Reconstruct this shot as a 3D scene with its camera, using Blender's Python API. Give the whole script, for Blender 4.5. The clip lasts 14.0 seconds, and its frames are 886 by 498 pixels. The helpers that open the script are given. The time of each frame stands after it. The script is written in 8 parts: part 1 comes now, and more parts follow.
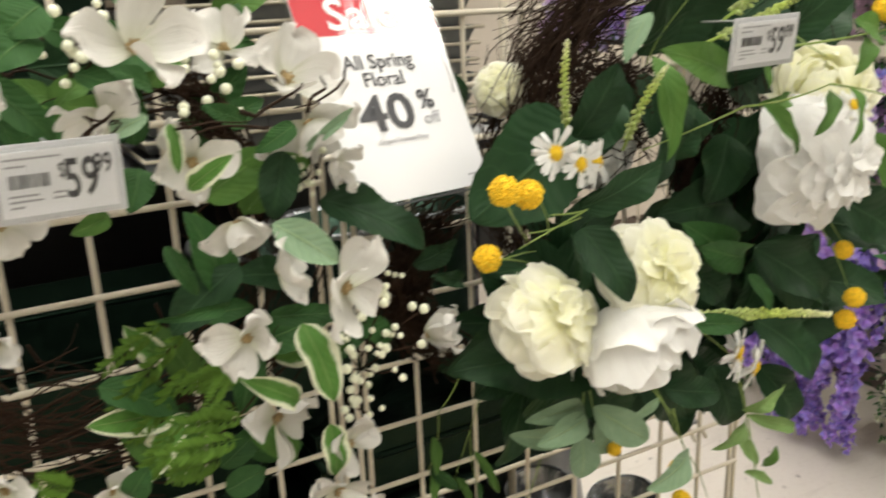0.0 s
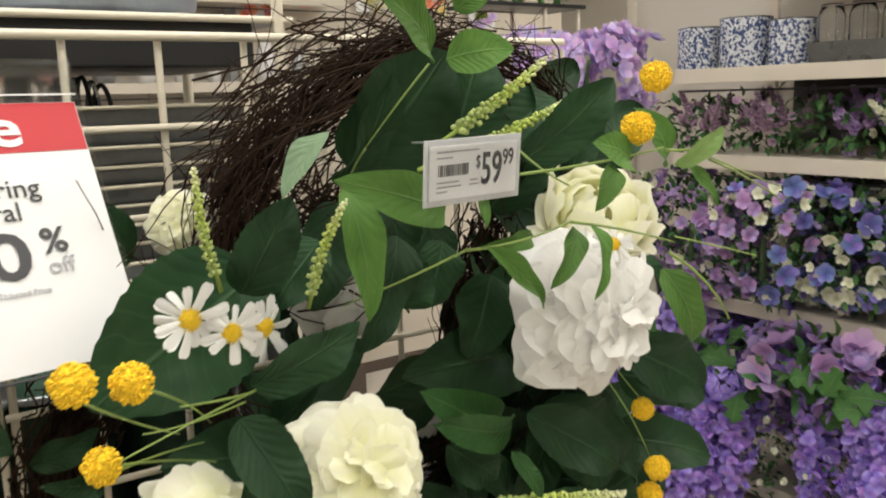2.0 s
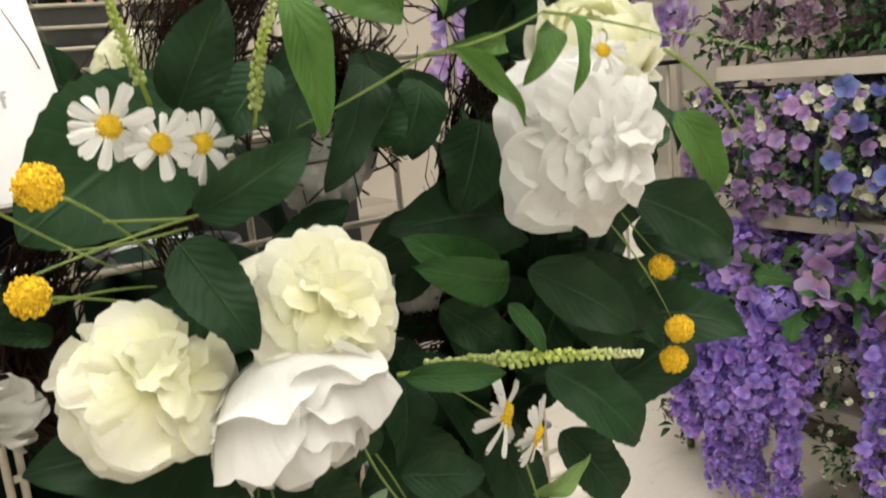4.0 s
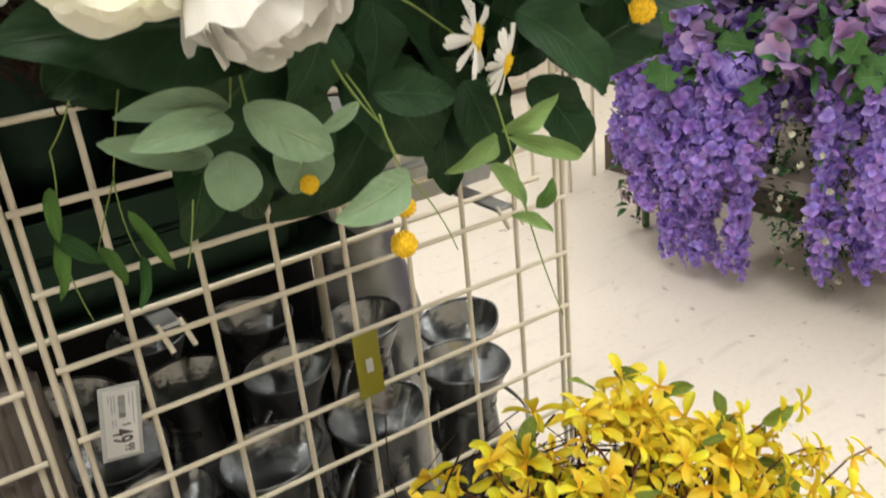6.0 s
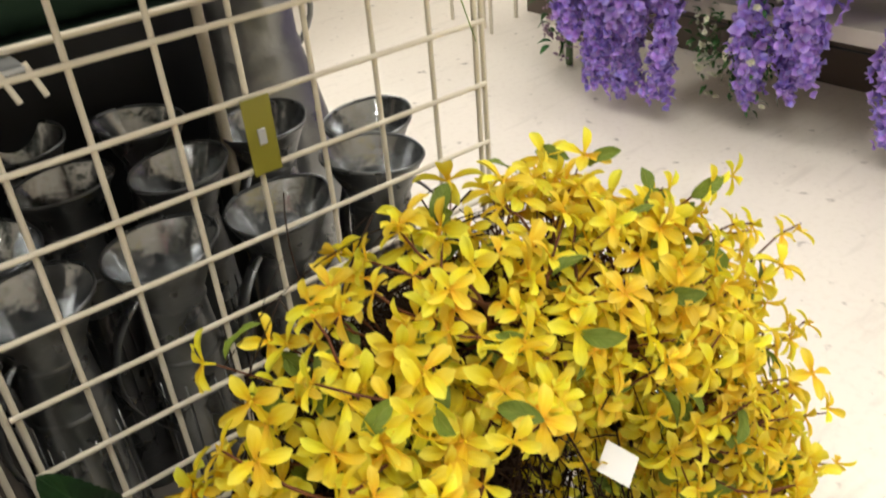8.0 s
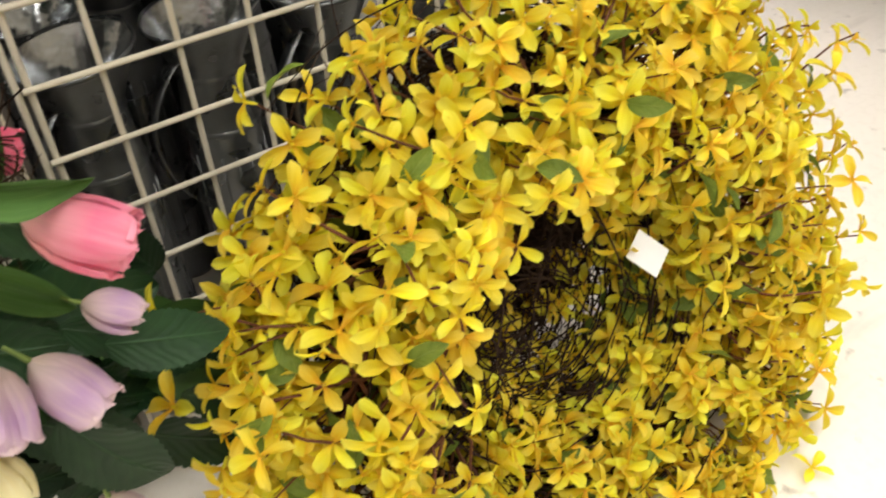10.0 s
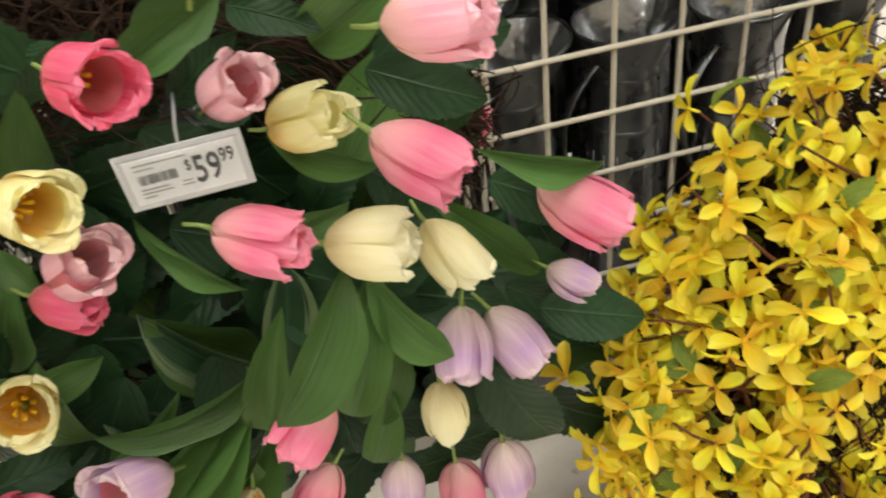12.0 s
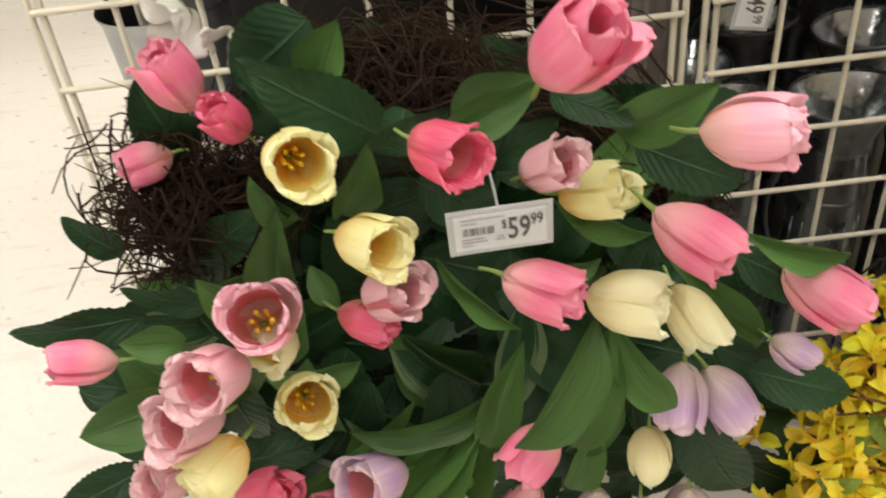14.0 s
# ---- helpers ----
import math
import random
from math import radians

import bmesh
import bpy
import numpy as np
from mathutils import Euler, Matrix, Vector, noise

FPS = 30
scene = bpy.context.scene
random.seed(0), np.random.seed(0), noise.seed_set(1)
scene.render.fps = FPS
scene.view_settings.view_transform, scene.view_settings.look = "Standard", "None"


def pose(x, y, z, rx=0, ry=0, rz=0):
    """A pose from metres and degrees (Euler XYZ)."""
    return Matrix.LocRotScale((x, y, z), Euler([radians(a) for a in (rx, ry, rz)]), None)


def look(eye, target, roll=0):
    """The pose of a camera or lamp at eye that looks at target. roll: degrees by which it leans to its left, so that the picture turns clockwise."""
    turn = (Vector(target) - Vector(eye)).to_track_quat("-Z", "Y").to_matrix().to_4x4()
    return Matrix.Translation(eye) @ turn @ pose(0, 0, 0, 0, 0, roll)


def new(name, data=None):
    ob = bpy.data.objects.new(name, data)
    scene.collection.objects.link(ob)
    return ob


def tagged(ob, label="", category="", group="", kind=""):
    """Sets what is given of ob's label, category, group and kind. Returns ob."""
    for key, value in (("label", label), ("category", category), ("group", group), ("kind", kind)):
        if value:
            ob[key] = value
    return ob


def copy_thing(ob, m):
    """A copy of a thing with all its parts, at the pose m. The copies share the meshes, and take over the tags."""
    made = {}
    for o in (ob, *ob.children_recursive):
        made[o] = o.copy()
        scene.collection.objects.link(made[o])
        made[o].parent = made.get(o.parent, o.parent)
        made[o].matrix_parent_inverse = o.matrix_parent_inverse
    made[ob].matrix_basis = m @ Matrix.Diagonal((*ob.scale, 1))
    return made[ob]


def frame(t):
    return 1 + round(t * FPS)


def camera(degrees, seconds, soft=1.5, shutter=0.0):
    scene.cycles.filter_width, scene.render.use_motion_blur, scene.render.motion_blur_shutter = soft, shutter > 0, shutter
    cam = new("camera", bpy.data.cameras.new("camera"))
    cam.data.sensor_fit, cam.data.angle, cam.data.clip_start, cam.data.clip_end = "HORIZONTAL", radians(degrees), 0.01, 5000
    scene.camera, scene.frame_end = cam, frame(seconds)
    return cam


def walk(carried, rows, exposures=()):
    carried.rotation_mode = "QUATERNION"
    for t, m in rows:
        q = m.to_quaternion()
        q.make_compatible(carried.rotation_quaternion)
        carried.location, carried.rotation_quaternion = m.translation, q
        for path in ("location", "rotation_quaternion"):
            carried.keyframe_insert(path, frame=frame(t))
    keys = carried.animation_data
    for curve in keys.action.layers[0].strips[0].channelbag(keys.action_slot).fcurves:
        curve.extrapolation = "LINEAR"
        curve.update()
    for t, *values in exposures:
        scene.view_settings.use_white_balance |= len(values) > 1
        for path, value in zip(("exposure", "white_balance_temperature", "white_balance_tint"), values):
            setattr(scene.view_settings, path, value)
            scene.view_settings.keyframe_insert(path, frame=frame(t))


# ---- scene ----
cam = camera(55.2, 14.0, 1.9, 0.4)
PATH = [
    (0, (-0.331, -0.799, 1.371), (0.598, 0.873, 0.79), -2.4),
    (0.5, (-0.278, -0.801, 1.378), (0.798, 0.799, 0.849), -1.3),
    (1, (-0.224, -0.793, 1.379), (0.935, 0.766, 0.903), -1.4),
    (1.5, (-0.147, -0.769, 1.375), (1.014, 0.801, 0.943), -1.5),
    (2, (-0.078, -0.736, 1.367), (1.052, 0.875, 1.014), -1.7),
    (2.2, (-0.057, -0.726, 1.36), (1.055, 0.905, 1.035), -2.0),
    (4.3, (-0.012, -0.731, 1.229), (0.982, 0.946, 0.784), -6.2),
    (4.5, (-0.019, -0.74, 1.21), (0.969, 0.927, 0.713), -6.3),
    (5, (-0.04, -0.752, 1.169), (0.939, 0.875, 0.542), -6.5),
    (5.5, (-0.049, -0.753, 1.142), (0.933, 0.833, 0.42), -5.7),
    (6, (-0.056, -0.755, 1.113), (0.933, 0.791, 0.318), -5.8),
    (6.5, (-0.066, -0.763, 1.079), (0.917, 0.743, 0.203), -5.7),
    (7, (-0.063, -0.759, 1.048), (0.923, 0.704, 0.105), -5.5),
    (7.5, (-0.044, -0.746, 1.008), (0.972, 0.664, 0.018), -5.5),
    (8, (-0.033, -0.734, 0.957), (0.999, 0.619, -0.094), -5.2),
    (8.2, (-0.033, -0.735, 0.938), (0.999, 0.594, -0.141), -5.0),
    (10.3, (-0.105, -0.765, 0.866), (0.707, 0.522, -0.432), -3.6),
    (10.5, (-0.12, -0.761, 0.863), (0.629, 0.557, -0.442), -4.3),
    (11, (-0.151, -0.756, 0.875), (0.443, 0.645, -0.422), -6.0),
    (11.5, (-0.183, -0.75, 0.889), (0.256, 0.739, -0.372), -7.5),
    (12, (-0.21, -0.749, 0.903), (0.104, 0.8, -0.322), -7.6),
    (12.5, (-0.235, -0.753, 0.916), (-0.025, 0.831, -0.287), -7.5),
    (13, (-0.257, -0.756, 0.929), (-0.117, 0.839, -0.269), -7.4),
    (13.5, (-0.278, -0.762, 0.942), (-0.183, 0.839, -0.253), -6.9),
    (14, (-0.301, -0.774, 0.975), (-0.264, 0.846, -0.197), -6.6),
]
walk(cam, [(t, look(eye, target, roll)) for t, eye, target, roll in PATH], exposures=[(0.0, -0.30), (1.0, -0.36), (2.2, -0.36), (4.5, -0.24), (5.5, -0.10), (8.0, 0.0), (11.0, 0.08), (12.5, 0.0), (14.0, -0.08)])

# ---------------------------------------------------------------- light
world = bpy.data.worlds.new("store_air")
scene.world = world
world.use_nodes = True
world.node_tree.nodes["Background"].inputs[0].default_value = (1.0, 0.97, 0.92, 1)
world.node_tree.nodes["Background"].inputs[1].default_value = 0.02
LAMP_POWER = 26.0
FLOOR_Z = 0.0
CEILING_Z = 3.4


# ---------------------------------------------------------------- node helpers
def shader(name):
    m = bpy.data.materials.new(name)
    m.use_nodes = True
    nt = m.node_tree
    return m, nt, nt.nodes["Principled BSDF"]


def node(nt, kind, **sockets):
    n = nt.nodes.new(kind)
    for key, value in sockets.items():
        n.inputs[key.replace("_", " ")].default_value = value
    return n


def math_node(nt, op, a, b=None, clamp=False):
    n = nt.nodes.new("ShaderNodeMath")
    n.operation, n.use_clamp = op, clamp
    for i, v in enumerate((a, b)):
        if v is None:
            continue
        if isinstance(v, (int, float)):
            n.inputs[i].default_value = v
        else:
            nt.links.new(v, n.inputs[i])
    return n.outputs[0]


def mixed(nt, fac, a, b, blend="MIX"):
    n = nt.nodes.new("ShaderNodeMix")
    n.data_type, n.blend_type = "RGBA", blend
    for socket, v in ((n.inputs[0], fac), (n.inputs[6], a), (n.inputs[7], b)):
        if isinstance(v, (int, float)):
            socket.default_value = v
        elif isinstance(v, tuple):
            socket.default_value = (*v, 1)
        else:
            nt.links.new(v, socket)
    return n.outputs[2]


def noise_out(nt, scale, detail=3.0, coord="Object", stretch=(1, 1, 1), out="Fac"):
    tc = nt.nodes.new("ShaderNodeTexCoord")
    mp = nt.nodes.new("ShaderNodeMapping")
    mp.inputs["Scale"].default_value = stretch
    nt.links.new(tc.outputs[coord], mp.inputs[0])
    n = node(nt, "ShaderNodeTexNoise", Scale=scale, Detail=detail)
    nt.links.new(mp.outputs[0], n.inputs["Vector"])
    return n.outputs[out]


def bump(nt, bsdf, height, strength=0.3, distance=0.002):
    b = node(nt, "ShaderNodeBump", Strength=strength, Distance=distance)
    nt.links.new(height, b.inputs["Height"])
    nt.links.new(b.outputs[0], bsdf.inputs["Normal"])


def ramp(nt, fac, *stops):
    r = nt.nodes.new("ShaderNodeValToRGB")
    els = r.color_ramp.elements
    while len(els) < len(stops):
        els.new(0.5)
    for el, (p, c) in zip(els, stops):
        el.position, el.color = p, (*c, 1)
    nt.links.new(fac, r.inputs[0])
    return r.outputs[0]


def uv_parts(nt):
    uv = nt.nodes.new("ShaderNodeUVMap")
    sp = nt.nodes.new("ShaderNodeSeparateXYZ")
    nt.links.new(uv.outputs[0], sp.inputs[0])
    return sp.outputs[0], sp.outputs[1]


def jitter(nt, colour, amount=0.25, island=False, hue=0.0):
    if island:
        rnd = nt.nodes.new("ShaderNodeNewGeometry").outputs["Random Per Island"]
    else:
        rnd = nt.nodes.new("ShaderNodeObjectInfo").outputs["Random"]
    hsv = nt.nodes.new("ShaderNodeHueSaturation")
    nt.links.new(colour, hsv.inputs["Color"])
    nt.links.new(math_node(nt, "ADD", math_node(nt, "MULTIPLY", rnd, amount), 1 - amount * 0.5), hsv.inputs["Value"])
    if hue:
        other = math_node(nt, "FRACT", math_node(nt, "MULTIPLY", rnd, 7.31))
        nt.links.new(math_node(nt, "ADD", math_node(nt, "MULTIPLY", other, hue), 0.5 - hue / 2), hsv.inputs["Hue"])
    return hsv.outputs[0]


def translucent(m, nt, bsdf, colour, share):
    out = nt.nodes["Material Output"]
    tr = nt.nodes.new("ShaderNodeBsdfTranslucent")
    nt.links.new(colour, tr.inputs[0])
    mx = node(nt, "ShaderNodeMixShader", Fac=share)
    nt.links.new(bsdf.outputs[0], mx.inputs[1])
    nt.links.new(tr.outputs[0], mx.inputs[2])
    nt.links.new(mx.outputs[0], out.inputs[0])
    return m


# ---------------------------------------------------------------- materials
def petal_material(name, base, main, tip, share=0.25, streak=0.35, island=False, amount=0.18, hue=0.0, rough=0.55):
    """Cloth petal: a gradient from claw to rim, fine lengthwise veins and a soft weave."""
    m, nt, b = shader(name)
    u, v = uv_parts(nt)
    col = ramp(nt, u, (0.0, base), (0.45, main), (1.0, tip))
    veins = noise_out(nt, 1.0, 4.0, "UV", (1.2, 16.0, 1))
    dark = mixed(nt, 1.0, col, (0.78, 0.74, 0.74), "MULTIPLY")
    col = mixed(nt, math_node(nt, "MULTIPLY", math_node(nt, "SUBTRACT", veins, 0.42, True), streak * 4, True), col, dark)
    cloud = noise_out(nt, 1.6, 3.0, "UV", (0.8, 6.0, 1))
    col = mixed(nt, math_node(nt, "MULTIPLY", math_node(nt, "SUBTRACT", cloud, 0.45, True), 2.2, True), col, tip)
    col = jitter(nt, col, amount, island, hue)
    nt.links.new(col, b.inputs["Base Color"])
    b.inputs["Roughness"].default_value = rough
    b.inputs["Specular IOR Level"].default_value = 0.4 if rough < 0.5 else 0.25
    crumple = noise_out(nt, 2.6, 3.0, "UV", (1.0, 2.4, 1))
    bump(nt, b, math_node(nt, "ADD", veins, math_node(nt, "MULTIPLY", crumple, 2.0)), 0.5, 0.0014)
    return translucent(m, nt, b, col, share)


def leaf_material(name, dark, light, rib, share=0.08, rough=0.5, veins=9.0, margin=None, gloss=0.16):
    """Printed cloth leaf: midrib, side veins, mottled green."""
    m, nt, b = shader(name)
    u, v = uv_parts(nt)
    side = math_node(nt, "ABSOLUTE", math_node(nt, "SUBTRACT", v, 0.5))
    mott = noise_out(nt, 3.0, 4.0, "UV", (1, 1, 1)) if veins else noise_out(nt, 1.5, 5.0, "UV", (0.7, 13.0, 1))
    col = mixed(nt, mott, dark, light)
    drift = math_node(nt, "MULTIPLY", noise_out(nt, 2.2, 1.0, "UV"), 0.26)
    wave = math_node(nt, "SINE", math_node(nt, "MULTIPLY", math_node(nt, "ADD", drift, math_node(nt, "SUBTRACT", u, math_node(nt, "MULTIPLY", side, 0.55))), veins * 6.283))
    lines = math_node(nt, "MULTIPLY", math_node(nt, "SUBTRACT", wave, 0.9, True), 6.0, True)
    mid = math_node(nt, "SUBTRACT", 1.0, math_node(nt, "MULTIPLY", side, 30.0), True)
    allv = math_node(nt, "MAXIMUM", math_node(nt, "MULTIPLY", lines, 0.22), math_node(nt, "MULTIPLY", mid, 0.55))
    if margin:
        edge = math_node(nt, "ADD", math_node(nt, "MULTIPLY", side, 2.0), math_node(nt, "MULTIPLY", mott, 0.9))
        col = mixed(nt, math_node(nt, "MULTIPLY", math_node(nt, "SUBTRACT", edge, 1.08, True), 9.0, True), col, margin)
    col = mixed(nt, allv, col, rib)
    col = jitter(nt, col, 0.4)
    nt.links.new(col, b.inputs["Base Color"])
    b.inputs["Roughness"].default_value = rough
    b.inputs["Specular IOR Level"].default_value = gloss
    bump(nt, b, math_node(nt, "SUBTRACT", math_node(nt, "ADD", math_node(nt, "MULTIPLY", wave, 0.14), math_node(nt, "MULTIPLY", mott, 0.8)), mid), 0.6, 0.002)
    return translucent(m, nt, b, col, share)


def plain_material(name, colour, rough=0.5, metal=0.0, var=0.15, scale=20.0, relief=0.1, island=False, gloss=0.5):
    m, nt, b = shader(name)
    n1 = noise_out(nt, scale, 5.0)
    n2 = noise_out(nt, scale * 0.13, 2.0)
    low = tuple(c * (1 - var) for c in colour)
    high = tuple(min(1, c * (1 + var)) for c in colour)
    col = mixed(nt, math_node(nt, "MULTIPLY", math_node(nt, "ADD", n1, n2), 0.5), low, high)
    if island:
        col = jitter(nt, col, 0.5, True)
    nt.links.new(col, b.inputs["Base Color"])
    b.inputs["Metallic"].default_value = metal
    nt.links.new(math_node(nt, "ADD", math_node(nt, "MULTIPLY", n2, 0.3), rough - 0.15), b.inputs["Roughness"])
    b.inputs["Specular IOR Level"].default_value = gloss
    if relief:
        bump(nt, b, n1, relief, 0.001)
    return m


def galvanised_material(name, colour, rough, metal=0.85):
    m, nt, b = shader(name)
    tc = nt.nodes.new("ShaderNodeTexCoord")
    vo = node(nt, "ShaderNodeTexVoronoi", Scale=55.0)
    nt.links.new(tc.outputs["Object"], vo.inputs["Vector"])
    sp = nt.nodes.new("ShaderNodeSeparateColor")
    nt.links.new(vo.outputs["Color"], sp.inputs[0])
    cloud = noise_out(nt, 9.0, 4.0)
    low, high = tuple(c * 0.78 for c in colour), tuple(c * 1.15 for c in colour)
    fac = math_node(nt, "ADD", math_node(nt, "MULTIPLY", sp.outputs[0], 0.35), math_node(nt, "MULTIPLY", cloud, 0.65))
    nt.links.new(mixed(nt, fac, low, high), b.inputs["Base Color"])
    b.inputs["Metallic"].default_value = metal
    nt.links.new(math_node(nt, "ADD", math_node(nt, "MULTIPLY", fac, 0.3), rough - 0.12), b.inputs["Roughness"])
    bump(nt, b, noise_out(nt, 42.0, 2.0), 0.45, 0.004)
    return m


def floor_material():
    m, nt, b = shader("vinyl_floor")
    cloud = noise_out(nt, 1.3, 4.0)
    grain = noise_out(nt, 60.0, 3.0)
    specks = noise_out(nt, 22.0, 6.0)
    col = mixed(nt, cloud, (0.76, 0.70, 0.625), (0.85, 0.795, 0.72))
    col = mixed(nt, math_node(nt, "MULTIPLY", math_node(nt, "SUBTRACT", grain, 0.5, True), 0.8, True), col, (0.58, 0.50, 0.42))
    col = mixed(nt, math_node(nt, "MULTIPLY", math_node(nt, "SUBTRACT", specks, 0.645, True), 7.0, True), col, (0.20, 0.16, 0.13))
    scuff = noise_out(nt, 5.0, 5.0, "Object", (1.0, 5.0, 1.0))
    col = mixed(nt, math_node(nt, "MULTIPLY", math_node(nt, "SUBTRACT", scuff, 0.58, True), 1.4, True), col, (0.36, 0.31, 0.26))
    nt.links.new(col, b.inputs["Base Color"])
    nt.links.new(math_node(nt, "ADD", math_node(nt, "MULTIPLY", cloud, 0.2), 0.32), b.inputs["Roughness"])
    bump(nt, b, grain, 0.05, 0.001)
    return m


def splatter_material(name):
    """White enamel with blue splatter."""
    m, nt, b = shader(name)
    n = noise_out(nt, 130.0, 3.0)
    col = ramp(nt, n, (0.0, (0.75, 0.77, 0.8)), (0.47, (0.7, 0.73, 0.78)), (0.52, (0.06, 0.09, 0.22)), (1.0, (0.04, 0.06, 0.16)))
    nt.links.new(col, b.inputs["Base Color"])
    b.inputs["Roughness"].default_value = 0.25
    return m


def glass_material(name, rough=0.05):
    m, nt, b = shader(name)
    b.inputs["Base Color"].default_value = (0.97, 0.98, 0.98, 1)
    b.inputs["Roughness"].default_value = rough
    b.inputs["Transmission Weight"].default_value = 1.0
    b.inputs["IOR"].default_value = 1.3
    b.inputs["Specular IOR Level"].default_value = 0.9
    bump(nt, b, noise_out(nt, 40.0, 3.0, "Object", (1, 0.4, 1)), 0.25, 0.002)
    return m


def printed_material(name, colour):
    """Printed card behind glossy, slightly rippled film."""
    m, nt, b = shader(name)
    n = noise_out(nt, 14.0, 2.0)
    nt.links.new(mixed(nt, n, colour, tuple(min(1.0, c * 1.03) for c in colour)), b.inputs["Base Color"])
    b.inputs["Roughness"].default_value = 0.6
    b.inputs["Coat Weight"].default_value = 1.0
    b.inputs["Coat Roughness"].default_value = 0.05
    bp = node(nt, "ShaderNodeBump", Strength=0.22, Distance=0.003)
    nt.links.new(noise_out(nt, 26.0, 3.0, "Object", (1, 0.5, 1)), bp.inputs["Height"])
    nt.links.new(bp.outputs[0], b.inputs["Coat Normal"])
    return m


def glow_material(name, strength):
    m, nt, b = shader(name)
    b.inputs["Base Color"].default_value = (0.9, 0.9, 0.9, 1)
    b.inputs["Emission Color"].default_value = (1.0, 0.97, 0.92, 1)
    b.inputs["Emission Strength"].default_value = strength
    return m


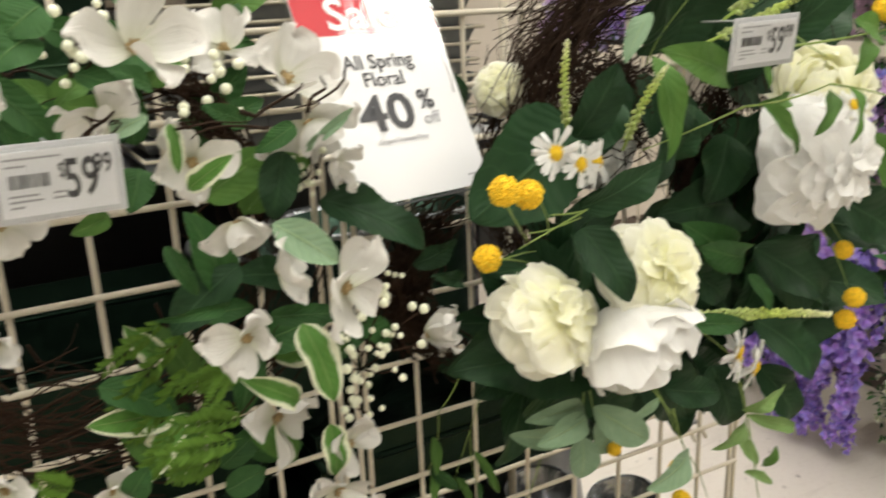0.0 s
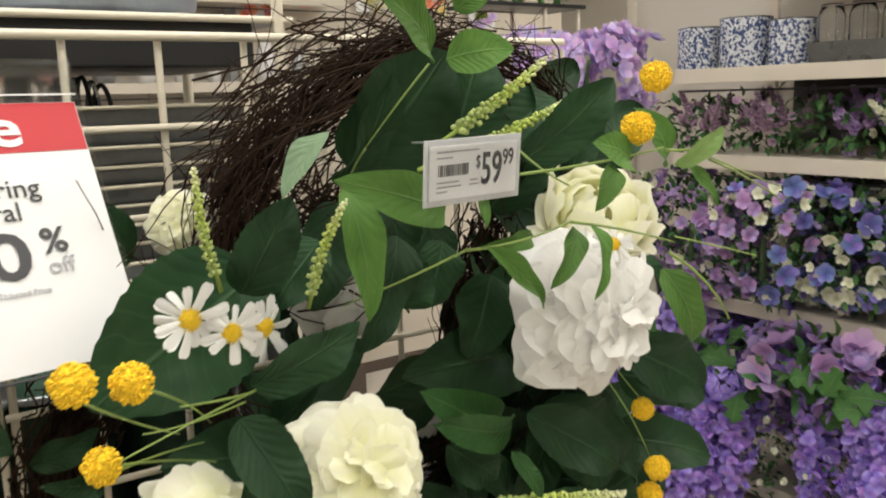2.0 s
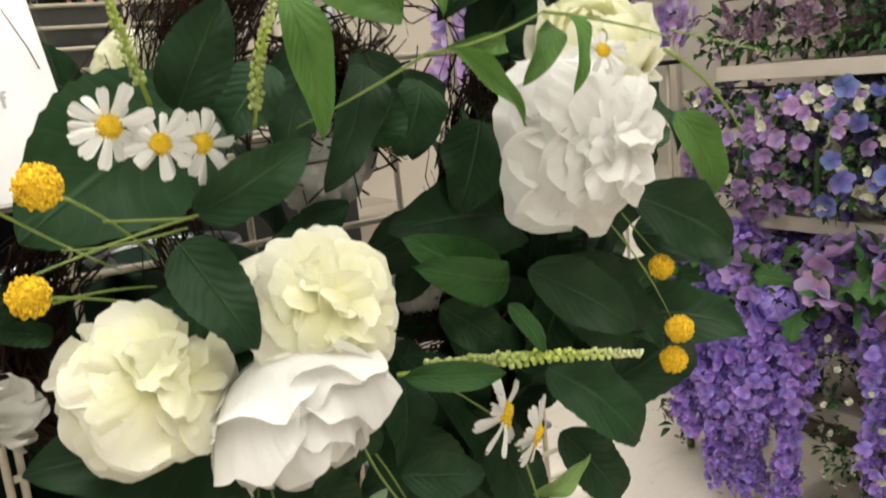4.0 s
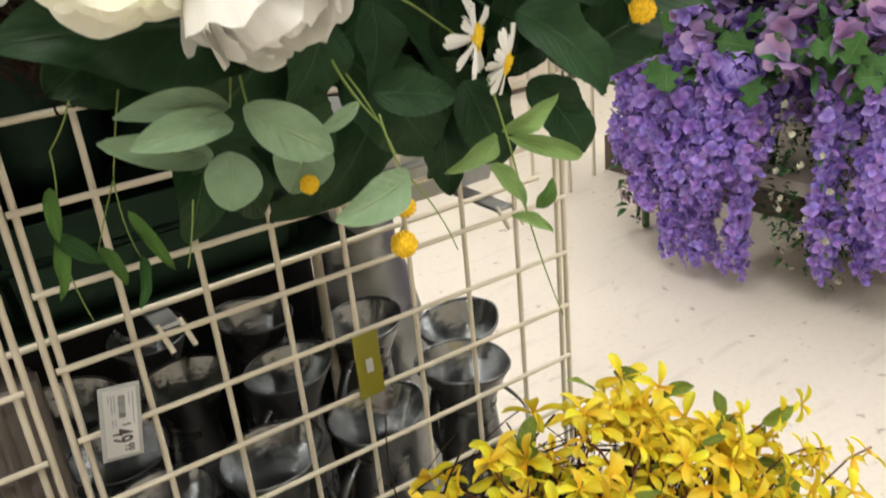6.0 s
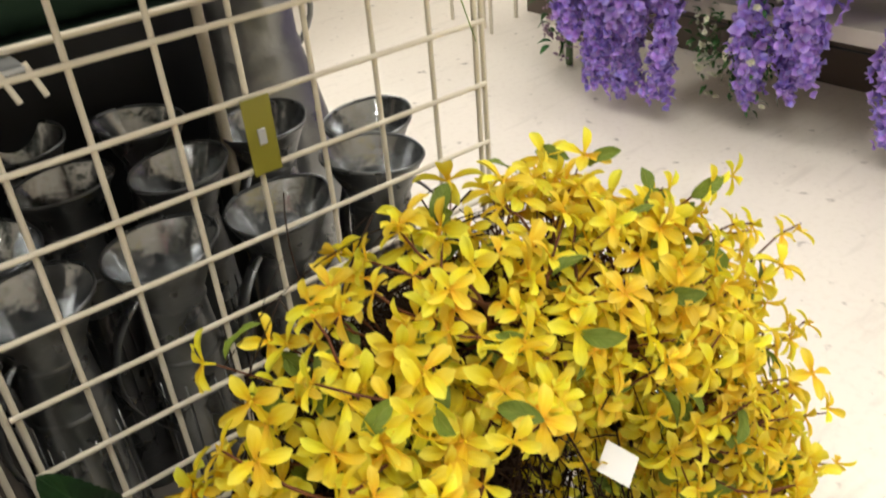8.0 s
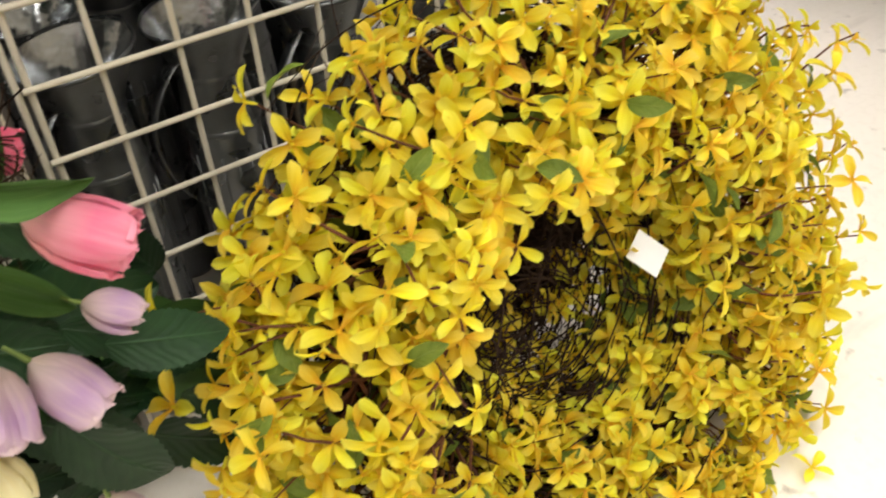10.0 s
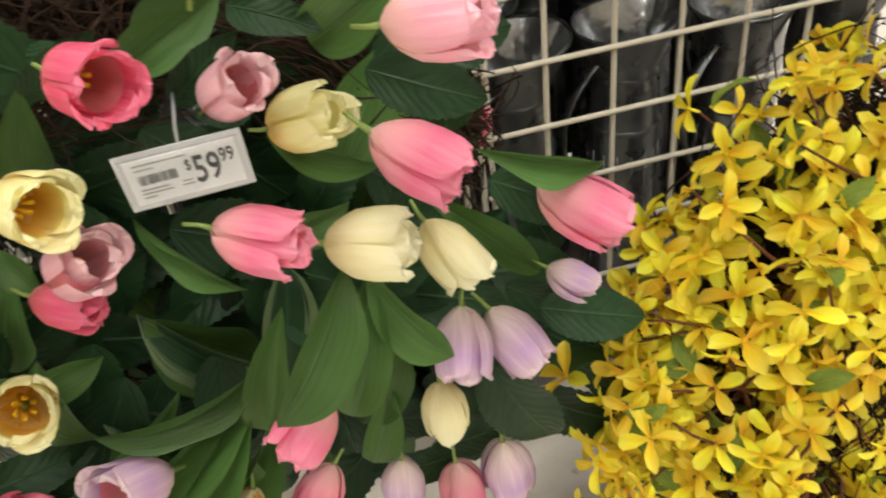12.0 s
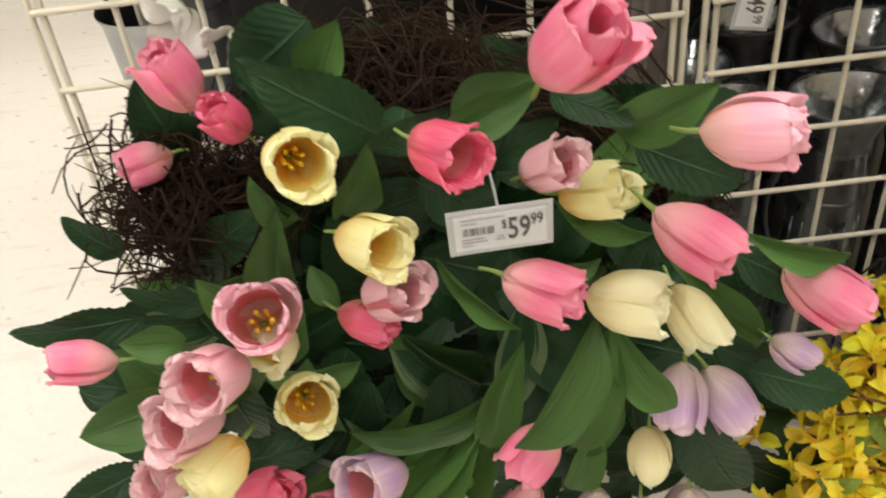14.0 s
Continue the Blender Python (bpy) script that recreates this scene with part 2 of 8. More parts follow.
M = {
    "wire": plain_material("cream_wire", (0.70, 0.64, 0.52), 0.45, 0.0, 0.12, 60.0, 0.05),
    "dark": leaf_material("dark_leaf", (0.007, 0.023, 0.010), (0.029, 0.074, 0.028), (0.055, 0.115, 0.05), 0.12, 0.5, 9.0, None, 0.15),
    "mid": leaf_material("mid_leaf", (0.018, 0.062, 0.016), (0.045, 0.12, 0.032), (0.13, 0.22, 0.08), 0.15),
    "hosta": leaf_material("broad_leaf", (0.006, 0.026, 0.009), (0.022, 0.065, 0.022), (0.05, 0.11, 0.05), 0.08, 0.42, 0.0, (0.12, 0.17, 0.08), 0.3),
    "fresh": leaf_material("fresh_leaf", (0.045, 0.12, 0.022), (0.125, 0.24, 0.055), (0.17, 0.29, 0.10), 0.2),
    "light": leaf_material("light_leaf", (0.13, 0.23, 0.06), (0.25, 0.37, 0.14), (0.33, 0.44, 0.18), 0.25, 0.5, 6.0),
    "pale": leaf_material("pale_leaf", (0.15, 0.255, 0.14), (0.29, 0.40, 0.265), (0.36, 0.46, 0.20), 0.2, 0.5, 7.0),
    "saw": leaf_material("serrated_leaf", (0.0045, 0.018, 0.0065), (0.020, 0.062, 0.018), (0.045, 0.11, 0.04), 0.1, 0.45, 9.0, None, 0.25),
    "lance": leaf_material("tulip_leaf", (0.028, 0.082, 0.016), (0.11, 0.205, 0.055), (0.12, 0.23, 0.07), 0.2, 0.38, 0.0, None, 0.28),
    "var": leaf_material("variegated_leaf", (0.06, 0.17, 0.03), (0.13, 0.28, 0.06), (0.3, 0.4, 0.15), 0.2, 0.5, 8.0, (0.72, 0.74, 0.55)),
    "fern": leaf_material("fern_leaf", (0.05, 0.125, 0.015), (0.16, 0.29, 0.04), (0.2, 0.33, 0.08), 0.2),
    "olive_leaf": leaf_material("forsythia_leaf", (0.09, 0.16, 0.02), (0.26, 0.32, 0.06), (0.3, 0.36, 0.1), 0.25, 0.45, 6.0),
    "pink": petal_material("tulip_pink", (0.86, 0.60, 0.52), (0.86, 0.21, 0.36), (0.92, 0.40, 0.52), 0.38, 0.22, rough=0.34),
    "rose": petal_material("tulip_rose", (0.80, 0.25, 0.22), (0.84, 0.11, 0.23), (0.90, 0.26, 0.38), 0.38, 0.22, rough=0.34),
    "blush": petal_material("tulip_blush", (0.85, 0.68, 0.50), (0.89, 0.44, 0.55), (0.92, 0.58, 0.66), 0.38, 0.22, rough=0.34),
    "mauve": petal_material("tulip_mauve", (0.72, 0.52, 0.52), (0.85, 0.49, 0.56), (0.90, 0.64, 0.67), 0.38, 0.22, rough=0.34),
    "lilac": petal_material("tulip_lilac", (0.80, 0.68, 0.56), (0.62, 0.41, 0.67), (0.90, 0.74, 0.76), 0.38, 0.22, rough=0.34),
    "cream": petal_material("tulip_cream", (0.84, 0.72, 0.38), (0.95, 0.91, 0.60), (0.95, 0.93, 0.74), 0.45, 0.15, False, 0.06, rough=0.36),
    "yellow": petal_material("tulip_yellow", (0.94, 0.6, 0.1), (0.94, 0.9, 0.48), (0.95, 0.93, 0.62), 0.45, 0.2, False, 0.08, rough=0.4),
    "throat_warm": petal_material("tulip_throat_warm", (0.86, 0.40, 0.04), (0.95, 0.62, 0.12), (0.95, 0.84, 0.38), 0.5, 0.3, rough=0.5),
    "throat_pink": petal_material("tulip_throat_pink", (0.82, 0.40, 0.18), (0.80, 0.30, 0.28), (0.82, 0.30, 0.36), 0.3, 0.3, rough=0.5),
    "peony_cream": petal_material("peony_cream", (0.91, 0.88, 0.50), (0.92, 0.905, 0.73), (0.925, 0.915, 0.82), 0.42, 0.10, False, 0.05),
    "peony_heart": petal_material("peony_heart", (0.91, 0.90, 0.46), (0.92, 0.915, 0.64), (0.925, 0.92, 0.78), 0.42, 0.10, False, 0.05),
    "peony_white": petal_material("peony_white", (0.86, 0.855, 0.80), (0.895, 0.89, 0.862), (0.90, 0.895, 0.88), 0.40, 0.16, False, 0.07),
    "dog_eye": plain_material("dogwood_eye", (0.34, 0.24, 0.11), 0.8, 0.0, 0.3, 200.0, 0.3, True),
    "dogwood": petal_material("dogwood_white", (0.46, 0.49, 0.28), (0.63, 0.62, 0.57), (0.70, 0.68, 0.64), 0.22, 0.15, False, 0.06),
    "daisy": petal_material("daisy_white", (0.80, 0.80, 0.74), (0.86, 0.86, 0.84), (0.88, 0.88, 0.86), 0.2, 0.15, False, 0.05),
    "forsythia": petal_material("forsythia_yellow", (0.82, 0.47, 0.012), (0.88, 0.71, 0.026), (0.91, 0.81, 0.11), 0.34, 0.3, False, 0.22, 0.045),
    "forsythia_far": petal_material("forsythia_inner", (0.80, 0.45, 0.012), (0.87, 0.69, 0.026), (0.90, 0.80, 0.10), 0.34, 0.3, True, 0.28, 0.045),
    "billy": plain_material("billy_yellow", (0.88, 0.56, 0.02), 0.75, 0.0, 0.2, 80.0, 0.1, True),
    "daisy_eye": plain_material("daisy_eye", (0.82, 0.55, 0.02), 0.8, 0.0, 0.2, 200.0, 0.5),
    "twig": plain_material("twig_brown", (0.027, 0.015, 0.009), 0.75, 0.0, 0.45, 90.0, 0.3, True, 0.1),
    "branch": plain_material("branch_brown", (0.12, 0.045, 0.020), 0.7, 0.0, 0.3, 60.0, 0.2, True, 0.2),
    "stem": plain_material("stem_green", (0.19, 0.27, 0.06), 0.5, 0.0, 0.25, 30.0, 0.05),
    "stem_dark": plain_material("stem_dark", (0.10, 0.17, 0.07), 0.5, 0.0, 0.25, 30.0, 0.05),
    "bud": petal_material("spike_buds", (0.30, 0.44, 0.05), (0.56, 0.66, 0.14), (0.86, 0.85, 0.60), 0.2, 0.1, True, 0.35),
    "berry": plain_material("berry_white", (0.74, 0.75, 0.58), 0.4, 0.0, 0.12, 60.0, 0.0, True),
    "post": plain_material("weathered_post", (0.15, 0.13, 0.115), 0.6, 0.0, 0.3, 40.0, 0.3),
    "galv": galvanised_material("galvanised_steel", (0.40, 0.42, 0.44), 0.38),
    "galv_dark": galvanised_material("dark_zinc", (0.175, 0.182, 0.188), 0.28, 0.8),
    "green_tin": galvanised_material("green_tin", (0.010, 0.024, 0.015), 0.40),
    "black": plain_material("black_paint", (0.012, 0.012, 0.013), 0.4, 0.0, 0.2, 40.0, 0.05),
    "paper": plain_material("paper_white", (0.82, 0.82, 0.83), 0.55, 0.0, 0.02, 30.0, 0.0),
    "sign_red": printed_material("sign_red", (0.50, 0.020, 0.032)),
    "sign_white": printed_material("sign_white", (0.76, 0.76, 0.77)),
    "ink": plain_material("ink_grey", (0.05, 0.05, 0.055), 0.6, 0.0, 0.05, 30.0, 0.0),
    "ink_light": plain_material("ink_light", (0.36, 0.36, 0.38), 0.6, 0.0, 0.05, 30.0, 0.0),
    "sleeve": glass_material("clear_plastic", 0.08),
    "holder": plain_material("tag_holder_plastic", (0.48, 0.49, 0.50), 0.3, 0.0, 0.05, 30.0, 0.0),
    "olive": plain_material("olive_plastic", (0.24, 0.22, 0.03), 0.3, 0.0, 0.15, 30.0, 0.0),
    "shelf": plain_material("beige_shelf", (0.62, 0.56, 0.48), 0.5, 0.0, 0.06, 12.0, 0.03),
    "plinth": plain_material("brown_plinth", (0.10, 0.075, 0.06), 0.6, 0.0, 0.2, 10.0, 0.05),
    "wall": plain_material("cream_wall", (0.62, 0.58, 0.52), 0.7, 0.0, 0.06, 4.0, 0.05),
    "ceiling": plain_material("ceiling_tile", (0.75, 0.75, 0.73), 0.8, 0.0, 0.05, 30.0, 0.1),
    "diffuser": glow_material("lamp_diffuser", 6.0),
    "floor": floor_material(),
    "splatter": splatter_material("splatter_enamel"),
    "glass": glass_material("jar_glass", 0.02),
    "peach": plain_material("peach_wax", (0.75, 0.38, 0.27), 0.5, 0.0, 0.08, 20.0, 0.0),
    "coral": petal_material("coral_petals", (0.8, 0.25, 0.15), (0.85, 0.22, 0.16), (0.88, 0.4, 0.3), 0.2, 0.2, True, 0.4, 0.06),
    "wisteria": petal_material("wisteria_purple", (0.25, 0.12, 0.58), (0.38, 0.24, 0.76), (0.58, 0.44, 0.89), 0.32, 0.2, True, 0.55, 0.05),
    "lavender": petal_material("lavender_petals", (0.26, 0.14, 0.36), (0.39, 0.24, 0.52), (0.54, 0.38, 0.66), 0.25, 0.2, True, 0.45, 0.10),
    "hydrangea": petal_material("hydrangea_petals", (0.52, 0.34, 0.70), (0.64, 0.48, 0.84), (0.78, 0.62, 0.88), 0.3, 0.2, True, 0.3, 0.12),
    "blue": petal_material("blue_petals", (0.06, 0.05, 0.24), (0.13, 0.12, 0.44), (0.26, 0.25, 0.60), 0.2, 0.3, True, 0.7, 0.08),
    "pale_flower": petal_material("pale_flowers", (0.52, 0.56, 0.30), (0.70, 0.70, 0.52), (0.80, 0.79, 0.68), 0.2, 0.2, True, 0.3),
    "heather": petal_material("heather_buds", (0.22, 0.13, 0.22), (0.38, 0.24, 0.36), (0.50, 0.35, 0.46), 0.2, 0.2, True, 0.5, 0.05),
    "ivy": leaf_material("ivy_leaf", (0.025, 0.085, 0.022), (0.085, 0.19, 0.055), (0.15, 0.27, 0.10), 0.15, 0.5, 5.0),
    # near-black brown that stands for deep shade inside the flower shelving
    "board": plain_material("shade_board", (0.022, 0.018, 0.016), 0.7, 0.0, 0.2, 10.0, 0.05),
    # on the pitcher linings this paler zinc stands for reflected ceiling light
    "zinc_bright": galvanised_material("bright_zinc", (0.46, 0.475, 0.49), 0.17, 0.92),
    "zinc_mid": galvanised_material("mid_zinc", (0.32, 0.33, 0.335), 0.30, 0.75),
    "zinc_dull": galvanised_material("dull_zinc", (0.16, 0.165, 0.165), 0.45, 0.7),
    "pale_edge": plain_material("pale_edge", (0.50, 0.46, 0.36), 0.4, 0.3, 0.3, 40.0, 0.1),
    "bush": petal_material("bush_leaves", (0.02, 0.06, 0.02), (0.045, 0.12, 0.04), (0.09, 0.20, 0.06), 0.15, 0.3, True, 0.6, 0.06),
}


# ---------------------------------------------------------------- mesh helpers
def mesh_from(name, verts, faces, mat, uvs=None, smooth=True):
    me = bpy.data.meshes.new(name)
    me.from_pydata([tuple(v) for v in verts], [], [tuple(f) for f in faces])
    if uvs is not None:
        layer = me.uv_layers.new(name="UVMap")
        idx = np.empty(len(me.loops), dtype=np.int32)
        me.loops.foreach_get("vertex_index", idx)
        layer.data.foreach_set("uv", np.asarray(uvs, dtype=np.float32)[idx].ravel())
    if smooth:
        me.polygons.foreach_set("use_smooth", np.ones(len(me.polygons), dtype=bool))
    me.materials.append(mat)
    me.update()
    return me


def sheet(nu, nv, fn):
    """A surface over u in 0..1 and v in -1..1: vertices, faces and uvs."""
    verts, uvs, faces = [], [], []
    for i in range(nu + 1):
        for j in range(nv + 1):
            u, v = i / nu, 2 * j / nv - 1
            verts.append(fn(u, v))
            uvs.append((u, v * 0.5 + 0.5))
    for i in range(nu):
        for j in range(nv):
            a = i * (nv + 1) + j
            faces.append((a, a + 1, a + nv + 2, a + nv + 1))
    return np.array(verts, dtype=float), faces, np.array(uvs, dtype=float)


def joined(name, template, matrices, mat):
    """One mesh that holds the template once for each matrix."""
    tv, tf, tuv = template
    n = len(tv)
    hom = np.hstack([tv, np.ones((n, 1))])
    verts = np.vstack([(hom @ np.array(m).T)[:, :3] for m in matrices])
    faces = [tuple(i + k * n for i in f) for k in range(len(matrices)) for f in tf]
    return mesh_from(name, verts, faces, mat, np.vstack([tuv] * len(matrices)))


def merged(*templates):
    verts, faces, uvs, base = [], [], [], 0
    for tv, tf, tuv in templates:
        verts.append(tv)
        uvs.append(tuv)
        faces += [tuple(i + base for i in f) for f in tf]
        base += len(tv)
    return np.vstack(verts), faces, np.vstack(uvs)


def moved(template, m):
    tv, tf, tuv = template
    return (np.hstack([tv, np.ones((len(tv), 1))]) @ np.array(m).T)[:, :3], tf, tuv


def tube(points, radii, sides=5):
    """A tube along a line of points, closed at both ends."""
    pts = [Vector(p) for p in points]
    verts, faces, uvs = [], [], []
    n = len(pts)
    for i, p in enumerate(pts):
        d = (pts[min(i + 1, n - 1)] - pts[max(i - 1, 0)]).normalized()
        a = d.cross(Vector((0.31, 0.23, 0.92))).normalized()
        b = d.cross(a)
        r = radii[i] if isinstance(radii, (list, tuple)) else radii
        for k in range(sides):
            t = 2 * math.pi * k / sides
            verts.append(p + a * (r * math.cos(t)) + b * (r * math.sin(t)))
            uvs.append((i / (n - 1), k / sides))
    for i in range(n - 1):
        for k in range(sides):
            faces.append((i * sides + k, i * sides + (k + 1) % sides, (i + 1) * sides + (k + 1) % sides, (i + 1) * sides + k))
    faces.append(tuple(range(sides))[::-1])
    faces.append(tuple(range((n - 1) * sides, n * sides)))
    return np.array([tuple(v) for v in verts]), faces, np.array(uvs)


def lathe(profile, sides=32):
    """A turned shape from (radius, z) pairs."""
    verts, faces, uvs = [], [], []
    for i, (r, z) in enumerate(profile):
        for k in range(sides):
            t = 2 * math.pi * k / sides
            verts.append((r * math.cos(t), r * math.sin(t), z))
            uvs.append((i / (len(profile) - 1), k / sides))
    for i in range(len(profile) - 1):
        for k in range(sides):
            faces.append((i * sides + k, i * sides + (k + 1) % sides, (i + 1) * sides + (k + 1) % sides, (i + 1) * sides + k))
    return np.array(verts), faces, np.array(uvs)


def box(x0, x1, y0, y1, z0, z1, bevel=0.0):
    bm = bmesh.new()
    bmesh.ops.create_cube(bm, size=1.0)
    for v in bm.verts:
        v.co = Vector(((x0 + x1) / 2 + v.co.x * (x1 - x0), (y0 + y1) / 2 + v.co.y * (y1 - y0), (z0 + z1) / 2 + v.co.z * (z1 - z0)))
    if bevel:
        bmesh.ops.bevel(bm, geom=bm.edges[:], offset=bevel, segments=2, affect="EDGES", profile=0.5)
    return bm


def bm_mesh(name, bm, mat):
    me = bpy.data.meshes.new(name)
    bm.to_mesh(me)
    bm.free()
    me.materials.append(mat)
    return me


def thing(name, at, label, category, group="", kind=""):
    ob = new(name)
    ob.location = at
    return tagged(ob, label, category, group, kind)


def put(name, me, m, parent, label=""):
    """A part of a thing or of a part; m is its pose in the parent's space."""
    ob = new(name, me)
    ob.parent = parent
    ob.matrix_basis = m
    return tagged(ob, label)


def part(name, bm, mat, parent, label=""):
    """A bmesh in world space as one part of an upright thing."""
    return put(name, bm_mesh(name, bm, mat), Matrix.Translation(-parent.location), parent, label)


def solid(name, me, label, category, kind="", group="", m=None):
    ob = new(name, me)
    if m is not None:
        ob.matrix_basis = m
    return tagged(ob, label, category, group, kind)


def basis(origin, along, facing, sx=1.0, sy=1.0, sz=1.0):
    """Pose with x along a direction and z as near as can be to facing."""
    x = Vector(along).normalized()
    z = Vector(facing)
    z = (z - x * z.dot(x))
    if z.length < 1e-4:
        z = x.orthogonal()
    z.normalize()
    y = z.cross(x)
    m = Matrix((x, y, z)).transposed().to_4x4()
    return Matrix.Translation(origin) @ m @ Matrix.Diagonal((sx, sy, sz, 1))


def axis_pose(origin, axis, scale=1.0, spin=0.0):
    """Pose with z along an axis."""
    q = Vector(axis).to_track_quat("Z", "Y").to_matrix().to_4x4()
    return Matrix.Translation(origin) @ q @ Matrix.Rotation(spin, 4, "Z") @ Matrix.Scale(scale, 4)


rng = random.Random(7)


def letters(text, size, mat, name="lettering", bold=0.0):
    """Flat letters of the built-in font as a mesh, centred, x to the right and y up."""
    cu = bpy.data.curves.new(name, "FONT")
    cu.body, cu.size, cu.align_x, cu.align_y = text, size, "CENTER", "CENTER"
    cu.extrude = 0.0002
    cu.offset = size * bold
    cu.resolution_u = 3
    tmp = bpy.data.objects.new(name, cu)
    me = bpy.data.meshes.new_from_object(tmp)
    bpy.data.objects.remove(tmp)
    bpy.data.curves.remove(cu)
    me.materials.clear()
    me.materials.append(mat)
    me.name = name
    return me


# ---------------------------------------------------------------- structure
solid("floor", bm_mesh("floor", box(-6, 7, -6, 7, -0.1, FLOOR_Z), M["floor"]), "cream vinyl shop floor with scuffs and specks", "floor", "structure")
solid("ceiling", bm_mesh("ceiling", box(-6, 7, -6, 7, CEILING_Z, CEILING_Z + 0.1), M["ceiling"]), "white tiled shop ceiling", "ceiling", "structure")
for nm, b in (("wall_north", (-6, 7, 7, 7.15)), ("wall_south", (-6, 7, -6.15, -6)), ("wall_east", (7, 7.15, -6, 7)), ("wall_west", (-6.15, -6, -6, 7))):
    solid(nm, bm_mesh(nm, box(*b, -0.1, CEILING_Z + 0.1), M["wall"]), "plain cream painted shop wall", "wall", "structure")


def ceiling_light(x, y):
    t = thing("ceiling_light", (x, y, CEILING_Z), "long white fluorescent ceiling light fixture", "ceiling light", "ceiling lights")
    part("housing", box(x - 0.62, x + 0.62, y - 0.16, y + 0.16, CEILING_Z - 0.07, CEILING_Z - 0.002, 0.01), M["ceiling"], t)
    part("diffuser", box(x - 0.6, x + 0.6, y - 0.14, y + 0.14, CEILING_Z - 0.082, CEILING_Z - 0.0705, 0.003), M["diffuser"], t, "glowing white diffuser")
    lamp = bpy.data.lights.new("tube_light", "AREA")
    lamp.shape, lamp.size, lamp.size_y, lamp.energy, lamp.color = "RECTANGLE", 1.2, 0.28, LAMP_POWER, (0.985, 0.963, 0.885)
    ob = new("tube_light", lamp)
    ob.location = (x, y, CEILING_Z - 0.1)


for lx in (-2.43, -0.02, 2.39, 4.80):
    for ly in (-2.7, -1.27, 0.1, 3.2):
        ceiling_light(lx, ly)


# ---------------------------------------------------------------- wire grid panels
PITCH = 0.0762
TOP_Z = 0.815 + 8 * PITCH
UNIT_ROD = tube([(0, 0, 0), (0, 0, 1)], 1.0, 8)
ROD_MESH = mesh_from("wire", *UNIT_ROD[:2], M["wire"], UNIT_ROD[2])


def rod(parent, a, b, r, name="wire"):
    a, b = Vector(a), Vector(b)
    d = b - a
    m = Matrix.Translation(a - parent.location) @ d.to_track_quat("Z", "Y").to_matrix().to_4x4() @ Matrix.Diagonal((r, r, d.length, 1))
    return put(name, ROD_MESH, m, parent)


def grid_panel(x0, dz, feet, pitch=PITCH, yaw=0.0):
    t = thing("grid_panel", (x0 + 4 * pitch, 0, 0), "cream wire grid panel that holds hanging wreaths", "grid panel", "grid panels")
    t.rotation_euler = (0, 0, yaw)
    x1, low = x0 + 8 * pitch, TOP_Z - 16 * PITCH + dz
    for c in range(1, 8):
        rod(t, (x0 + c * pitch, 0.0066, low), (x0 + c * pitch, 0.0066, TOP_Z + dz), 0.0032)
    for x in (x0, x0 + 0.011, x1 - 0.011, x1):
        rod(t, (x, 0.0066, low - (0.18 if x in feet else 0)), (x, 0.0066, TOP_Z + dz - 0.008), 0.0034)
    for r in range(17):
        z = TOP_Z + dz - r * PITCH
        rod(t, (x0 + 0.004, 0, z), (x1 - 0.004, 0, z), 0.0032 if r else 0.0042)
    return t


grid_panel(0.0, 0.0, (0.0, 8 * 0.0767), 0.0767, -0.018)
grid_panel(-0.022 - 8 * PITCH, -0.006, (-0.022 - 8 * PITCH,))


# ---------------------------------------------------------------- leaves
def smoothstep(a, b, x):
    t = min(1, max(0, (x - a) / (b - a)))
    return t * t * (3 - 2 * t)


def blade(seed, shape, fold=0.18, arch=0.12, teeth=0, wave=0.04, nu=14, nv=6, tooth=0.12):
    r = random.Random(seed)
    p1, p2, p3 = r.uniform(0, 6.28), r.uniform(0, 6.28), r.uniform(0.7, 1.3)

    def fn(u, v):
        if shape == "ovate":
            w = (u ** 0.52) * ((1 - u) ** 0.72) * 1.69
        elif shape == "oval":
            w = math.sin(math.pi * min(1, u * 0.99 + 0.005)) ** 0.62
        else:
            w = math.sin(math.pi * (u * 0.94 + 0.06 * u * u)) ** 0.85 if 0 < u < 1 else 0.0
        w = max(w, 0.03 if u < 0.5 else 0.004)
        if teeth:
            w *= 1 - tooth * ((u * teeth) % 1.0) * abs(v) ** 3
        z = fold * abs(v) ** 1.4 * w * 0.5 + arch * p3 * (math.sin(math.pi * u) - 0.6 * u * u) + wave * math.sin(7 * u + p1) * v * w + wave * 0.5 * math.sin(11 * u + p2) * abs(v)
        return (u, v * w * 0.5, z)
    return sheet(nu, nv, fn)


def frond(seed):
    r = random.Random(seed)
    bits = [tube([(0, 0, 0), (0.5, 0, 0.06), (1, 0, 0)], [0.012, 0.009, 0.004], 4)]
    tpl = blade(seed, "lance", 0.15, 0.1, 0, 0.02, 4, 2)
    for i in range(10):
        u = 0.08 + 0.09 * i
        for s in (-1, 1):
            ln = (0.40 - 0.3 * abs(u - 0.35)) * r.uniform(0.8, 1.1)
            bits.append(moved(tpl, basis((u, 0, 0.06 * math.sin(math.pi * u)), (0.55, s, r.uniform(-0.2, 0.2)), (r.uniform(-0.3, 0.3), r.uniform(-0.3, 0.3), 1), ln * 0.9, ln * 0.29, ln)))
    return merged(*bits)


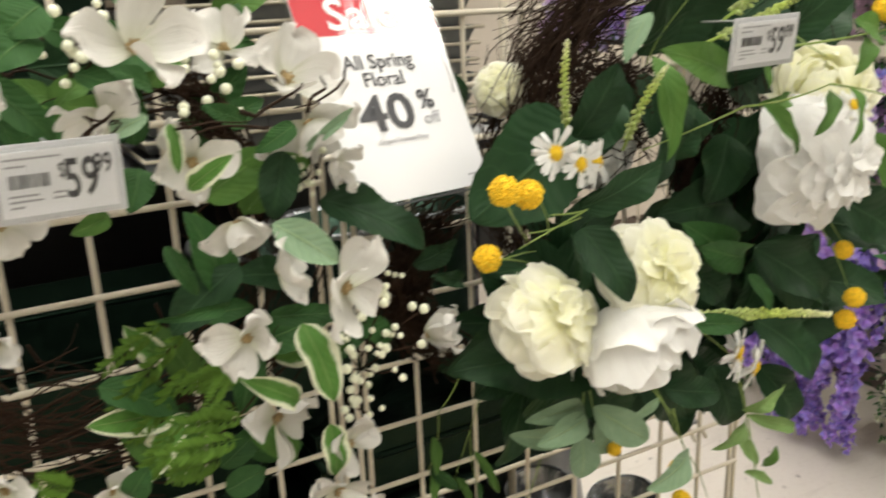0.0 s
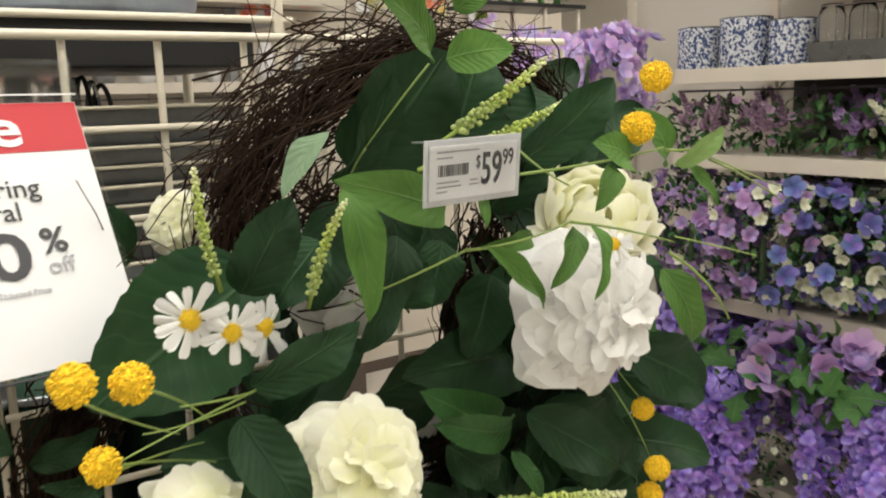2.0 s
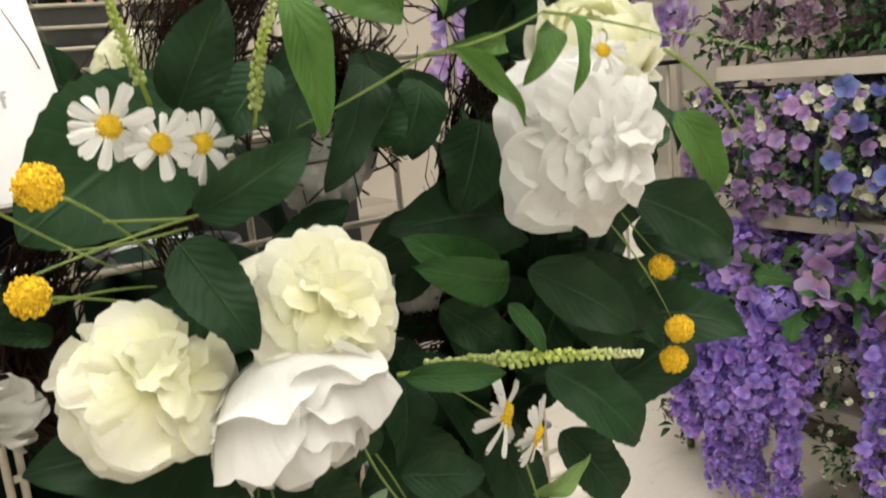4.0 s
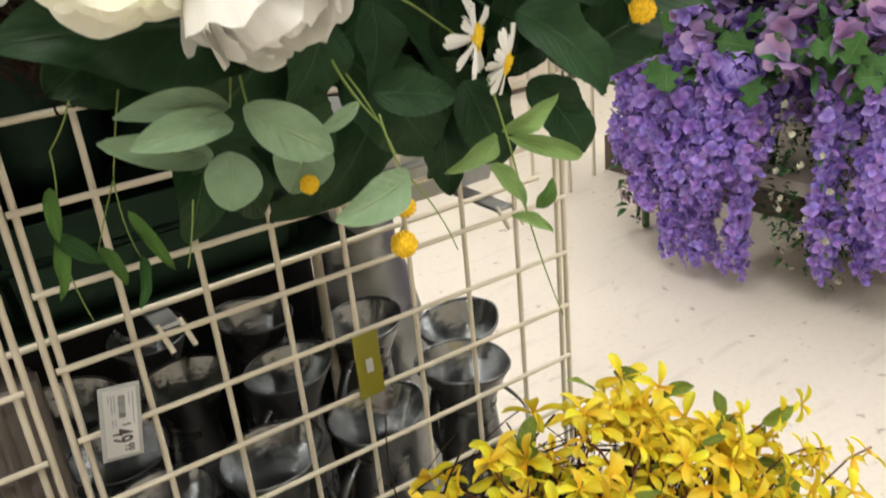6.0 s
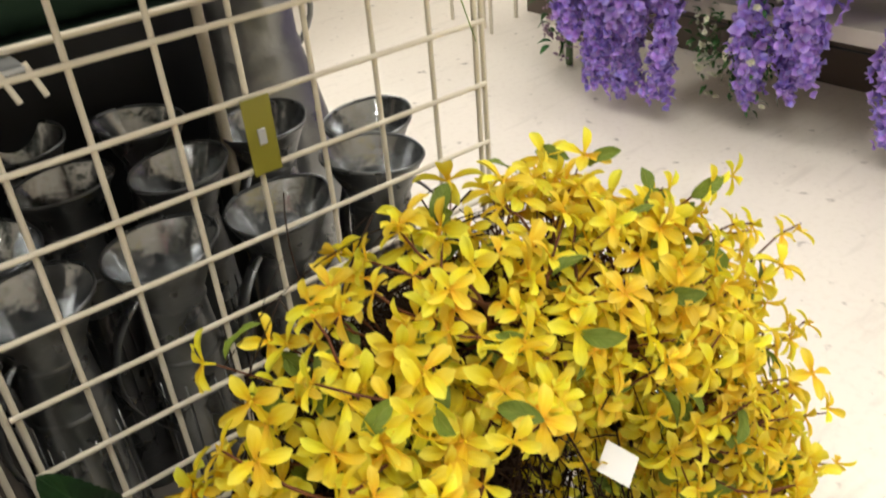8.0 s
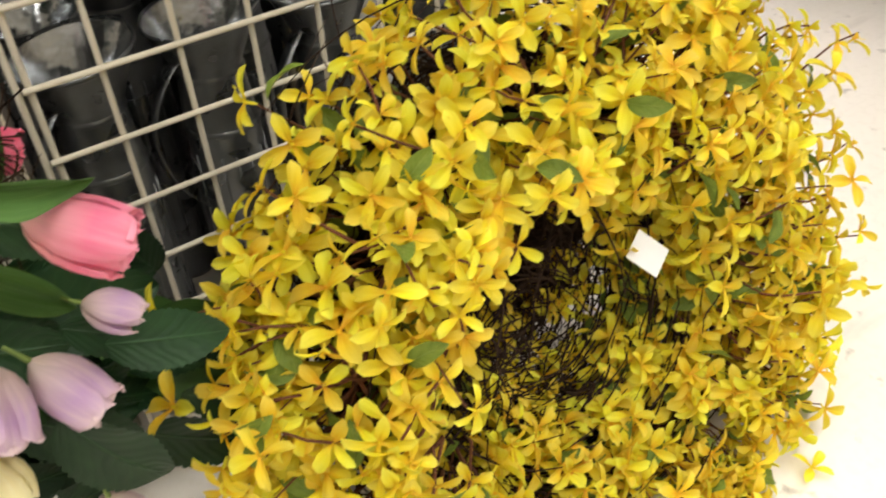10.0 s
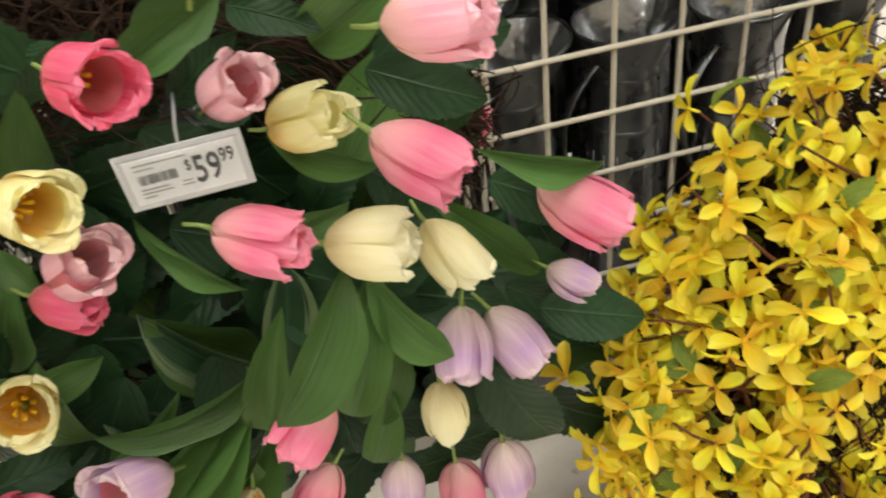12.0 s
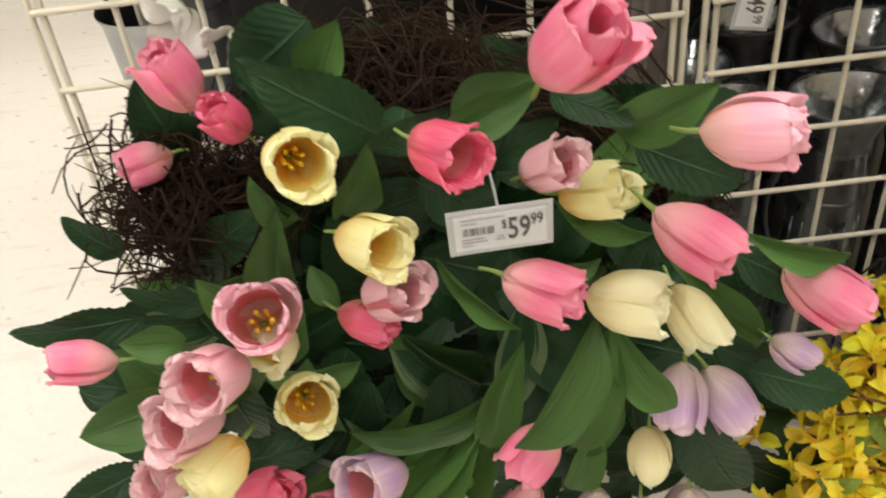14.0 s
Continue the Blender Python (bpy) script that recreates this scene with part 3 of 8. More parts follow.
LEAF = {}
for kind, made in {
    "dark": lambda s: blade(s, "ovate", 0.26, 0.12, 11, 0.10, 33, 6, 0.06),
    "mid": lambda s: blade(s, "ovate", 0.20, 0.14, 0, 0.06),
    "olive_leaf": lambda s: blade(s, "oval", 0.2, 0.14, 0, 0.06, 8, 4),
    "hosta": lambda s: blade(s, "ovate", 0.5, 0.16, 0, 0.07, 16, 8),
    "fresh": lambda s: blade(s, "ovate", 0.22, 0.16, 0, 0.07),
    "light": lambda s: blade(s, "ovate", 0.22, 0.16, 0, 0.07),
    "pale": lambda s: blade(s, "oval", 0.16, 0.12, 0, 0.04),
    "saw": lambda s: blade(s, "ovate", 0.15, 0.08, 16, 0.05, 48, 6),
    "lance": lambda s: blade(s, "lance", 0.45, 0.10, 0, 0.05, 16, 6),
    "var": lambda s: blade(s, "ovate", 0.25, 0.14, 0, 0.09),
    "fern": frond,
}.items():
    LEAF[kind] = [mesh_from(kind + "_leaf", *made(s)[:2], M[kind], made(s)[2]) for s in range(5)]


def leaf(parent, kind, base, tip, width, facing=None):
    a, b = Vector(base), Vector(tip)
    if kind == "pale":
        b = a + (b - a) * 0.9
    ln = (b - a).length * 1.03
    f = facing or (rng.uniform(-0.35, 0.35), -1, rng.uniform(-0.05, 0.6))
    w = width * {"fern": 1.7, "lance": 0.92, "pale": 0.92}.get(kind, 1.12)
    put("leaf", rng.choice(LEAF[kind]), basis(a - parent.location, b - a, f, ln, w, ln * 0.8), parent)


def leafage(parent, centre, radius, spread, count, kinds, size, depth, seed, green=0.0, gaps=(), clear=None, bare=()):
    """Leaves all round a ring, under the flowers."""
    r = random.Random(seed)
    for _ in range(count):
        t = r.uniform(0, 2 * math.pi)
        p = Vector(centre) + Vector((math.cos(t), 0, math.sin(t))) * (radius + r.gauss(0, spread))
        p.y = r.uniform(*depth)
        if any(g0 < math.degrees(t) < g1 for g0, g1 in gaps) or (clear and clear[0] < p.x < clear[1] and clear[2] < p.z < clear[3]):
            continue
        a = t + r.gauss(0, 0.9) + (math.pi if r.random() < 0.25 else 0)
        d = Vector((math.cos(a), r.uniform(-0.35, 0.1), math.sin(a) - green))
        ln = r.uniform(0.75, 1.25) * size
        me = r.choice(LEAF[r.choice(kinds)])
        m = basis(p - parent.location, d, (r.gauss(0, 0.4), -1, r.uniform(-0.1, 0.9)), ln, ln * r.uniform(0.55, 0.75), ln * 0.8)
        if not any(b[0] < p.x < b[1] and b[2] < p.z < b[3] for b in bare):
            put("leaf", me, m, parent)


def vine(parent, a, b, width):
    a, b = Vector(a), Vector(b)
    mid = (a + b) / 2 + Vector((rng.uniform(-1, 1), rng.uniform(-1, 0.3), rng.uniform(-1, 1))) * (b - a).length * 0.1
    pts = [((1 - t) ** 2) * a + 2 * t * (1 - t) * mid + t * t * b - parent.location for t in [i / 7 for i in range(8)]]
    tv = tube(pts, [width * 0.36 * (1 - 0.06 * i) for i in range(8)], 5)
    put("stem", mesh_from("stem", *tv[:2], M["stem"], tv[2]), Matrix.Identity(4), parent)


# ---------------------------------------------------------------- twig rings
def twig_ring(parent, centre, radius, thick, count, seed, mat="twig", rad=0.0011, flare=0.5, lift=0.0, name="twig_ring", label="ring of dark bent twigs", calm=(999, 999)):
    r = random.Random(seed)
    bits = []
    for i in range(count):
        t0 = r.uniform(0, 2 * math.pi)
        span = r.uniform(0.25, 1.1) * r.choice((-1, 1))
        dr, dy = r.gauss(0, thick * 0.5), r.gauss(0, thick * 0.5)
        out = max(0, r.gauss(0, 1)) * thick * flare * (1.6 if r.random() < 0.3 else 0.5)
        ends = [math.degrees(t0 + span * k / 4) % 360 for k in range(5)]
        if any(calm[0] < e < calm[1] for e in ends):
            out, dr, dy = 0.0, abs(dr) * -0.5, abs(dy)
        oy = r.gauss(0, 0.8) * out + r.gauss(0, 0.012)
        slope = r.gauss(0, 0.035)
        ph, am = r.uniform(0, 6.28), r.uniform(0.002, 0.007)
        pts = []
        for k in range(9):
            s = k / 8
            t = t0 + span * s
            rr = radius + dr + slope * (s - 0.5) + out * s * s + am * math.sin(ph + 9 * s)
            pts.append(Vector(centre) - parent.location + Vector((rr * math.cos(t), dy + oy * s * s + am * math.cos(ph + 7 * s), rr * math.sin(t) + lift * s)))
        q = rad * r.uniform(0.6, 1.5)
        bits.append(tube(pts, [q * (1 - 0.07 * k) for k in range(9)], 4))
    tv = merged(*bits)
    return tagged(put(name, mesh_from(name, *tv[:2], M[mat], tv[2]), Matrix.Identity(4), parent, label), kind="stuff")


def twig_clump(parent, centre, size, count, seed, rad=0.0010, along=None, lengths=(0.03, 0.10)):
    """A tangled knot of fine twigs, or a bundle that runs along a direction and frays."""
    r = random.Random(seed)
    bits = []
    for _ in range(count):
        p = Vector(centre) - parent.location + Vector((r.gauss(0, 0.45) * size[0], r.gauss(0, 0.45) * size[1], r.gauss(0, 0.45) * size[2]))
        d = Vector((r.gauss(0, 1), r.gauss(0, 0.7), r.gauss(0, 1))).normalized()
        if along and r.random() < 0.9:
            d = (Vector(along).normalized() + d * 0.7).normalized()
        e = d.cross(Vector((r.gauss(0, 1), r.gauss(0, 1), r.gauss(0, 1)))).normalized()
        ln, bend = r.uniform(*lengths), r.uniform(-0.03, 0.03) * (0.5 if along else 1)
        q = rad * r.uniform(0.6, 1.4)
        bits.append(tube([p + d * ln * (s - 0.5) + e * bend * (4 * s * (1 - s)) for s in (0, 0.2, 0.4, 0.6, 0.8, 1)], [q, q, q, q * 0.9, q * 0.8, q * 0.5], 4))
    tv = merged(*bits)
    return tagged(put("twig_knot", mesh_from("twig_knot", *tv[:2], M["twig"], tv[2]), Matrix.Identity(4), parent, "tangled dark brown twigs"), kind="stuff")


def twig_sweep(parent, knots, spread, count, seed, fray=1.0, rad=0.0010):
    """A bundle of twigs that follows a bent line; ends fray away from it."""
    r = random.Random(seed)
    ks = [Vector(k) - parent.location for k in knots]
    bits = []

    def along(s):
        s = min(0.9999, max(0.0, s)) * (len(ks) - 1)
        i = int(s)
        f = s - i
        a, b = ks[i], ks[i + 1]
        p0, p3 = ks[max(0, i - 1)], ks[min(len(ks) - 1, i + 2)]
        return a + 0.5 * f * (b - p0 + f * (2 * p0 - 5 * a + 4 * b - p3 + f * (3 * (a - b) + p3 - p0)))
    for _ in range(count):
        s0, span = r.uniform(-0.1, 0.9), r.uniform(0.12, 0.42)
        if r.random() < 0.5:
            s0, span = s0 + span, -span
        off = Vector((r.gauss(0, 1), r.gauss(0, 0.8), r.gauss(0, 1))) * spread * 0.6
        out = Vector((r.gauss(-0.22, 0.6), r.gauss(-0.1, 0.5), r.gauss(0.4, 0.6))) * spread * fray * (1.6 if r.random() < 0.35 else 0.7)
        ph, am = r.uniform(0, 6.28), r.uniform(0.001, 0.004)
        kink = Vector((r.gauss(0, 1), r.gauss(0, 0.6), r.gauss(0, 1))) * spread * 0.5 * fray
        pts = [along(s0 + span * k / 8) + off * (1 - 0.3 * k / 8) + kink * (k / 8) + out * (k / 8) ** 2 + Vector((math.sin(ph + k), math.cos(ph + 1.3 * k), math.sin(ph * 2 + 0.8 * k))) * am for k in range(9)]
        q = rad * r.uniform(0.6, 1.5)
        bits.append(tube(pts, [q * (1 - 0.08 * k) for k in range(9)], 4))
    tv = merged(*bits)
    return tagged(put("twig_spray", mesh_from("twig_spray", *tv[:2], M["twig"], tv[2]), Matrix.Identity(4), parent, "swept bundle of brown twigs"), kind="stuff")


# ---------------------------------------------------------------- flowers
def interp(x, pts):
    for (a, p), (b, q) in zip(pts, pts[1:]):
        if x <= b:
            t = (x - a) / (b - a)
            t = t * t * (3 - 2 * t) if b - a > 0.3 else t
            return p + (q - p) * t
    return pts[-1][1]


def tulip_petal(opening, seed):
    r = random.Random(seed)
    p1, p2 = r.uniform(0, 6), r.uniform(0, 6)
    prof = [(0, 0.03), (0.08, 0.17), (0.2, 0.28), (0.38, 0.37), (0.6, 0.39), (0.82, 0.345 + 0.08 * opening), (1.0, 0.25 + 0.24 * opening)]

    def fn(s, v):
        u = math.sin(s * math.pi / 2) ** 1.15
        rad = interp(u, prof)
        half = 1.0 * math.sqrt(max(0.0, 1 - max(0, (u - 0.5) / 0.5) ** 11.0)) * (0.55 + 0.45 * smoothstep(0, 0.3, u)) + 0.03
        a = v * half
        rad += 0.012 * math.cos(3.2 * v) + 0.022 * math.sin(5 * u + p1) * v * u + 0.040 * math.sin(5 * v + p2) * u ** 4 + 0.020 * math.sin(12 * v + p1) * u ** 6 + 0.03 * smoothstep(0.9, 1.0, u) * (0.4 + opening) - 0.012 * math.exp(-(v / 0.12) ** 2) * u
        z = u - 0.11 * abs(v) ** 2.0 * u ** 5 + 0.026 * math.sin(5 * v + p1) * u ** 4 + 0.012 * math.sin(13 * v + p2) * u ** 6
        return (rad * math.cos(a), rad * math.sin(a), z)
    return sheet(14, 14, fn)


TULIP_PETALS = {}


def tulip(parent, colour, base, tip, width, opening):
    a, b = Vector(base), Vector(tip)
    axis = b - a
    seen = axis.length
    size = min(max(seen, width * 1.0), width * 1.42)
    a = (a + b) / 2 - axis.normalized() * size / 2
    o = round(opening * 4) / 4
    if (colour, o) not in TULIP_PETALS:
        made = [tulip_petal(o, s) for s in range(3)]
        TULIP_PETALS[colour, o] = [mesh_from("petal", *t[:2], M[colour], t[2]) for t in made]
    wide = width / (0.80 + 0.1 * o) / size
    m = axis_pose(a - parent.location, axis, size, rng.uniform(0, 6.28)) @ Matrix.Diagonal((min(1.12, max(0.8, wide)), min(1.12, max(0.8, wide)), 1, 1))
    core = merged(tube([(0, 0, 0.03), (0.01, 0, -0.14), (0.04, 0.03, -0.30)], [0.045, 0.03, 0.026], 6), lathe([(0.0, 0.0), (0.05, 0.02), (0.03, 0.14), (0.045, 0.24), (0.0, 0.27)], 6))
    if "core" not in TULIP_PETALS:
        TULIP_PETALS["core"] = mesh_from("tulip", *core[:2], M["stem"], core[2])
    t = put("tulip", TULIP_PETALS["core"], m, parent, {"pink": "pink", "rose": "deep pink", "blush": "pale pink", "mauve": "dusky mauve", "lilac": "lilac and cream", "cream": "cream", "yellow": "soft yellow"}[colour] + " cloth tulip")
    if opening >= 0.3:
        if "stamen" not in TULIP_PETALS:
            sta = tube([(0.03, 0, 0.05), (0.09, 0, 0.25), (0.12, 0.03, 0.44)], [0.014, 0.016, 0.034], 5)
            TULIP_PETALS["stamen"] = mesh_from("stamen", *sta[:2], M["billy"], sta[2])
        throat = "throat_warm" if colour in ("yellow", "cream") else "throat_pink"
        if throat not in TULIP_PETALS:
            cup = lathe([(0.03, 0.02), (0.18, 0.09), (0.27, 0.24), (0.315, 0.42), (0.325, 0.62), (0.315, 0.70)], 24)
            TULIP_PETALS[throat] = mesh_from("throat", *cup[:2], M[throat], cup[2])
        put("throat", TULIP_PETALS[throat], Matrix.Identity(4), t, "warm-coloured throat of the flower")
        for a in (0.2, 1.3, 2.3, 3.4, 4.4, 5.4):
            put("stamen", TULIP_PETALS["stamen"], Matrix.Rotation(a, 4, "Z"), t)
    for k in range(6):
        lean = rng.uniform(0.0, 0.10) if k % 2 else (rng.uniform(-0.05, 0.03) if opening > 0.42 else rng.uniform(-0.14, -0.04))
        s = 1.0 if k % 2 else 0.90
        put("petal", rng.choice(TULIP_PETALS[colour, o]), Matrix.Rotation(k * math.pi / 3 + rng.uniform(-0.12, 0.12), 4, "Z") @ Matrix.Rotation(lean, 4, "Y") @ Matrix.Diagonal((s, s, rng.uniform(0.93, 1.04), 1)), t)


def ruffled(seed, wide, curl, notch=0.06, nu=10, nv=10, tip=0.24, back_curl=0.03):
    """A broad petal that grows along x and curls up towards z, with a rounded, slightly torn rim."""
    r = random.Random(seed)
    ph = [r.uniform(0, 6.28) for _ in range(6)]

    def fn(u, v):
        q = 0.5 - 0.5 * math.cos(math.pi * u)
        w = wide * math.sin(math.pi * min(1.0, 0.03 + 0.97 * u)) ** 0.72 * (0.5 + 0.5 * smoothstep(0.0, 0.55, q)) + 0.012
        s = q * (1 - notch * (0.5 + 0.5 * math.sin(4 * v + ph[0])) * q ** 4 * (1 - tip))
        k = curl * s
        x = math.sin(k) / curl
        z = (1 - math.cos(k)) / curl
        z += 0.40 * v * v * w * w * (0.4 + 0.6 * q) + 0.035 * math.sin(3.3 * v + ph[1] + 3 * q) * q * q + 0.016 * math.sin(8 * v + ph[2] + 5 * q) * q ** 3
        back = back_curl * smoothstep(0.75, 1.0, q) * (0.6 + 0.4 * math.sin(ph[3] + 2 * v))
        return (x + back * math.sin(k), v * w * 0.5, z - back * math.cos(k))
    return sheet(nu, nv, fn)


def dome_petal(seed, rim, length, half, lift, sink, frill):
    """A broad petal laid on a ball: it rises from inside and ends in a lifted, torn and crinkled rim at a polar angle."""
    r = random.Random(seed)
    ph = [r.uniform(0, 6.28) for _ in range(8)]
    skew, tear, deep = r.uniform(-0.2, 0.2), r.uniform(-0.55, 0.55), r.uniform(0.0, 0.12)

    def fn(s, v):
        u = math.sin(s * math.pi / 2)
        crinkle = frill * (0.07 * math.sin(3 * v + ph[0]) + 0.04 * math.sin(8 * v + ph[1]) + 0.018 * math.sin(19 * v + ph[4]))
        crinkle -= deep * max(0.0, 1 - abs(v - tear) / 0.16) ** 1.5
        edge = 0.58 * length * (1 - math.sqrt(max(0.0, 1 - abs(v) ** 2.8)))
        th = rim + crinkle * u ** 3 + skew * v - length * (1 - u) - edge * u ** 2 * 0.8
        a = v * half * (0.40 + 0.60 * smoothstep(0, 0.6, u))
        rad = 1 - sink * (1 - u) ** 1.3 + lift * u ** 4 * (1 + 0.8 * math.sin(3 * v + ph[2]))
        rad += frill * (0.045 * math.sin(5 * v + ph[3] + 3 * u) * u * u + 0.022 * math.sin(13 * v + ph[5]) * u ** 4 + 0.012 * math.sin(9 * v + ph[6] + 9 * u) * u) - 0.07 * v * v * u
        return (rad * math.sin(th) * math.cos(a), rad * math.sin(a), rad * math.cos(th) * math.cos(a) * 0.86)
    return sheet(10, 22, fn)


def cup_petal(seed, rim, length, half, flare, size, frill):
    """A broad smooth petal that wraps a ball from its back towards the front and ends in a wavy, splayed rim."""
    r = random.Random(seed)
    ph = [r.uniform(0, 6.28) for _ in range(6)]
    skew, point = r.uniform(-0.15, 0.15), r.uniform(-0.3, 0.3)

    def fn(s, v):
        u = math.sin(s * math.pi / 2)
        wave = frill * (0.09 * math.sin(2.6 * v + ph[0]) + 0.05 * math.sin(6 * v + ph[1]) + 0.02 * math.sin(15 * v + ph[2]))
        wave += 0.10 * max(0.0, 1 - abs(v - point) / 0.22)
        edge = 0.55 * length * (1 - math.sqrt(max(0.0, 1 - abs(v) ** 2.6)))
        th = rim - wave * u ** 3 + skew * v + length * (1 - u) + edge * u * u * 0.8
        a = v * half * (0.35 + 0.65 * smoothstep(0, 0.65, u))
        rad = size * (1 + flare * u ** 4 * (1 + 0.7 * math.sin(2.7 * v + ph[3])) + 0.05 * math.sin(3.1 * v + ph[4] + 2 * u) * u + frill * 0.03 * math.sin(9 * v + ph[5]) * u ** 4)
        return (rad * math.sin(th) * math.cos(a), rad * math.sin(a), rad * math.cos(th) * math.cos(a) * 0.86)
    return sheet(10, 20, fn)


# rim angle, arc length, half width, lift, sink, frill, count
PEONY_LAYERS = ((2.10, 1.5, 0.86, 0.16, 0.30, 0.55, 6), (1.86, 1.4, 0.82, 0.14, 0.28, 0.55, 6), (1.62, 1.3, 0.76, 0.12, 0.25, 0.6, 6), (1.36, 1.2, 0.70, 0.11, 0.24, 0.6, 7), (1.10, 1.05, 0.60, 0.10, 0.22, 0.65, 7), (0.84, 0.9, 0.50, 0.10, 0.20, 0.7, 7), (0.58, 0.75, 0.42, 0.10, 0.20, 0.8, 6), (0.30, 0.6, 0.34, 0.11, 0.18, 0.8, 4))
PEONY = {}
for colour in ("cream", "white", "purple"):
    for layer, row in enumerate(PEONY_LAYERS):
        mat = "wisteria" if colour == "purple" else "peony_heart" if colour == "cream" and layer > 3 else "peony_" + colour
        PEONY[colour, layer] = [mesh_from("petal", *t[:2], M[mat], t[2]) for t in [dome_petal(s + 10 * layer, *row[:6]) for s in range(4)]]
# rim angle, arc length, half width, flare, size, frill, count
CUP_LAYERS = ((1.75, 1.2, 0.86, 0.18, 1.00, 1.2, 5), (1.42, 1.5, 0.84, 0.16, 0.97, 1.3, 5), (1.10, 1.7, 0.80, 0.15, 0.92, 1.4, 5), (0.80, 1.8, 0.72, 0.14, 0.84, 1.5, 6), (0.52, 1.8, 0.62, 0.13, 0.72, 1.5, 5), (0.28, 1.7, 0.52, 0.12, 0.56, 1.5, 4))
CUPS = {}
for colour in ("white", "cream", "purple"):
    for layer, row in enumerate(CUP_LAYERS):
        mat = "wisteria" if colour == "purple" else "peony_heart" if colour == "cream" and layer > 2 else "peony_" + colour
        CUPS[colour, layer] = [mesh_from("petal", *t[:2], M[mat], t[2]) for t in [cup_petal(s + 10 * layer + 7, *row[:6]) for s in range(4)]]
CALYX = lathe([(0.0, -0.45), (0.2, -0.42), (0.4, -0.25), (0.0, 0.1)], 10)


def peony(parent, colour, centre, radius, tx, tz, squash=1.0, loose=1.0, cupped=False):
    """A full bloom, or a cupped one that shows its smooth outer petals; squash flattens it along its axis, loose throws its petals about."""
    rows = CUP_LAYERS if cupped else PEONY_LAYERS
    d = Vector((tx, -1, tz)).normalized()
    c = Vector(centre) - parent.location
    m = axis_pose(c - d * radius * 0.30, d, radius * 0.92, rng.uniform(0, 6.28)) @ Matrix.Diagonal((1, 1, squash, 1))
    t = put("peony", mesh_from("peony", *CALYX[:2], M["stem_dark"], CALYX[2]), m, parent, {"white": "full white cloth peony", "cream": "creamy yellow cloth peony", "purple": "purple cloth rose"}[colour])
    for layer, row in enumerate(rows):
        off = rng.uniform(0, 6.28)
        for k in range(row[6]):
            az = off + 2 * math.pi * k / row[6] + rng.uniform(-0.2, 0.2)
            lean = (0.12 + 0.01 * layer) * loose
            q = Matrix.Rotation(az, 4, "Z") @ Matrix.Rotation(rng.uniform(-lean, lean), 4, "Y") @ Matrix.Rotation(rng.uniform(-lean, lean), 4, "X") @ Matrix.Scale(rng.uniform(0.93, 1.06) - 0.02 * (k % 2), 4)
            put("petal", rng.choice((CUPS if cupped else PEONY)[colour, layer]), q, t)


STRAP = [mesh_from("petal", *t[:2], M["daisy"], t[2]) for t in [sheet(8, 4, lambda u, v, s=s: (u, v * 0.185 * (0.45 + 0.9 * u - 0.1 * s * u * u) * (1 if u < 0.86 else 1 - 0.45 * (u - 0.86) / 0.14), 0.06 * math.sin(2.6 * u + s) + 0.07 * math.cos(6 * v + s) * u - 0.05 * v * v - 0.07 * s * u * u)) for s in range(3)]]


def knobbly(count, size, flat=1.0, seed=1, upper=False):
    """A head of many small buds round a ball."""
    r = random.Random(seed)
    bits = [lathe([(0.001, -0.9 * flat), (0.6, -0.62 * flat), (0.88, 0.0), (0.6, 0.62 * flat), (0.001, 0.9 * flat)], 10)]
    bud = merged(lathe([(0.0001, 1.15), (0.55, 0.95), (0.8, 0.4), (0.5, -0.2)], 5))
    for i in range(count):
        z = 1 - 2 * (i + 0.5) / count
        if upper and z < 0.0:
            continue
        a = i * 2.39996
        s = math.sqrt(1 - z * z)
        n = Vector((s * math.cos(a), s * math.sin(a), z * flat))
        bits.append(moved(bud, axis_pose((n + Vector((r.gauss(0, 0.09), r.gauss(0, 0.09), r.gauss(0, 0.09)))).normalized() * r.uniform(0.80, 0.96) * Vector((n.x, n.y, n.z)).length, n + Vector((r.uniform(-0.4, 0.4), r.uniform(-0.4, 0.4), r.uniform(-0.4, 0.4))), size * r.uniform(0.75, 1.2))))
    return merged(*bits)


EYE_TPL = knobbly(120, 0.13, 0.45, 3, True)
EYE_MESH = mesh_from("eye", *EYE_TPL[:2], M["daisy_eye"], EYE_TPL[2])
BILLY_TPL = knobbly(420, 0.10, 1.0, 5)
BILLY_MESH = mesh_from("billy_button", *BILLY_TPL[:2], M["billy"], BILLY_TPL[2])


def daisy(parent, centre, radius, tx, tz):
    d = Vector((tx, -1, tz)).normalized()
    m = axis_pose(Vector(centre) - parent.location, d, radius, rng.uniform(0, 6))
    t = put("daisy", EYE_MESH, m @ Matrix.Scale(0.34, 4), parent, "white daisy with a yellow eye")
    n = 13
    for k in range(n):
        q = Matrix.Scale(1 / 0.34, 4) @ Matrix.Rotation(2 * math.pi * k / n + rng.uniform(-0.13, 0.13), 4, "Z") @ Matrix.Translation((0.16, 0, -0.02)) @ Matrix.Rotation(rng.uniform(-0.3, 0.42), 4, "Y") @ Matrix.Rotation(rng.uniform(-0.5, 0.5), 4, "X") @ Matrix.Scale(0.92 * rng.uniform(0.78, 1.08), 4)
        put("petal", rng.choice(STRAP), q, t)


def billy(parent, centre, radius):
    put("billy_button", BILLY_MESH, axis_pose(Vector(centre) - parent.location, (rng.uniform(-1, 1), -1, rng.uniform(-1, 1)), radius * 0.9), parent, "round yellow billy button flower")


BUD = merged(lathe([(0.0001, -0.5), (0.42, -0.2), (0.5, 0.2), (0.0001, 0.62)], 5))


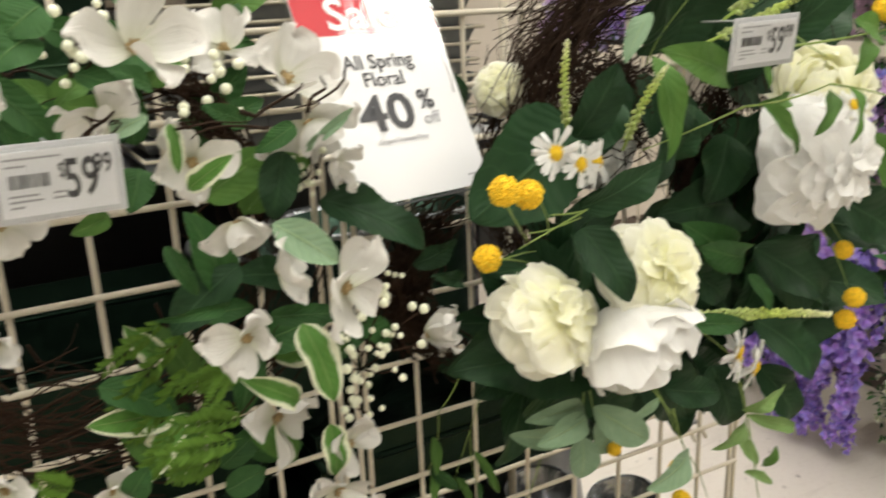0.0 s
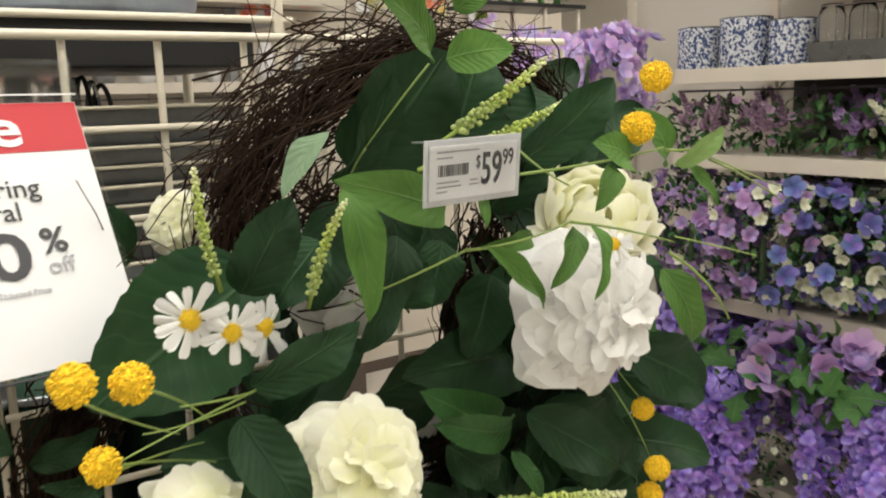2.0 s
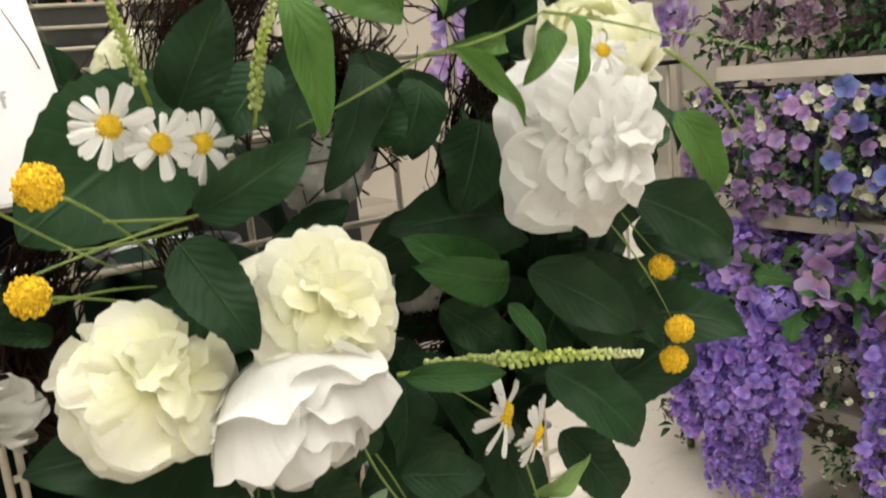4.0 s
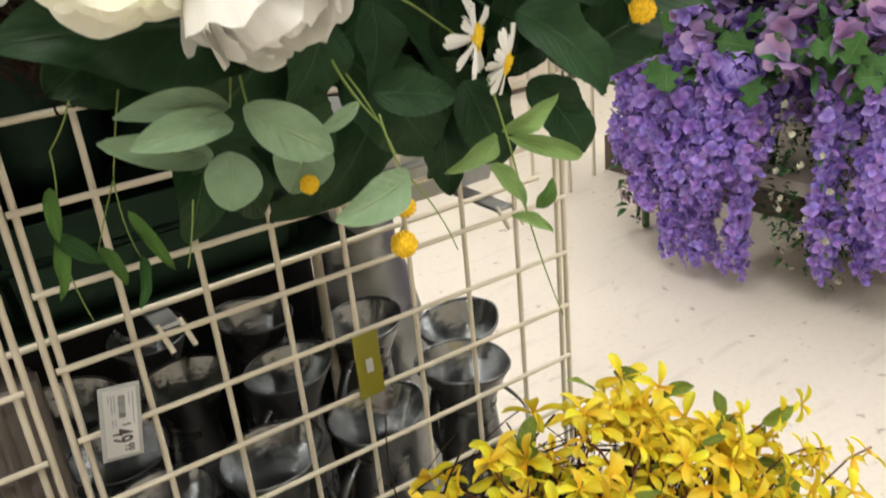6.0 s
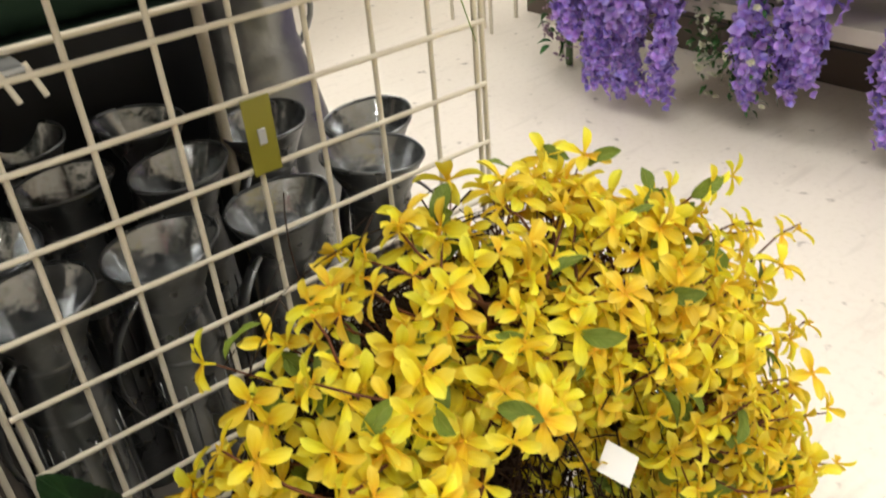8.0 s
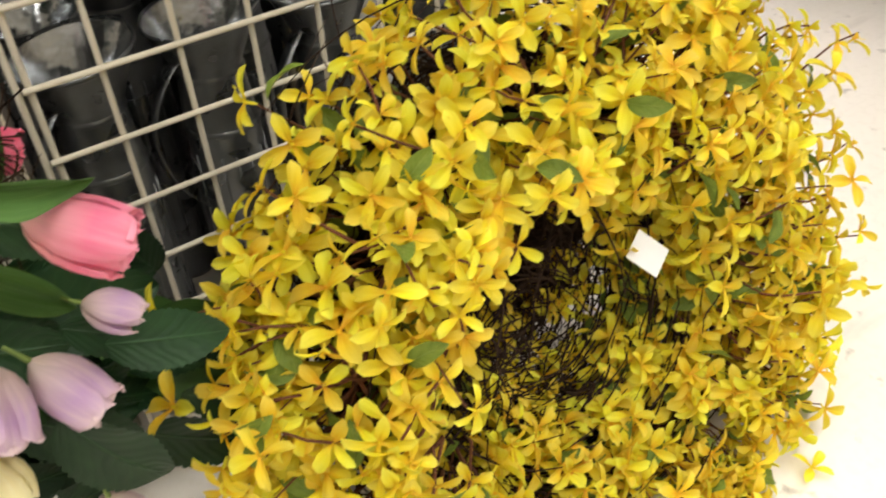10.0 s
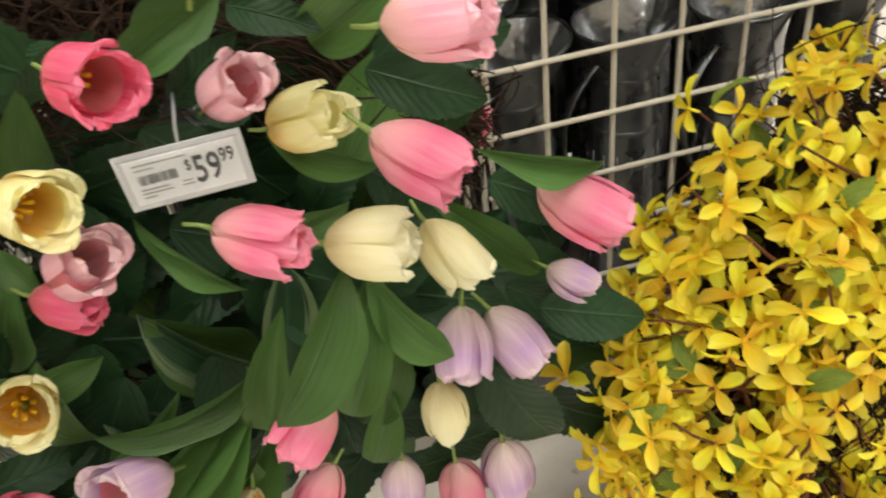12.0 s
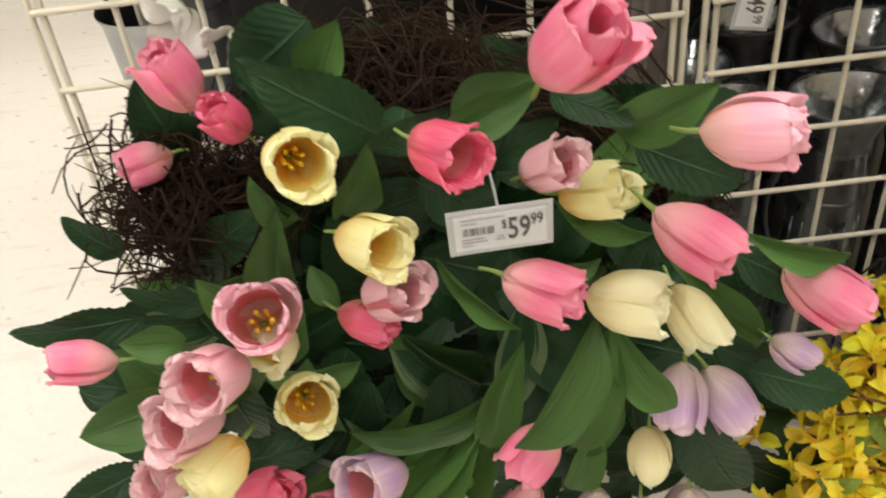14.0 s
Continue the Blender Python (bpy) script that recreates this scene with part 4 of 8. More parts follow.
def spike(parent, a, b, width):
    a, b = Vector(a) - parent.location, Vector(b) - parent.location
    width *= 1.25
    d = b - a
    side = d.normalized().orthogonal().normalized()
    bow = Vector((rng.uniform(-1, 1), 0, rng.uniform(-1, 1))) * d.length * 0.04
    bits = [tube([a, a + d * 0.5 + bow, b], [0.0016, 0.0014, 0.0008], 5)]
    tv, tf, tuv = bits[0]
    bits = [(tv, tf, tuv * 0)]
    n = int(130 * d.length / 0.14)
    for i in range(n):
        u = 0.12 + 0.88 * (i + rng.random()) / n
        r = width * 0.34 * (1 - 0.6 * u ** 2.5)
        n2 = Matrix.Rotation(i * 2.4, 3, d) @ side
        p = a + d * u + bow * 4 * u * (1 - u) + n2 * r * rng.uniform(0.5, 1.0)
        bt, bf, buv = moved(BUD, axis_pose(p, n2 + d.normalized() * 0.8, width * 0.30 * (1.1 - 0.45 * u) * rng.uniform(0.8, 1.2)))
        bits.append((bt, bf, buv * 0 + np.array((u ** 2, 0.5))))
    tv = merged(*bits)
    put("flower_spike", mesh_from("flower_spike", *tv[:2], M["bud"], tv[2]), Matrix.Identity(4), parent, "green budded flower spike with a cream tip")


DOG = [mesh_from("petal", *t[:2], M["dogwood"], t[2]) for t in [ruffled(50 + s, 0.92, (1.2, 0.5, 1.6, 0.8, 1.4)[s], 0.26, 12, 10, 0.2, 0.28) for s in range(5)]]
DOG_EYE = knobbly(26, 0.3, 0.6, 8, True)
DOG_EYE_MESH = mesh_from("eye", *DOG_EYE[:2], M["dog_eye"], DOG_EYE[2])


def dogwood(parent, centre, radius, tx, tz):
    d = Vector((tx * 1.6 + rng.uniform(-0.3, 0.3), -1, tz * 1.6 + rng.uniform(-0.3, 0.3))).normalized()
    m = axis_pose(Vector(centre) - parent.location, d, radius * 1.0, rng.uniform(0, 6))
    t = put("dogwood_flower", DOG_EYE_MESH, m @ Matrix.Scale(0.14, 4), parent, "white four-petalled cloth dogwood flower")
    for k in range(4):
        q = Matrix.Scale(1 / 0.14, 4) @ Matrix.Rotation(k * math.pi / 2 + rng.uniform(-0.15, 0.15), 4, "Z") @ Matrix.Translation((0.03, 0, -0.03)) @ Matrix.Rotation(rng.uniform(-0.75, 0.55), 4, "Y") @ Matrix.Rotation(rng.uniform(-0.5, 0.5), 4, "X") @ Matrix.Scale(rng.uniform(0.92, 1.15), 4)
        put("petal", rng.choice(DOG), q, t)


BALL = lathe([(0.0001, -1), (0.5, -0.86), (0.87, -0.5), (1, 0), (0.87, 0.5), (0.5, 0.86), (0.0001, 1)], 9)


BERRY_MESH = mesh_from("berry", *BALL[:2], M["berry"], BALL[2])


def berry_spray(parent, centre, radius):
    c = Vector(centre) - parent.location
    root = c + Vector((0, 0.02, -radius * 0.9))
    spots, bits = [], []
    for i in range(int(8 + 300 * radius)):
        p = c + Vector((rng.uniform(-1, 1), rng.uniform(-0.5, 0.5), rng.uniform(-1, 1))) * radius
        spots.append(Matrix.Translation(p) @ Matrix.Scale(rng.uniform(0.0022, 0.0045), 4))
        if i % 2 == 0:
            bits.append(tube([root, (root + p) / 2 + Vector((rng.uniform(-1, 1), 0, rng.uniform(-1, 1))) * 0.006, p], 0.0008, 4))
    tv = merged(*bits)
    s = tagged(put("berry_spray", mesh_from("berry_spray", *tv[:2], M["twig"], tv[2]), Matrix.Identity(4), parent, "brown sprig with small white berries"), kind="stuff")
    for m in spots:
        put("berry", BERRY_MESH, m, s)


# ---------------------------------------------------------------- tags and signs
def price_tag(name, centre, across, up, width, height, price, label, spin=0):
    """A white shelf ticket in a clear holder: bars for its small print, the price in figures."""
    t = new(name)
    x = Vector(across).normalized()
    z = x.cross(Vector(up)).normalized()
    y = z.cross(x)
    t.matrix_basis = Matrix.Translation(centre) @ Matrix((x, y, z)).transposed().to_4x4()
    tagged(t, label, "price tag", "price tags")
    w, h = width / 2, height / 2
    put("holder", bm_mesh("holder", box(-w - 0.004, w + 0.004, -h - 0.004, h + 0.004, -0.0014, -0.0004, 0.0004), M["holder"]), Matrix.Identity(4), t, "grey plastic tag holder")
    put("ticket", bm_mesh("ticket", box(-w, w, -h, h, -0.0004, 0.0002), M["paper"]), Matrix.Identity(4), t, "white paper ticket")
    put("sleeve", bm_mesh("sleeve", box(-w - 0.002, w + 0.002, -h - 0.002, h + 0.002, 0.0011, 0.0014), M["sleeve"]), Matrix.Identity(4), t, "clear plastic cover")
    wire = tube([(0, h * 0.6, -0.0012), (0, h * 0.6 + 0.004, -0.02), (0, h * 0.4, -0.07)], 0.0009, 6)
    put("tag_wire", mesh_from("tag_wire", *wire[:2], M["holder"], wire[2]), Matrix.Identity(4), t, "thin wire that holds the tag")
    dollars, cents = price
    put("price", letters(dollars, height * 0.86, M["ink"], "lettering", 0.014), Matrix.Translation((w * 0.40, -h * 0.04, 0.0005)) @ Matrix.Diagonal((0.60, 1, 1, 1)), t, "printed price " + dollars)
    put("price", letters(cents, height * 0.44, M["ink"], "lettering", 0.01), Matrix.Translation((w * 0.79, h * 0.36, 0.0005)) @ Matrix.Diagonal((0.62, 1, 1, 1)), t, "printed price " + cents)
    put("price", letters("$", height * 0.34, M["ink"]), Matrix.Translation((w * 0.08, h * 0.30, 0.0005)) @ Matrix.Diagonal((0.62, 1, 1, 1)), t, "printed dollar sign")
    r = random.Random(3)
    xb = -w * 0.82
    while xb < -w * 0.14:
        bw = width * r.choice((0.006, 0.010, 0.016))
        put("barcode_bar", bm_mesh("barcode_bar", box(xb, xb + bw, -h * 0.12, h * 0.3, 0.0002, 0.0005), M["ink"]), Matrix.Identity(4), t)
        xb += bw + width * r.choice((0.006, 0.009, 0.013))
    for y0, x0, x1 in ((0.78, -0.85, 0.1), (0.56, -0.85, -0.5), (-0.35, -0.85, -0.35), (-0.52, -0.85, -0.3), (-0.7, -0.85, -0.62), (-0.35, -0.1, 0.08), (-0.52, -0.12, 0.1)):
        put("text_bar", bm_mesh("text_bar", box(w * x0, w * x1, h * (y0 - 0.03), h * (y0 + 0.03), 0.0002, 0.0005), M["ink_light"]), Matrix.Identity(4), t)
    return t


price_tag("price_tag", (0.2405, -0.318, 1.322), (1, 0, 0.02), (0, -0.12, 1), 0.067, 0.033, ("59", "99"), "white $59.99 price tag on the peony wreath")
price_tag("price_tag", (-0.2565, -0.365, 0.688), (1, 0, 0.02), (0, -0.15, 1), 0.055, 0.0275, ("59", "99"), "white $59.99 price tag on the tulip wreath")
price_tag("price_tag", (-0.2915, -0.30, 1.281), (1, 0, 0.0), (0, -0.1, 1), 0.060, 0.036, ("59", "99"), "white $59.99 price tag on the dogwood wreath")
price_tag("price_tag", (0.043, -0.008, 0.673), (-0.17, 0, -1), (1, 0, -0.17), 0.070, 0.030, ("49", "99"), "white $49.99 price tag turned on end on the wire grid")

clip = thing("label_clip", (0.308, -0.006, 0.624), "olive plastic label clip on the wire grid", "label clip")
part("plate", box(0.292, 0.324, -0.0085, -0.0065, 0.583, 0.664, 0.0008), M["olive"], clip)
part("boss", box(0.3035, 0.3125, -0.0105, -0.0085, 0.615, 0.632, 0.0008), M["holder"], clip, "small grey rivet")

sign = new("sale_sign")
sx, sup, sz = Vector((0.988, 0.155, -0.005)), Vector((-0.067, 0.450, 0.886)), Vector((0.140, -0.875, 0.455))
sign.matrix_basis = Matrix.Translation((-0.0010, -0.1261, 1.2876)) @ Matrix((sx, sup, sz)).transposed().to_4x4()
tagged(sign, "white and red sale sign in a clear plastic sleeve", "sign")


def bent_sheet(x0, x1, y0, y1, z, thick, bow):
    """A card that bows slightly forward, with real thickness."""
    def fn(u, v):
        x, y = x0 + (x1 - x0) * (v * 0.5 + 0.5), y0 + (y1 - y0) * u
        return (x, y, z + bow * (1 - (x / 0.075) ** 2))
    tv, tf, tuv = sheet(2, 12, fn)
    back = tv - np.array((0, 0, thick))
    n = len(tv)
    rim = [j for j in range(13)] + [i * 13 + 12 for i in range(1, 3)] + [26 + j for j in range(11, -1, -1)] + [13]
    faces = list(tf) + [tuple(k + n for k in f[::-1]) for f in tf] + [(rim[k], rim[(k + 1) % len(rim)], rim[(k + 1) % len(rim)] + n, rim[k] + n) for k in range(len(rim))]
    return np.vstack([tv, back]), faces, np.vstack([tuv, tuv])


def sign_piece(name, x0, x1, y0, y1, z, thick, mat, label):
    tv = bent_sheet(x0, x1, y0, y1, z, thick, 0.0)
    put(name, mesh_from(name, *tv[:2], M[mat], tv[2], False), Matrix.Identity(4), sign, label)


sign_piece("sheet", -0.073, 0.073, -0.095, 0.095, 0.0, 0.0008, "sign_white", "white printed sheet")
sign_piece("band", -0.0725, 0.0725, 0.057, 0.0945, 0.0004, 0.0003, "sign_red", "red printed band")
sign_piece("sleeve", -0.077, 0.077, 0.0955, 0.128, 0.0021, 0.0004, "sleeve", "clear plastic sleeve header")
sign_piece("sleeve_back", -0.077, 0.077, -0.0975, 0.128, -0.0012, 0.0004, "sleeve", "clear plastic back of the sleeve")
sign_piece("sleeve_edge", -0.077, 0.077, -0.099, -0.0975, 0.002, 0.003, "ink", "dark lower edge")
sign_piece("sleeve_seam", -0.074, 0.074, 0.0995, 0.1005, 0.0024, 0.0003, "paper", "white welded seam")
for text, size, stretch, x, y, mat in (("Sale", 0.041, 1.14, -0.006, 0.0745, "paper"), ("All Spring", 0.0190, 1.0, -0.0045, 0.0300, "ink"), ("Floral", 0.0190, 1.0, -0.0045, 0.0135, "ink"), ("40", 0.0455, 1.26, -0.0125, -0.0185, "ink"), ("%", 0.0250, 1.0, 0.0320, -0.0095, "ink"), ("off", 0.0165, 1.0, 0.0325, -0.0270, "ink_light"), ("Original Ticketed Price", 0.0056, 1.0, -0.004, -0.0425, "ink_light")):
    put("lettering", letters(text, size, M[mat], "lettering", 0.018 if text in ("Sale", "40", "%") else 0.004), Matrix.Translation((x, y, 0.0009)) @ Matrix.Diagonal((stretch, 1, 1, 1)), sign, "printed words " + text)
for x0, x1, y in ((-0.066, -0.045, -0.088), (0.052, 0.060, -0.085)):
    put("text_bar", bm_mesh("text_bar", box(x0, x1, y, y + 0.0015, 0.0, 0.0005), M["ink_light"]), Matrix.Identity(4), sign)
hook_end = sign.matrix_basis.inverted() @ Vector((-0.012, -0.002, 1.348))
hook = tube([(0, 0.118, -0.0016), (0, 0.122, -0.02), tuple(hook_end)], 0.0018, 6)
put("hook", mesh_from("hook", *hook[:2], M["holder"], hook[2]), Matrix.Identity(4), sign, "wire hook on the grid")


# ---------------------------------------------------------------- peony wreath
peony_wreath = thing("wreath", (0.31, -0.1, 1.18), "peony wreath with daisies and billy buttons on dark twigs", "wreath", "wreaths")
twig_ring(peony_wreath, (0.31, -0.10, 1.19), 0.185, 0.055, 420, 11, flare=0.3, calm=(140, 235), rad=0.0008)
leafage(peony_wreath, (0.32, 0, 1.16), 0.20, 0.035, 74, ("dark",), 0.115, (-0.17, -0.07), 5, 0.0, ((85, 205),), (0.28, 0.42, 1.09, 1.22), ((0.24, 0.30, 0.90, 0.96), (0.38, 0.41, 1.38, 1.41)))
leafage(peony_wreath, (0.42, 0, 1.04), 0.05, 0.04, 30, ("dark",), 0.115, (-0.17, -0.05), 15, 0.2)
leafage(peony_wreath, (0.20, 0, 1.03), 0.05, 0.04, 28, ("dark",), 0.115, (-0.17, -0.05), 16, 0.2)
twig_sweep(peony_wreath, ((0.145, -0.12, 1.20), (0.165, -0.13, 1.30), (0.245, -0.13, 1.375), (0.36, -0.12, 1.405)), 0.030, 620, 41, 1.0, 0.0008)
twig_sweep(peony_wreath, ((0.27, -0.12, 1.385), (0.36, -0.12, 1.40), (0.45, -0.12, 1.385), (0.50, -0.11, 1.34)), 0.022, 300, 42, 1.0, 0.0008)
twig_sweep(peony_wreath, ((0.43, -0.10, 1.25), (0.400, -0.10, 1.18), (0.395, -0.10, 1.11), (0.36, -0.10, 1.04)), 0.024, 520, 47, 0.5)
twig_sweep(peony_wreath, ((0.06, -0.08, 1.16), (0.03, -0.08, 1.12), (0.02, -0.08, 1.07), (0.06, -0.09, 1.02)), 0.026, 480, 48, 0.3)
twig_clump(peony_wreath, (0.285, -0.085, 1.245), (0.06, 0.02, 0.05), 420, 61, 0.0009)
leaf(peony_wreath, "dark", (0.305, -0.110, 1.280), (0.300, -0.130, 1.215), 0.055)
leaf(peony_wreath, "dark", (0.250, -0.120, 1.285), (0.215, -0.140, 1.205), 0.060)
leaf(peony_wreath, "dark", (0.345, -0.110, 1.260), (0.330, -0.130, 1.190), 0.060)
peony(peony_wreath, "cream", (0.177, -0.274, 1.126), 0.048, 0.1, 0.5)
peony(peony_wreath, "cream", (0.076, -0.260, 1.106), 0.048, 0.25, 0.85, 0.85, 1.7)
peony(peony_wreath, "white", (0.153, -0.285, 1.048), 0.054, 0.4, -1.8, 1.0, 1.0, True)
peony(peony_wreath, "white", (0.394, -0.272, 1.196), 0.063, 0.25, 0.0, 1.1, 1.3)
peony(peony_wreath, "cream", (0.435, -0.235, 1.275), 0.050, -0.5, 1.5, 1.0, 1.2, True)
peony(peony_wreath, "cream", (0.122, -0.112, 1.281), 0.026, -0.6, 0.4)
peony(peony_wreath, "white", (0.272, -0.085, 1.190), 0.042, 0.0, -0.3)
peony(peony_wreath, "white", (0.341, -0.100, 1.076), 0.030, 0.2, -0.2)
daisy(peony_wreath, (0.075, -0.260, 1.244), 0.021, 0.0, 0.1)
daisy(peony_wreath, (0.099, -0.262, 1.232), 0.019, 0.1, 0.0)
daisy(peony_wreath, (0.124, -0.252, 1.229), 0.020, 0.25, 0.0)
daisy(peony_wreath, (0.314, -0.250, 1.007), 0.030, 0.75, -0.1)
daisy(peony_wreath, (0.340, -0.250, 0.983), 0.027, 0.85, -0.35)
daisy(peony_wreath, (0.373, -0.310, 1.258), 0.016, -0.3, 0.5)
billy(peony_wreath, (0.002, -0.295, 1.230), 0.013)
billy(peony_wreath, (0.034, -0.280, 1.220), 0.013)
billy(peony_wreath, (0.024, -0.235, 1.159), 0.013)
billy(peony_wreath, (0.375, -0.345, 1.376), 0.012)
billy(peony_wreath, (0.369, -0.335, 1.342), 0.013)
billy(peony_wreath, (0.503, -0.225, 1.075), 0.012)
billy(peony_wreath, (0.495, -0.250, 1.027), 0.013)
billy(peony_wreath, (0.497, -0.240, 0.997), 0.013)
billy(peony_wreath, (0.181, -0.216, 0.922), 0.008)
billy(peony_wreath, (0.222, -0.270, 0.878), 0.011)
billy(peony_wreath, (0.244, -0.240, 0.892), 0.009)
spike(peony_wreath, (0.102, -0.240, 1.253), (0.083, -0.265, 1.332), 0.0088)
spike(peony_wreath, (0.158, -0.245, 1.234), (0.168, -0.285, 1.307), 0.0098)
spike(peony_wreath, (0.266, -0.250, 1.337), (0.355, -0.258, 1.393), 0.0121)
spike(peony_wreath, (0.244, -0.250, 1.318), (0.390, -0.250, 1.364), 0.0106)
spike(peony_wreath, (0.235, -0.240, 1.057), (0.442, -0.260, 1.022), 0.0137)
leaf(peony_wreath, "pale", (0.129, -0.230, 0.994), (0.049, -0.250, 1.007), 0.022)
leaf(peony_wreath, "pale", (0.126, -0.240, 0.985), (0.050, -0.265, 0.990), 0.027)
leaf(peony_wreath, "pale", (0.115, -0.220, 0.961), (0.038, -0.240, 0.992), 0.025)
leaf(peony_wreath, "pale", (0.119, -0.240, 0.967), (0.109, -0.255, 0.930), 0.043)
leaf(peony_wreath, "pale", (0.134, -0.240, 0.993), (0.182, -0.270, 0.954), 0.038)
leaf(peony_wreath, "pale", (0.240, -0.260, 0.924), (0.162, -0.285, 0.915), 0.034)
leaf(peony_wreath, "pale", (0.189, -0.230, 0.961), (0.220, -0.240, 0.979), 0.013)
leaf(peony_wreath, "pale", (0.194, -0.200, 0.957), (0.168, -0.210, 0.913), 0.051)
leaf(peony_wreath, "pale", (0.171, -0.260, 1.348), (0.126, -0.280, 1.310), 0.019, (-0.5, -0.6, 0.9))
leaf(peony_wreath, "fresh", (0.250, -0.260, 1.394), (0.201, -0.290, 1.427), 0.040)
leaf(peony_wreath, "fresh", (0.263, -0.260, 1.392), (0.296, -0.290, 1.398), 0.036)
leaf(peony_wreath, "fresh", (0.278, -0.250, 1.426), (0.297, -0.270, 1.443), 0.024)
leaf(peony_wreath, "fresh", (0.368, -0.330, 1.317), (0.326, -0.340, 1.335), 0.034)
leaf(peony_wreath, "light", (0.390, -0.350, 1.316), (0.417, -0.370, 1.340), 0.020)
leaf(peony_wreath, "fresh", (0.426, -0.310, 1.312), (0.390, -0.320, 1.354), 0.029)
leaf(peony_wreath, "fresh", (0.405, -0.350, 1.315), (0.413, -0.370, 1.288), 0.011)
leaf(peony_wreath, "dark", (0.218, -0.200, 1.318), (0.285, -0.230, 1.396), 0.105)
leaf(peony_wreath, "dark", (0.197, -0.220, 1.309), (0.227, -0.250, 1.380), 0.045)
leaf(peony_wreath, "dark", (0.332, -0.170, 1.335), (0.355, -0.180, 1.406), 0.078)
leaf(peony_wreath, "dark", (0.347, -0.240, 1.317), (0.403, -0.280, 1.375), 0.052)
leaf(peony_wreath, "dark", (0.118, -0.230, 1.247), (0.147, -0.250, 1.306), 0.050)
leaf(peony_wreath, "dark", (0.145, -0.190, 1.250), (0.030, -0.215, 1.190), 0.118)
leaf(peony_wreath, "dark", (0.117, -0.240, 1.188), (0.180, -0.270, 1.222), 0.045)
leaf(peony_wreath, "dark", (0.100, -0.260, 1.177), (0.122, -0.300, 1.122), 0.048)
leaf(peony_wreath, "dark", (0.106, -0.240, 1.168), (0.102, -0.260, 1.115), 0.025)
leaf(peony_wreath, "fresh", (0.252, -0.270, 1.291), (0.165, -0.290, 1.319), 0.041)
leaf(peony_wreath, "fresh", (0.186, -0.250, 1.312), (0.191, -0.270, 1.226), 0.033)
leaf(peony_wreath, "dark", (0.257, -0.200, 1.265), (0.213, -0.220, 1.188), 0.045)
leaf(peony_wreath, "dark", (0.482, -0.220, 1.138), (0.577, -0.240, 1.082), 0.074)
leaf(peony_wreath, "fresh", (0.533, -0.220, 1.203), (0.571, -0.230, 1.126), 0.049)
leaf(peony_wreath, "dark", (0.175, -0.185, 1.025), (0.012, -0.215, 1.055), 0.105)
leaf(peony_wreath, "dark", (0.234, -0.230, 0.979), (0.291, -0.250, 0.968), 0.042)
leaf(peony_wreath, "dark", (0.374, -0.210, 1.097), (0.457, -0.240, 1.037), 0.063)
leaf(peony_wreath, "mid", (0.349, -0.220, 1.096), (0.256, -0.250, 1.128), 0.042)
leaf(peony_wreath, "dark", (0.302, -0.190, 1.081), (0.350, -0.200, 1.042), 0.050)
leaf(peony_wreath, "dark", (0.260, -0.200, 1.038), (0.240, -0.220, 0.982), 0.053)
leaf(peony_wreath, "dark", (0.386, -0.210, 1.012), (0.458, -0.240, 0.938), 0.080)
leaf(peony_wreath, "dark", (0.396, -0.210, 0.954), (0.440, -0.230, 0.885), 0.060)
leaf(peony_wreath, "dark", (0.240, -0.190, 1.000), (0.300, -0.200, 0.915), 0.085)
leaf(peony_wreath, "dark", (0.174, -0.190, 0.996), (0.204, -0.200, 0.926), 0.064)
leaf(peony_wreath, "dark", (0.342, -0.190, 0.961), (0.369, -0.200, 0.884), 0.063)
leaf(peony_wreath, "dark", (0.496, -0.200, 1.103), (0.599, -0.220, 1.067), 0.075)
leaf(peony_wreath, "mid", (0.331, -0.240, 1.085), (0.347, -0.260, 1.049), 0.020)
leaf(peony_wreath, "mid", (0.239, -0.240, 1.054), (0.311, -0.260, 1.042), 0.026)
leaf(peony_wreath, "dark", (0.221, -0.200, 1.037), (0.179, -0.210, 0.977), 0.062)
leaf(peony_wreath, "dark", (0.097, -0.180, 1.050), (0.030, -0.200, 1.017), 0.063)
leaf(peony_wreath, "light", (0.343, -0.235, 0.926), (0.391, -0.250, 0.947), 0.022)
leaf(peony_wreath, "light", (0.345, -0.240, 0.922), (0.418, -0.250, 0.890), 0.020)
leaf(peony_wreath, "light", (0.320, -0.260, 0.933), (0.266, -0.270, 0.920), 0.020)
leaf(peony_wreath, "light", (0.317, -0.250, 0.909), (0.345, -0.260, 0.868), 0.020)
leaf(peony_wreath, "fresh", (0.363, -0.250, 0.859), (0.373, -0.260, 0.883), 0.019)
leaf(peony_wreath, "light", (0.336, -0.250, 0.861), (0.372, -0.260, 0.838), 0.013)
leaf(peony_wreath, "fresh", (0.253, -0.290, 1.320), (0.249, -0.320, 1.287), 0.014)
leaf(peony_wreath, "fresh", (0.315, -0.285, 1.268), (0.264, -0.300, 1.268), 0.017)
leaf(peony_wreath, "fresh", (0.264, -0.300, 1.268), (0.317, -0.300, 1.218), 0.019)
leaf(peony_wreath, "fresh", (0.325, -0.320, 1.276), (0.288, -0.340, 1.245), 0.022)
leaf(peony_wreath, "fresh", (0.321, -0.340, 1.281), (0.308, -0.360, 1.238), 0.016)
leaf(peony_wreath, "fresh", (0.341, -0.340, 1.319), (0.316, -0.350, 1.293), 0.020)
leaf(peony_wreath, "dark", (0.369, -0.170, 1.214), (0.336, -0.180, 1.148), 0.072)
